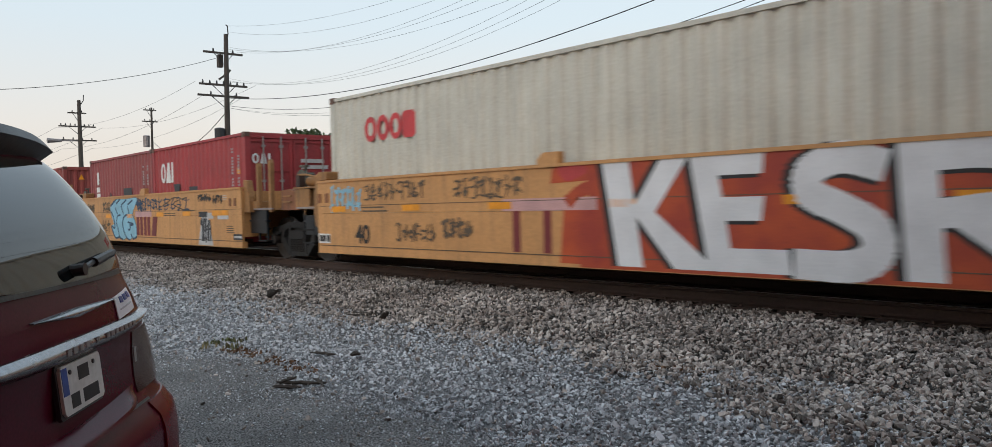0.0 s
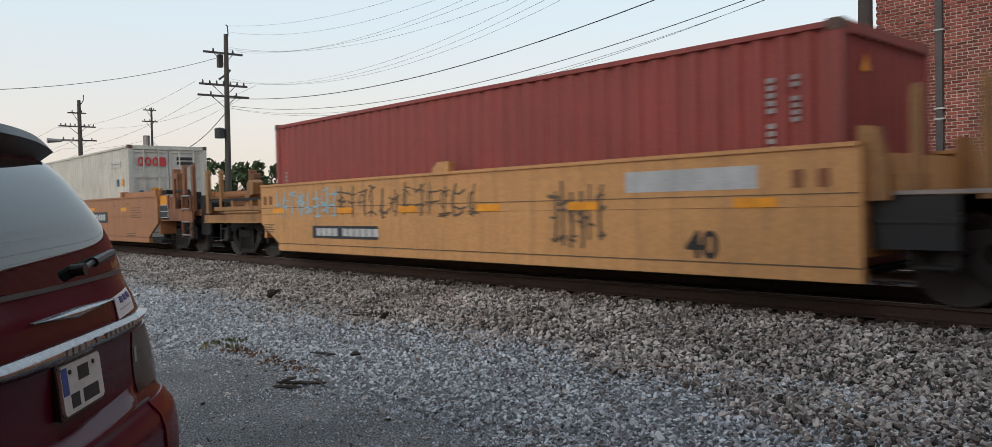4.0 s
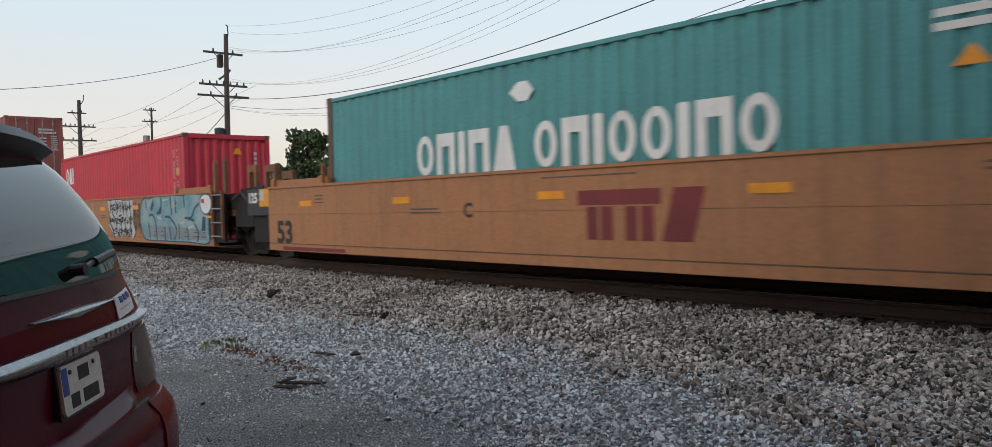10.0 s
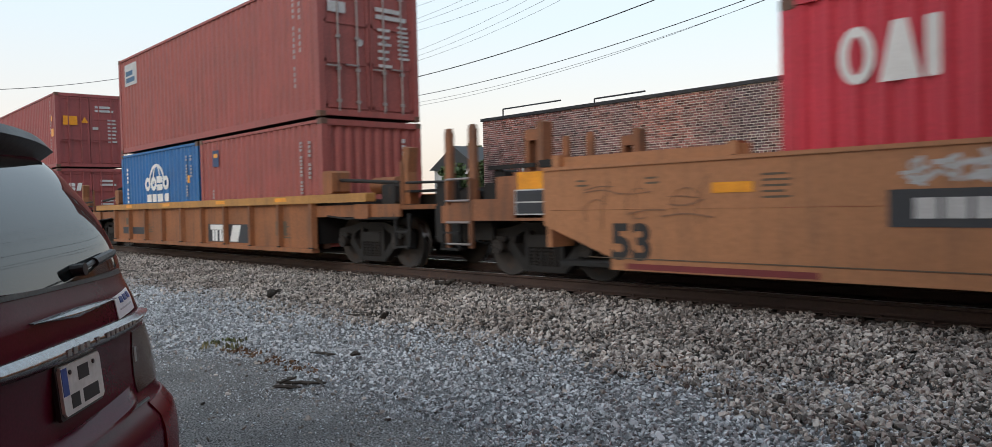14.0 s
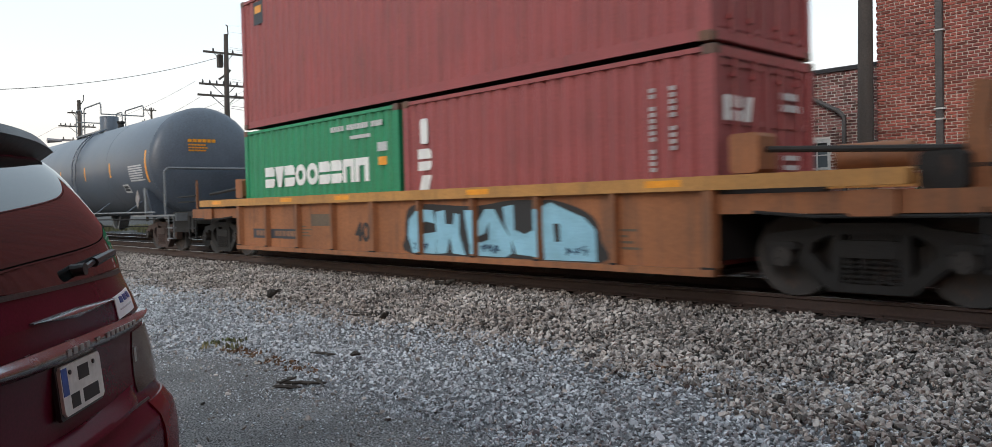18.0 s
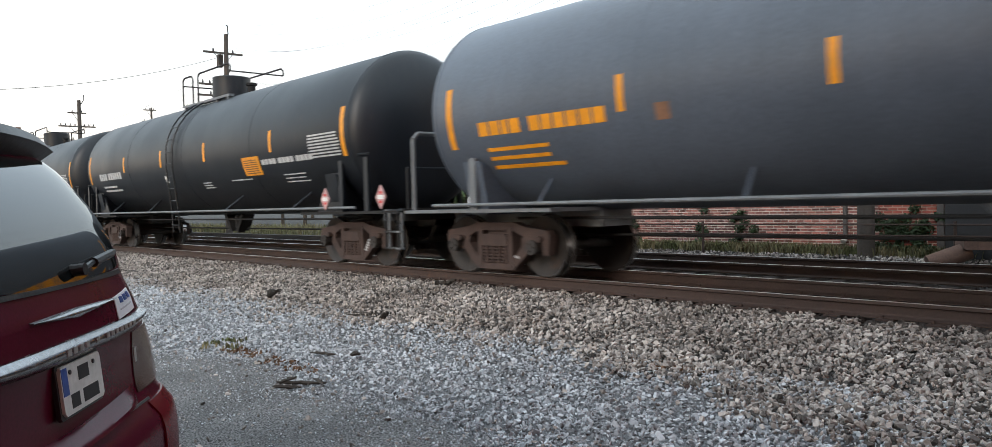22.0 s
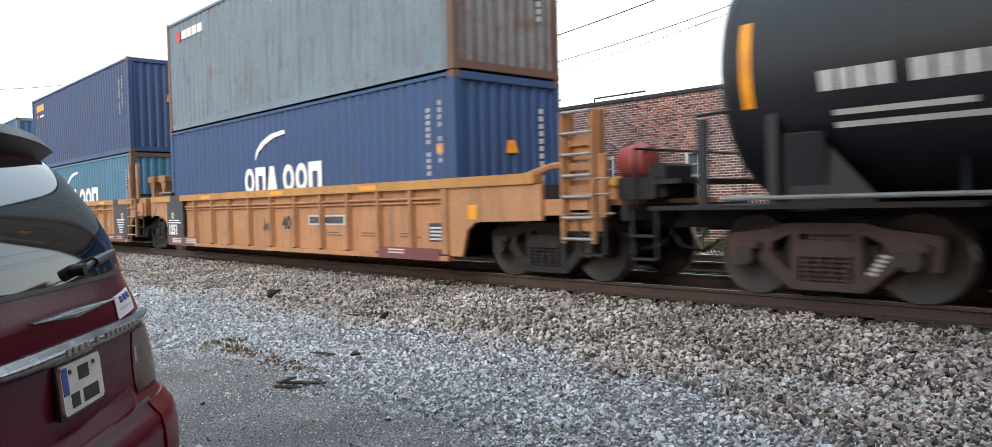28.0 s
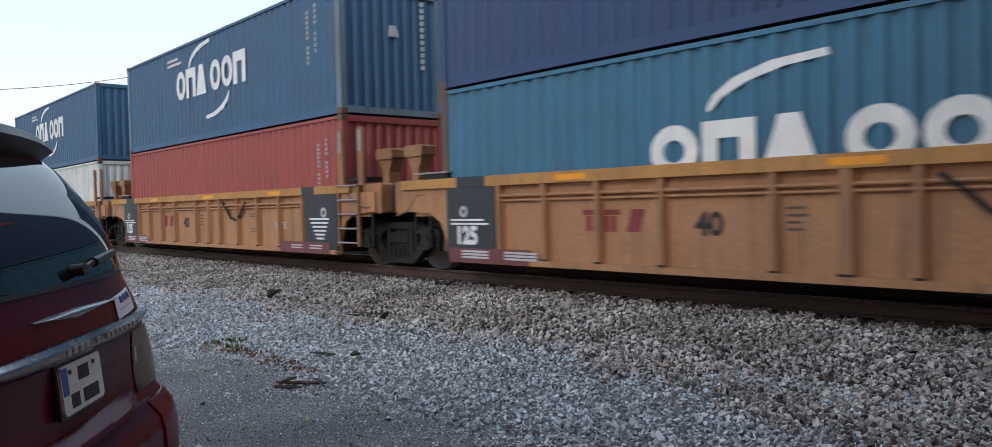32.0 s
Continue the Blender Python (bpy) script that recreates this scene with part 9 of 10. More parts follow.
def leaves(n, at, spread_r, size, rnd):
    """Small folded leaf cards about a point."""
    vs, fs = [], []
    for _ in range(n):
        d = Vector((rnd.gauss(0, 1), rnd.gauss(0, 1), rnd.gauss(0, 0.8)))
        d = d.normalized() * spread_r * rnd.random() ** 0.45
        c = Vector(at) + d
        u = Vector((rnd.gauss(0, 1), rnd.gauss(0, 1), rnd.gauss(0, 1))).normalized()
        w = u.orthogonal().normalized() * size * rnd.uniform(0.5, 1.0)
        u = u * size * rnd.uniform(0.8, 1.5)
        k = u.cross(w).normalized() * size * 0.25
        o = len(vs)
        vs += [c - u, c + w + k, c + u, c - w + k]
        fs += [(o, o + 1, o + 2), (o, o + 2, o + 3)]
    return vs, fs


def tree(x, y, base, high, wide, label, seed, clumps=26, per=150, leaf=0.11, trunk=0.14, name="tree", mat="leaf"):
    rnd = random.Random(seed)
    t = thing(name, pose(x, y, base), label, name, "trees behind the tracks" if name == "tree" else "")
    s = Shape()
    s.tube((0, 0, 0), (0.05, 0, high * 0.45), trunk, 10, trunk * 0.6)
    crown = Shape()
    for i in range(clumps):
        a = rnd.uniform(0, 2 * math.pi)
        hgt = high * (0.35 + 0.62 * rnd.random())
        rr = wide * math.sqrt(rnd.random()) * (1.05 - 0.6 * abs(hgt / high - 0.6))
        c = Vector((math.cos(a) * rr, math.sin(a) * rr, hgt))
        s.tube((0.03, 0, high * 0.3 + 0.3 * (hgt - high * 0.3)), c, trunk * 0.28, 5, 0.012)
        v, f = leaves(per, c, wide * rnd.uniform(0.22, 0.4), leaf, rnd)
        crown.add(v, f)
    part("trunk", s, M["bark"], t)
    me = bpy.data.meshes.new("crown")
    me.from_pydata(crown.v, [], crown.f)
    me.materials.append(M[mat])
    o = new("crown", me)
    o.parent = t
    return t


tree(-46.0, 25.2, 0.2, 6.4, 1.5, "leafy green tree behind the tracks", 1, 30, 130)
tree(-43.0, 25.6, 0.2, 6.1, 1.2, "leafy green tree behind the tracks", 2, 26, 110)
tree(-38.9, 25.4, 0.2, 4.3, 1.2, "low leafy green tree behind the tracks", 3, 16)
tree(-54.5, 28.0, 0.2, 4.6, 2.2, "leafy green tree behind the tracks", 4, 20)
tree(-16.2, 16.35, 0.28, 0.95, 0.42, "small round green shrub against the brick wall", 5, 12, 120, 0.045, 0.03, "shrub")

lampost = thing("street_lamp", pose(-41.2, 25.0, 0.2), "black street lamp with a glowing white globe", "street lamp")
part("post", Shape().lathe([(0, 0.12), (0.3, 0.1), (0.35, 0.05), (3.7, 0.04), (3.75, 0.09), (3.8, 0.09)], (0, 0, 0), "z", 12), M["coping"], lampost)
mg, ng, lg, bgl = shader("lit_lamp_globe", 0.3)
bgl.inputs["Base Color"].default_value = (0.9, 0.85, 0.7, 1)
bgl.inputs["Emission Color"].default_value = (1.0, 0.9, 0.7, 1)
bgl.inputs["Emission Strength"].default_value = 3.0
part("globe", Shape().lathe([(0, 0.09), (0.06, 0.2), (0.22, 0.29), (0.4, 0.25), (0.52, 0.12), (0.66, 0.03)], (0, 0, 3.8), "z", 16), mg, lampost, "glowing white globe", smooth=True)

# weeds along the foot of the wall and at the edge of the lot
rnd = random.Random(9)


def tufts(name, spots, n, r, hgt, label, material):
    vs, fs = [], []
    for x, y, z in spots:
        for _ in range(n):
            a, lean_ = rnd.uniform(0, 6.28), rnd.uniform(0.1, 0.6)
            h = hgt * rnd.uniform(0.4, 1.0)
            c = Vector((x + rnd.gauss(0, r), y + rnd.gauss(0, r), z))
            d = Vector((math.cos(a), math.sin(a), 0))
            w = Vector((-d.y, d.x, 0)) * 0.012
            o = len(vs)
            m_, e = c + d * h * lean_ * 0.4 + Vector((0, 0, h * 0.6)), c + d * h * lean_ + Vector((0, 0, h))
            vs += [c - w, c + w, m_ + w, m_ - w, e]
            fs += [(o, o + 1, o + 2, o + 3), (o + 3, o + 2, o + 4)]
    me = bpy.data.meshes.new(name)
    me.from_pydata(vs, [], fs)
    me.materials.append(material)
    return tagged(new(name, me), label, "weeds", kind="stuff")


tufts("weeds", [(rnd.uniform(-24, -3), rnd.uniform(15.9, 16.95), 0.27) for _ in range(620)], 26, 0.12, 0.24, "green and straw-coloured weeds along the foot of the brick wall", M["weed"])
tufts("weeds", [(rnd.uniform(-60, -22), rnd.uniform(16.0, 22), 0.27) for _ in range(500)], 18, 0.25, 0.5, "tall dry weeds beside the far track", M["weed"])
tufts("weeds", [(-8.6 + rnd.gauss(0, 0.25), 3.55 + rnd.gauss(0, 0.12), 0.0) for _ in range(9)], 9, 0.05, 0.06, "small dry weed tufts at the edge of the asphalt", M["weed"])
ivy = Shape()
for cx, cz, wide, tall_, n, back in ((-13.1, 0.85, 0.13, 0.25, 7, 0.1), (-10.97, 0.8, 0.12, 0.2, 4, 0.1), (-9.95, 0.8, 0.16, 0.28, 9, 0.1), (-6.2, 0.75, 0.22, 0.3, 16, 0.5), (-5.75, 0.7, 0.2, 0.28, 14, 0.5), (-5.9, 0.45, 0.35, 0.12, 8, 0.55)):
    for _ in range(n):
        v, f = leaves(70, (cx + rnd.gauss(0, wide), WALL_Y - back, cz + rnd.gauss(0, tall_)), 0.12, 0.03, rnd)
        ivy.add(v, f)
me = bpy.data.meshes.new("ivy")
me.from_pydata(ivy.v, [], ivy.f)
me.materials.append(M["ivy"])
tagged(new("ivy", me), "dark green ivy climbing the foot of the brick walls", "ivy", kind="stuff")

# iron fence beyond the second track
fence = thing("iron_fence", Matrix(), "black iron picket fence beyond the second track", "fence")
part("fence_rail", Shape().box(-26.5, -19.0, 17.48, 17.52, 1.02, 1.06), M["coping"], fence)
part("fence_rail", Shape().box(-26.5, -19.0, 17.48, 17.52, 0.42, 0.46), M["coping"], fence)
pk = Shape().box(-0.011, 0.011, -0.011, 0.011, 0.3, 1.14).mesh("picket")
pk.materials.append(M["coping"])
for i in range(60):
    o = new("picket", pk)
    o.parent = fence
    o.location = (-26.4 + i * 0.125, 17.5, 0)
for i in range(4):
    part("fence_post", Shape().box(-26.45 + i * 2.45, -26.38 + i * 2.45, 17.46, 17.54, 0.2, 1.2), M["coping"], fence)
marker = thing("marker_post", pose(-17.6, 16.3, 0.27), "white-painted steel marker post by the far track", "post")
part("post", Shape().tube((0, 0, 0), (0, 0, 0.62), 0.045, 10).tube((0, 0, 0), (0, 0, 0.05), 0.1, 10), M["sash"], marker)

# pipe fence before the brick wall, timber and gravel beyond the far track
rails = thing("pipe_fence", Matrix(), "rusty black two-rail pipe fence before the brick wall", "fence")
for z in (0.69, 0.90):
    part("fence_rail", Shape().tube((-26, 15.5, z - 0.02), (1.0, 15.5, z + 0.03), 0.016), M["rail_side"], rails)
for i in range(6):
    part("fence_post", Shape().tube((-25.6 + i * 5.2, 15.53, 0.2), (-25.6 + i * 5.2, 15.53, 0.98), 0.03), M["rail_side"], rails)
timber = thing("timber_baulk", Matrix(), "long dark timber baulk lying beyond the far track", "timber")
part("baulk", Shape().box(-40, -20.4, 15.0, 15.25, 0.22, 0.44, 0.02), M["tie"], timber)
p = strewn(9000, -30, 0.5, 14.2, 15.9)
p[:, 2] += 0.02
stones("gravel_strip", p, rng.uniform(0.03, 0.07, len(p)), M["stone"], "grey gravel strip beyond the far track", 0.8)
drain = thing("drain_pipe", pose(-4.75, 15.1, 0.22, 0, 0, 35), "weathered brown clay drain pipe with a box on the gravel", "pipe")
part("pipe", Shape().tube((-0.35, 0, 0.02), (0.3, 0, 0.26), 0.16, 16), M["clay"], drain, smooth=True)
part("pipe_box", Shape().box(0.15, 0.6, -0.22, 0.22, 0.28, 0.46, 0.03), M["clay"], drain)
bin_ = thing("steel_cabinet", pose(-4.6, 16.1, 0.22), "dark steel trackside cabinet before the brick wall", "cabinet")
part("body", Shape().box(-0.45, 0.9, -0.3, 0.3, 0.05, 1.3, 0.02), M["coping"], bin_)
part("base", Shape().box(-0.5, 0.95, -0.34, 0.34, -0.05, 0.05), M["pipe"], bin_)
p = strewn(2600, -20.5, -14.5, 14.5, 15.4)
p[:, 2] += 0.16 * np.exp(-((p[:, 0] + 18.5) / 1.8) ** 2) * rng.random(len(p))
stones("gravel_pile", p, rng.uniform(0.04, 0.08, len(p)), M["chips"], "low heap of pale gravel beyond the far track")

# litter on the ballast and the lot
M["char"] = surface("dark_rotten_wood", (0.035, 0.028, 0.022), rough=0.9, size=6, fine=40, bump=0.5)
M["dead"] = surface("dead_brown_leaf", (0.16, 0.085, 0.045), rough=0.9, size=5, bump=0.1, per_piece=0.4)


def splinter(x, y, z, length, w, turn, label, name="wood_scrap", mat="char", tip=0.0):
    """A ragged, crooked scrap that tapers to both ends."""
    t = thing(name, pose(x, y, z + w * 0.3, 0, tip, turn), label, "debris", "scraps on the ballast")
    s = Shape()
    r = random.Random(int(abs(x * 100)))
    n, m = 9, 6
    vs = []
    off = Vector((0, 0, 0))
    for i in range(n):
        q = i / (n - 1)
        off = off + Vector((0, r.uniform(-0.35, 0.35) * w, r.uniform(-0.12, 0.12) * w))
        rad = w * 0.5 * (0.25 + 0.75 * math.sin(math.pi * (0.08 + 0.84 * q))) * r.uniform(0.6, 1.15)
        for j in range(m):
            a = 2 * math.pi * j / m + r.uniform(-0.3, 0.3)
            vs.append((length * (q - 0.5) + r.uniform(-0.1, 0.1) * w, off.y + rad * math.cos(a), off.z + rad * 0.7 * math.sin(a)))
    fs = [(i * m + j, i * m + (j + 1) % m, (i + 1) * m + (j + 1) % m, (i + 1) * m + j) for i in range(n - 1) for j in range(m)]
    s.add(vs, fs + [tuple(range(m)), tuple(range(n * m - 1, n * m - m - 1, -1))])
    part("scrap", s, M[mat], t)
    return t


splinter(-9.8, 7.85, 0.20, 0.42, 0.16, 20, "dark broken piece of a wooden tie on the ballast")
splinter(-11.68, 5.8, 0.06, 0.22, 0.2, 50, "dark lump of rotten wood on the ballast", tip=-35)
splinter(-11.3, 5.85, 0.05, 0.35, 0.07, 5, "dark splinter of rotten wood on the ballast")
splinter(-9.0, 5.8, 0.05, 0.5, 0.06, 15, "dark splinter of wood beside dead weeds")
splinter(-8.65, 5.85, 0.05, 0.4, 0.08, -20, "dark splinter of wood beside dead weeds", tip=-15)
splinter(-8.75, 5.75, 0.05, 0.7, 0.05, 35, "dark crooked branch on the ballast")
splinter(-8.4, 5.7, 0.05, 0.32, 0.1, -50, "dark crooked branch on the ballast", tip=-25)
splinter(-5.95, 3.05, 0.02, 0.22, 0.06, 70, "dark clump of rubbish at the asphalt edge", "rubbish")
splinter(-6.08, 3.12, 0.03, 0.26, 0.05, 10, "dark crooked scrap at the asphalt edge", tip=-15)
splinter(-6.95, 3.95, 0.02, 0.34, 0.05, 8, "thin dark scrap of rubber on the gravel")
splinter(-6.65, 4.15, 0.02, 0.12, 0.08, 30, "small black block of rubber on the gravel", "rubber_scrap")
splinter(-6.0, 3.2, 0.02, 0.45, 0.05, 40, "dark twig at the edge of the asphalt")
splinter(-5.85, 3.3, 0.02, 0.35, 0.04, -15, "dark twig at the edge of the asphalt")
splinter(-1.72, 5.32, 0.02, 0.75, 0.05, -4, "long dark stick lying on the gravel")
splinter(-1.72, 5.85, 0.03, 0.4, 0.09, -12, "dark charred piece of wood on the gravel")
splinter(-1.35, 5.75, 0.03, 0.45, 0.08, 25, "dark charred piece of wood on the gravel")
splinter(-19.8, 6.2, 0.08, 1.1, 0.1, 10, "dark old board lying on the ballast")
tufts("dead_weeds", [(-8.6 + rnd.gauss(0, 0.15), 5.85 + rnd.gauss(0, 0.08), 0.03) for _ in range(7)], 8, 0.06, 0.09, "dark dead weed stalks on the ballast", M["char"])
tufts("dead_leaves", [(-4.1 + rnd.gauss(0, 0.22), 5.72 + rnd.gauss(0, 0.06), 0.03) for _ in range(22)], 10, 0.05, 0.035, "brown dead leaves caught in the ballast", M["dead"])
tufts("dead_leaves", [(-7.4 + rnd.gauss(0, 0.5), 3.5 + rnd.gauss(0, 0.06), 0.01) for _ in range(22)], 10, 0.05, 0.03, "straw and brown leaves along the asphalt edge", M["dead"])

# far behind: a house, a parked car and trees
house = thing("house", pose(-63, 56, 0), "distant pale grey house with a dark roof", "house")
M["siding"] = surface("pale_grey_siding", (0.5, 0.5, 0.5), rough=0.8, size=1, streak=0.2, bump=0.05)
part("wall", Shape().box(-3.5, 3.5, -4, 4, -0.2, 5.2), M["siding"], house)
part("roof", Shape().slab([(-4.0, 5.2), (4.0, 5.2), (0, 7.6)], -4.3, 4.3), M["coping"], house)
for x in (-2.0, 1.2):
    w_ = part("window", Shape().box(x, x + 0.9, -4.06, -4.0, 2.0, 3.4), M["sash"], house)
    part("pane", Shape().box(x + 0.08, x + 0.82, -4.08, -4.06, 2.08, 3.32), M["pane"], w_)
M["silver_car"] = surface("silver_blue_car_paint", (0.25, 0.3, 0.36), rough=0.3, size=3, bump=0.0, coat=0.6)
pc = thing("parked_car", pose(-33, 22.5, 0.2, 0, 0, 12), "distant silver-blue parked car behind the fence", "car")
part("body", Shape().slab([(-2.2, 0.35), (2.2, 0.35), (2.25, 0.8), (1.4, 0.92), (0.7, 1.4), (-0.9, 1.42), (-1.7, 0.98), (-2.2, 0.9)], -0.85, 0.85), M["silver_car"], pc, bevel=0.06)
part("side_window", Shape().slab([(-1.4, 0.98), (1.1, 0.96), (0.62, 1.33), (-0.85, 1.35)], -0.865, -0.85), M["pane"], pc)
for x in (-1.4, 1.4):
    for y in (-0.8, 0.8):
        part("wheel", Shape().lathe([(-0.1, 0.31), (0.1, 0.31)], (x, y, 0.31), "y", 16), M["coping"], pc)
for i, (x, y, h, w) in enumerate(((-75, 42, 6.5, 3.0), (-90, 40, 7.0, 3.4), (-108, 36, 6.5, 3.2), (-70, 60, 8, 3.5), (-52, 44, 5, 2.4))):
    tree(x, y, 0, h, w, "distant leafy tree beyond the railway", 20 + i, 18, 90, 0.26, 0.2)

# unseen blank brick block behind the camera, on its right, added to shade that side
back_wall = thing("unseen_shade_building", Matrix(), "plain unseen brick building added to shade the right side", "building", kind="structure")
part("wall", Shape().box(1.6, 34, -16, 6.0, 0, 10.5), M["red_brick"], back_wall)
part("roof", Shape().box(1.5, 34.1, -16.1, 6.1, 10.5, 10.62), M["pipe"], back_wall)
# ---------------------------------------------------------------- the parked minivan
M["van_paint"] = surface("dark_maroon_car_paint", (0.075, 0.005, 0.016), rough=0.2, size=3, fine=120, bump=0.0, vary=0.12)
# body paint made redder, to carry reflected light in its colour
M["van_red"] = surface("reflection_reddened_car_paint", (0.13, 0.006, 0.012), rough=0.25, size=3, fine=120, bump=0.0, vary=0.12)
M["mark_steel"] = surface("satin_chrome_mark", (0.5, 0.5, 0.5), rough=0.3, metal=1.0, size=8, bump=0.0)
M["lamp_dark"] = surface("smoked_lamp_lens", (0.05, 0.022, 0.022), rough=0.15, size=6, bump=0.0)
M["sticker_white"] = surface("white_sticker_vinyl", (0.78, 0.79, 0.8), rough=0.4, size=8, bump=0.0, vary=0.05)
M["van_glass"] = pane_glass("tinted_car_glass", (0.006, 0.008, 0.008), 0.0)
M["van_glass"].node_tree.nodes["Principled BSDF"].inputs["IOR"].default_value = 1.62
M["chrome"] = surface("chrome_trim", (0.30, 0.30, 0.31), rough=0.22, metal=1.0, size=8, bump=0.0, vary=0.1)
M["black_trim"] = surface("black_plastic_trim", (0.015, 0.014, 0.015), rough=0.45, size=6, bump=0.1)
M["lamp_red"] = surface("red_lamp_lens", (0.16, 0.006, 0.008), rough=0.12, size=6, bump=0.0, coat=0.8)
M["plate_white"] = surface("white_plate_enamel", (0.62, 0.61, 0.57), rough=0.4, size=8, bump=0.02, vary=0.1)
M["plate_blue"] = surface("blue_plate_band", (0.02, 0.07, 0.30), rough=0.4, size=8, bump=0.0)
M["tyre"] = surface("tyre_rubber", (0.02, 0.02, 0.02), rough=0.85, size=6, bump=0.2)
M["alloy"] = surface("alloy_wheel", (0.45, 0.45, 0.46), rough=0.3, metal=1.0, size=6, bump=0.02)

for k in ("van_paint", "van_red"):
    M[k].node_tree.nodes["Principled BSDF"].inputs["Specular IOR Level"].default_value = 0.1
VAN = Matrix(((0.807, 0.59, 0, -2.7934), (-0.59, 0.807, 0, 0.6884), (0, 0, 1, 0.012), (0, 0, 0, 1)))
van = thing("minivan", VAN, "dark maroon minivan parked with its rear towards the tracks", "car")
ZS = [0.28, 0.40, 0.52, 0.62, 0.68, 0.72, 0.76, 0.80, 0.86, 0.94, 1.02, 1.09, 1.16, 1.22, 1.26, 1.30, 1.40, 1.50, 1.60, 1.68, 1.74, 1.79, 1.82]
BACK = [0.04, 0.09, 0.105, 0.10, 0.085, 0.05, 0.02, 0.006, -0.002, -0.004, 0.0, 0.0, -0.012, -0.036, -0.050, -0.060, -0.094, -0.150, -0.232, -0.318, -0.40, -0.55, -0.85]
HALF = [0.95, 0.98, 1.0, 1.0, 1.0, 1.0, 0.99, 0.99, 0.99, 0.985, 0.985, 0.98, 0.97, 0.955, 0.942, 0.928, 0.893, 0.86, 0.83, 0.808, 0.785, 0.70, 0.48]
EXPO = [9, 9, 7.8, 7.7, 8.6, 8.9, 8.9, 10, 10.2, 8.8, 6.7, 5.65, 5.15, 5.1, 5.25, 5.7, 6.1, 6.2, 7, 9, 10, 8, 6]
LC = 1.15


FINE_Z = np.linspace(1.18, 1.82, 65)
FINE_BACK = np.convolve(np.interp(np.linspace(1.10, 1.90, 81), ZS, BACK), np.bartlett(17) / np.bartlett(17).sum(), "valid")


def back_of(z):
    """The rear's place along the van, rounded over the window."""
    return float(np.interp(z, FINE_Z, FINE_BACK) if z > 1.2 else np.interp(z, ZS, BACK))


def van_point(r, z, lift=0.0):
    """r: share of the half width, nought in the middle of the rear, positive towards the van's right side (-x)."""
    b, w, e = back_of(z), float(np.interp(z, ZS, HALF)), float(np.interp(z, ZS, EXPO))
    q = min(abs(r), 1.0)
    k = max(0.0, 1 - q ** e) ** (1 / e)
    x, y = w * q, b - LC * (1 - k)
    if lift:
        n = Vector((q ** (e - 1) / w, k ** (e - 1) / LC)).normalized()
        x, y = x + n.x * lift, y + n.y * lift
    return Vector((-x if r > 0 else x, y, z))


def van_patch(rs, zs, lift=0.004, thick=0.008, rows=7):
    """A skin that follows the van's body; zs may give (low, high) for r, lift may depend on the share of the height."""
    s = Shape()
    nu = len(rs)
    grid = []
    for back in (0.0, 1.0):
        for j in range(rows):
            t = j / (rows - 1)
            for p in rs:
                lo, hi = zs(p) if callable(zs) else zs
                z = lo + (hi - lo) * t
                grid.append(van_point(p, z, (lift(p, t) if callable(lift) else lift) if not back else (-0.004 if callable(lift) else lift - thick)))
    fs = []
    half = nu * rows
    for j in range(rows - 1):
        for i in range(nu - 1):
            a = j * nu + i
            fs += [(a, a + 1, a + nu + 1, a + nu), (half + a, half + a + nu, half + a + nu + 1, half + a + 1)]
    for i in range(nu - 1):
        fs += [(i, half + i, half + i + 1, i + 1)]
        a = (rows - 1) * nu + i
        fs += [(a, a + 1, half + a + 1, half + a)]
    for j in range(rows - 1):
        a = j * nu
        fs += [(a, a + nu, half + a + nu, half + a)]
        a = j * nu + nu - 1
        fs += [(a, half + a, half + a + nu, a + nu)]
    return s.add(grid, fs)


def lerp_list(a, b, n):
    return [a + (b - a) * i / (n - 1) for i in range(n)]


body = Shape()
ring_n = 0
levels = sorted(set(ZS + lerp_list(0.9, 1.75, 24)))
for z in levels:
    b, w = float(np.interp(z, ZS, BACK)), float(np.interp(z, ZS, HALF))
    pts = [van_point(math.sin(radians(p)), z) for p in lerp_list(90, -90, 61)]
    nose = -4.75 + (0.0 if z < 0.75 else (z - 0.75) * 1.1)
    for x, y in ((w, -2.2), (w * 0.98, nose + 0.5), (w * 0.8, nose + 0.12), (w * 0.4, nose), (-w * 0.4, nose), (-w * 0.8, nose + 0.12), (-w * 0.98, nose + 0.5), (-w, -2.2)):
        pts.append(Vector((x, y, z)))
    ring_n = len(pts)
    body.v += [tuple(p) for p in pts]
for j in range(len(levels) - 1):
    for i in range(ring_n):
        k = (i + 1) % ring_n
        body.f.append((j * ring_n + i, j * ring_n + k, (j + 1) * ring_n + k, (j + 1) * ring_n + i))
body.f.append(tuple(range(ring_n - 1, -1, -1)))
body.f.append(tuple((len(levels) - 1) * ring_n + i for i in range(ring_n)))
bm_ = body.mesh("body", True)
bo = part("body", bm_, M["van_paint"], van)
gl = Shape()
rw, cw = 13, 41
for back in (0.007, -0.003):
    for j in range(rw):
        z = 1.258 + 0.44 * j / (rw - 1)
        edge = min(0.80, 0.60 + 0.52 * (z - 1.258))
        gl.v += [tuple(van_point(edge * q, z + (0.02 * q * q if j == 0 else 0), back)) for q in lerp_list(-1, 1, cw)]
for j in range(rw - 1):
    for i in range(cw - 1):
        a = j * cw + i
        o = rw * cw
        gl.f += [(a, a + 1, a + cw + 1, a + cw), (o + a, o + a + cw, o + a + cw + 1, o + a + 1)]
part("rear_window", gl, M["van_glass"], van, "tinted rear window that mirrors the sky", smooth=True)
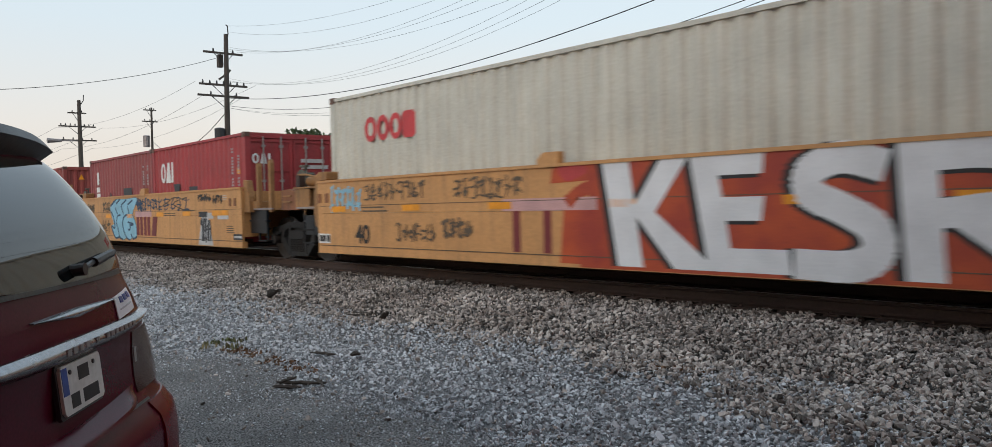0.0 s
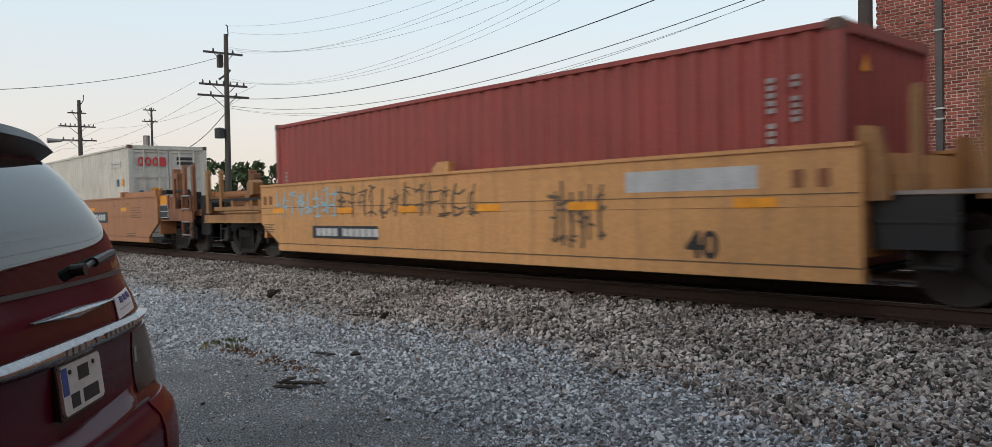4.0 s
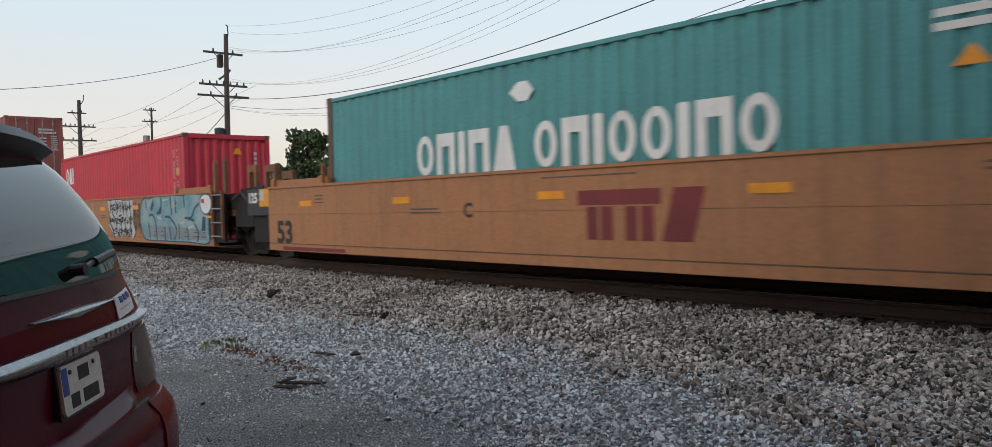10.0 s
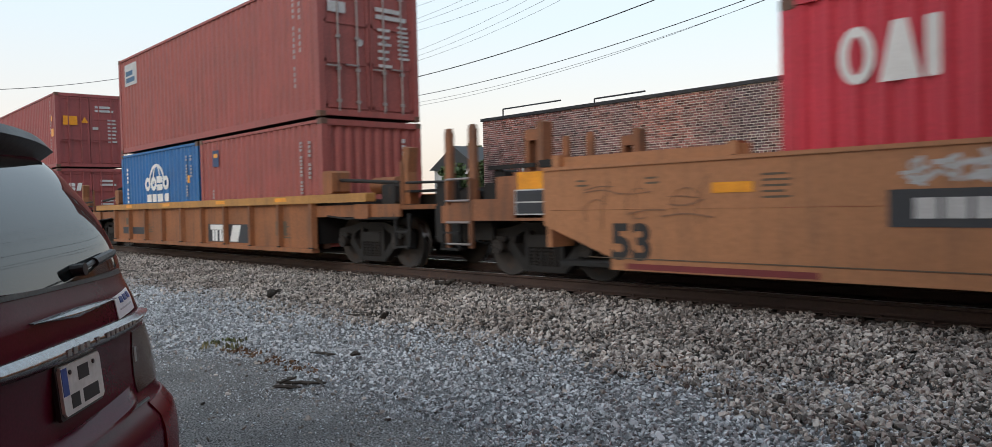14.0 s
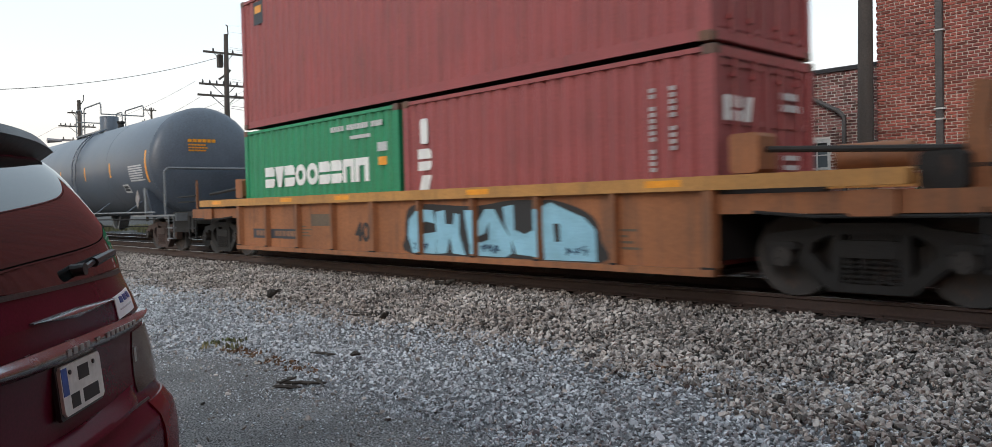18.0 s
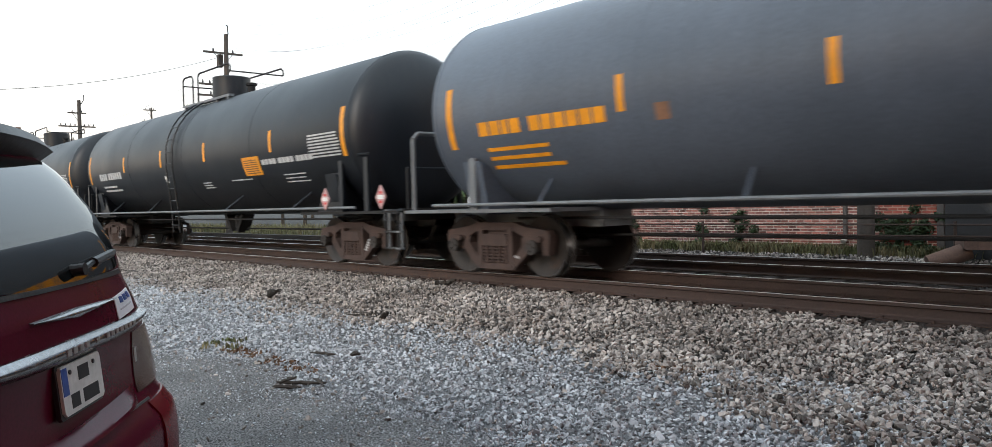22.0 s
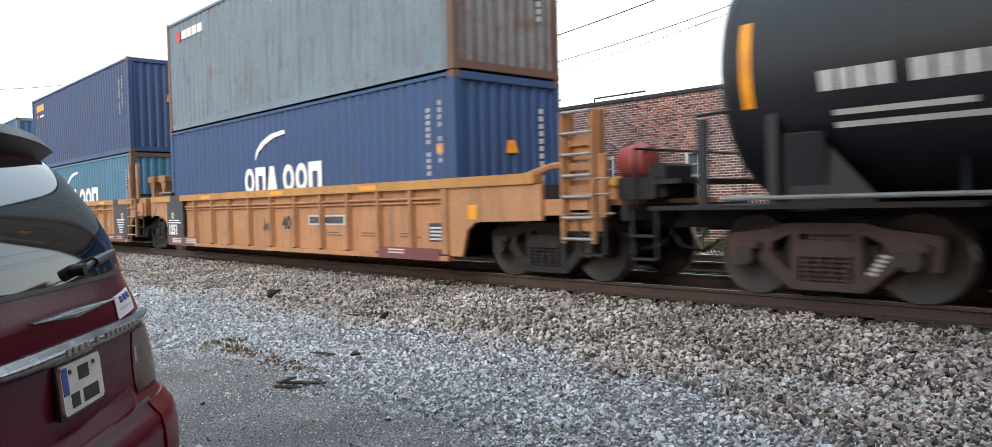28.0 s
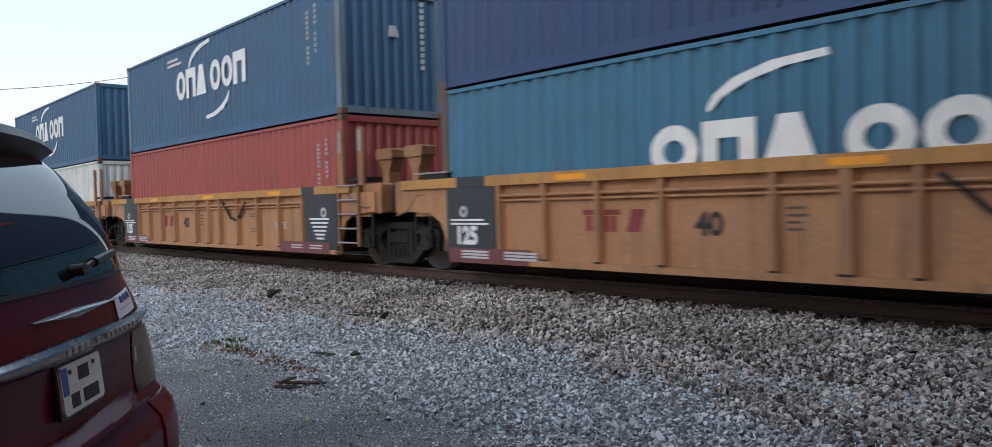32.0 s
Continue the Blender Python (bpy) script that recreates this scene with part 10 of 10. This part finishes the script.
part("window_seal", van_patch(lerp_list(-0.62, 0.62, 33), lambda p: (1.246 + 0.012 * p * p, 1.26 + 0.02 * p * p), 0.008, 0.012, 3), M["black_trim"], van, "black rubber window seal", smooth=True)
# chrome bar, with raised marks
bar = part("chrome_bar", van_patch(lerp_list(-0.74, 0.74, 41), lambda p: (1.026 + 0.062 * (p / 0.78) ** 4 + 0.008 * abs(p), 1.088 + 0.008 * p * p), lambda p, t: 0.012 + 0.02 * math.sin(math.pi * min(1, t * 1.05)), rows=9), M["chrome"], van, "chrome bar across the tailgate", smooth=True)
for p in [-0.13, -0.085, -0.035, 0.015, 0.10, 0.19, 0.235, 0.28, 0.325, 0.37, 0.415, 0.46]:
    part("bar_mark", van_patch(lerp_list(p, p + 0.026, 3), (1.050 + 0.02 * p, 1.070 + 0.01 * p), 0.034, 0.006, 3), M["mark_steel"], bar)
# winged emblem
part("emblem", van_patch(lerp_list(-0.27, 0.40, 33), lambda p: (1.168 - 0.020 * max(0.0, 1 - abs(p - 0.06) / 0.3) ** 0.8, 1.172 + 0.006 * max(0.0, 1 - abs(p - 0.06) / 0.34)), lambda p, t: 0.006 + 0.01 * math.sin(math.pi * t)),
     M["chrome"], van, "chrome winged emblem", smooth=True)
st_ = part("sticker", van_patch(lerp_list(0.395, 0.605, 8), lambda p: (1.09 + 0.02 * (p - 0.39) / 0.22, 1.172 + 0.02 * (p - 0.39) / 0.22), 0.006, 0.004), M["sticker_white"], van, "white sticker with blue print")
for p in (0.445, 0.495, 0.545):
    part("sticker_print", van_patch(lerp_list(p, p + 0.034, 4), (1.143 + 0.09 * (p - 0.39), 1.166 + 0.09 * (p - 0.39)), 0.009, 0.003), M["plate_blue"], st_)
part("sticker_print", van_patch(lerp_list(0.43, 0.57, 4), lambda p: (1.118 + 0.09 * (p - 0.39), 1.123 + 0.09 * (p - 0.39)), 0.009, 0.003), M["marking"], st_)
# number plate
tilt = pose(0, 0.012, 0.94, 6, 0, 0)
pl = part("plate", Shape().box(-0.153, 0.153, 0.0, 0.012, -0.077, 0.077, 0.012), M["plate_white"], van, "white plate with dark bars")
pl.matrix_basis = tilt
part("plate_frame", Shape().box(-0.165, 0.165, -0.012, 0.002, -0.088, 0.088, 0.012), M["black_trim"], pl)
part("plate_band", Shape().box(0.108, 0.148, 0.012, 0.0135, -0.015, 0.07), M["plate_blue"], pl)
part("plate_bar", Shape().box(-0.05, 0.03, 0.012, 0.0135, 0.014, 0.058), M["blackmark"], pl)
for a, b in ((0.04, 0.10), (-0.11, 0.01)):
    part("plate_bar", Shape().box(a, b, 0.012, 0.0135, -0.062, -0.018), M["blackmark"], pl)
for x in (0.09, -0.09):
    part("screw", Shape().tube((x, 0.012, 0.052), (x, 0.016, 0.052), 0.008, 8), M["black_trim"], pl)
# tailgate shut line, ledge and lamps
part("tailgate_gap", van_patch(lerp_list(-0.6, 0.6, 45), (0.742, 0.749), 0.0045, 0.008, 3), M["black_trim"], van, smooth=True)
part("tailgate_ledge", van_patch(lerp_list(-0.5, 0.5, 41), lambda p: (0.752 + 0.10 * abs(p) ** 2.2, 0.802 + 0.11 * abs(p) ** 2.2),
     lambda p, t: 0.002 + max(0.0, 1 - (abs(p) / 0.5) ** 6) * (0.045 if t < 0.25 else 0.045 * (1 - t) / 0.75), rows=9), M["van_paint"], van, smooth=True)
for k in (-1, 1):
    part("tail_lamp", van_patch(lerp_list(k * 0.53, k * 0.999, 25), lambda p: (0.772 + 0.02 * abs(p), 1.03 - 0.05 * (0.7 - abs(p))), 0.004, 0.01), M["lamp_dark"], van, "dark smoked tail lamp", smooth=True)
    part("lamp_chrome", van_patch(lerp_list(k * 0.545, k * 0.57, 4), lambda p: (0.90, 0.96), 0.006, 0.006), M["mark_steel"], van)
    part("bumper_corner", van_patch(lerp_list(k * 0.56, k * 0.999, 25), lambda p: (0.44, 0.735 + 0.03 * (abs(p) - 0.56)), 0.008, 0.02), M["van_red"], van, "glossy bumper corner in body paint reddened for reflected light", smooth=True)
# roof spoiler and wiper
sp = Shape()
xs = lerp_list(-0.76, 0.76, 25)
vs, n = [], 25
for x in xs:
    c = 0.07 * (abs(x) / 0.76) ** 2.5
    vs += [(x, -0.66 - c, 1.80), (x, -0.33 - c, 1.815 - 0.03 * (abs(x) / 0.76) ** 4), (x, -0.295 - c, 1.775 - 0.03 * (abs(x) / 0.76) ** 4), (x, -0.36 - c, 1.70), (x, -0.66 - c, 1.68)]
fs = [(i * 5 + a, i * 5 + b, i * 5 + 5 + b, i * 5 + 5 + a) for i in range(n - 1) for a, b in ((0, 1), (1, 2), (2, 3), (3, 4), (4, 0))] + [(0, 1, 2, 3, 4), tuple((n - 1) * 5 + i for i in (4, 3, 2, 1, 0))]
part("roof_spoiler", Shape().add(vs, fs), M["black_trim"], van, "dark roof spoiler", smooth=True)
wp = Shape()
a, b, c = van_point(0.15, 1.300, 0.04), van_point(0.36, 1.325, 0.03), van_point(0.60, 1.340, 0.02)
wp.tube(van_point(0.15, 1.295, 0.0), van_point(0.15, 1.300, 0.05), 0.022, 12)
wp.tube(a, b, 0.010, 8, 0.010)
wp.tube(van_point(0.28, 1.314, 0.035), van_point(0.52, 1.335, 0.028), 0.018, 8, 0.016)
wp.tube(b, c, 0.012, 8, 0.006)
part("wiper", wp, M["black_trim"], van, "black rear wiper arm")
for k in (-1, 1):
    for y in (-0.95, -4.0):
        t = part("tyre", Shape().lathe([(0.0, 0.22), (0.0, 0.31), (0.03, 0.345), (0.19, 0.345), (0.22, 0.31), (0.22, 0.22)], (k * 0.9 - 0.11, y, 0.345), "x", 28), M["tyre"], van, smooth=True)
        part("rim", Shape().lathe([(0.04, 0.05), (0.02, 0.2), (0.2, 0.2), (0.18, 0.05)], (k * 0.9 - 0.11, y, 0.345), "x", 20), M["alloy"], t)


# ---------------------------------------------------------------- movement


def motions():
    for ob, m in ROLLING:
        walk(ob, [(t, Matrix.Translation((s, 0, 0)) @ m) for t, s in RUN])
    # wheels: one turn for each 2.87 m; wheelsets at the same end of a truck share their keys
    steps = [i / 15 for i in range(481)]
    ts, ss = [r[0] for r in RUN], [r[1] for r in RUN]
    keyed = {}
    for w, j in AXLES:
        if j not in keyed:
            rows = []
            for t in steps:
                turn = math.degrees(float(np.interp(t, ts, ss)) / 0.457)
                rows.append((t, pose(j * 0.89, 0, 0.457) @ Matrix.Rotation(radians(turn), 4, "Y")))
            walk(w, rows)
            keyed[j] = w
        else:
            w.rotation_mode = "QUATERNION"
            src = keyed[j].animation_data
            w.animation_data_create()
            w.animation_data.action = src.action
            w.animation_data.action_slot = src.action_slot


motions()
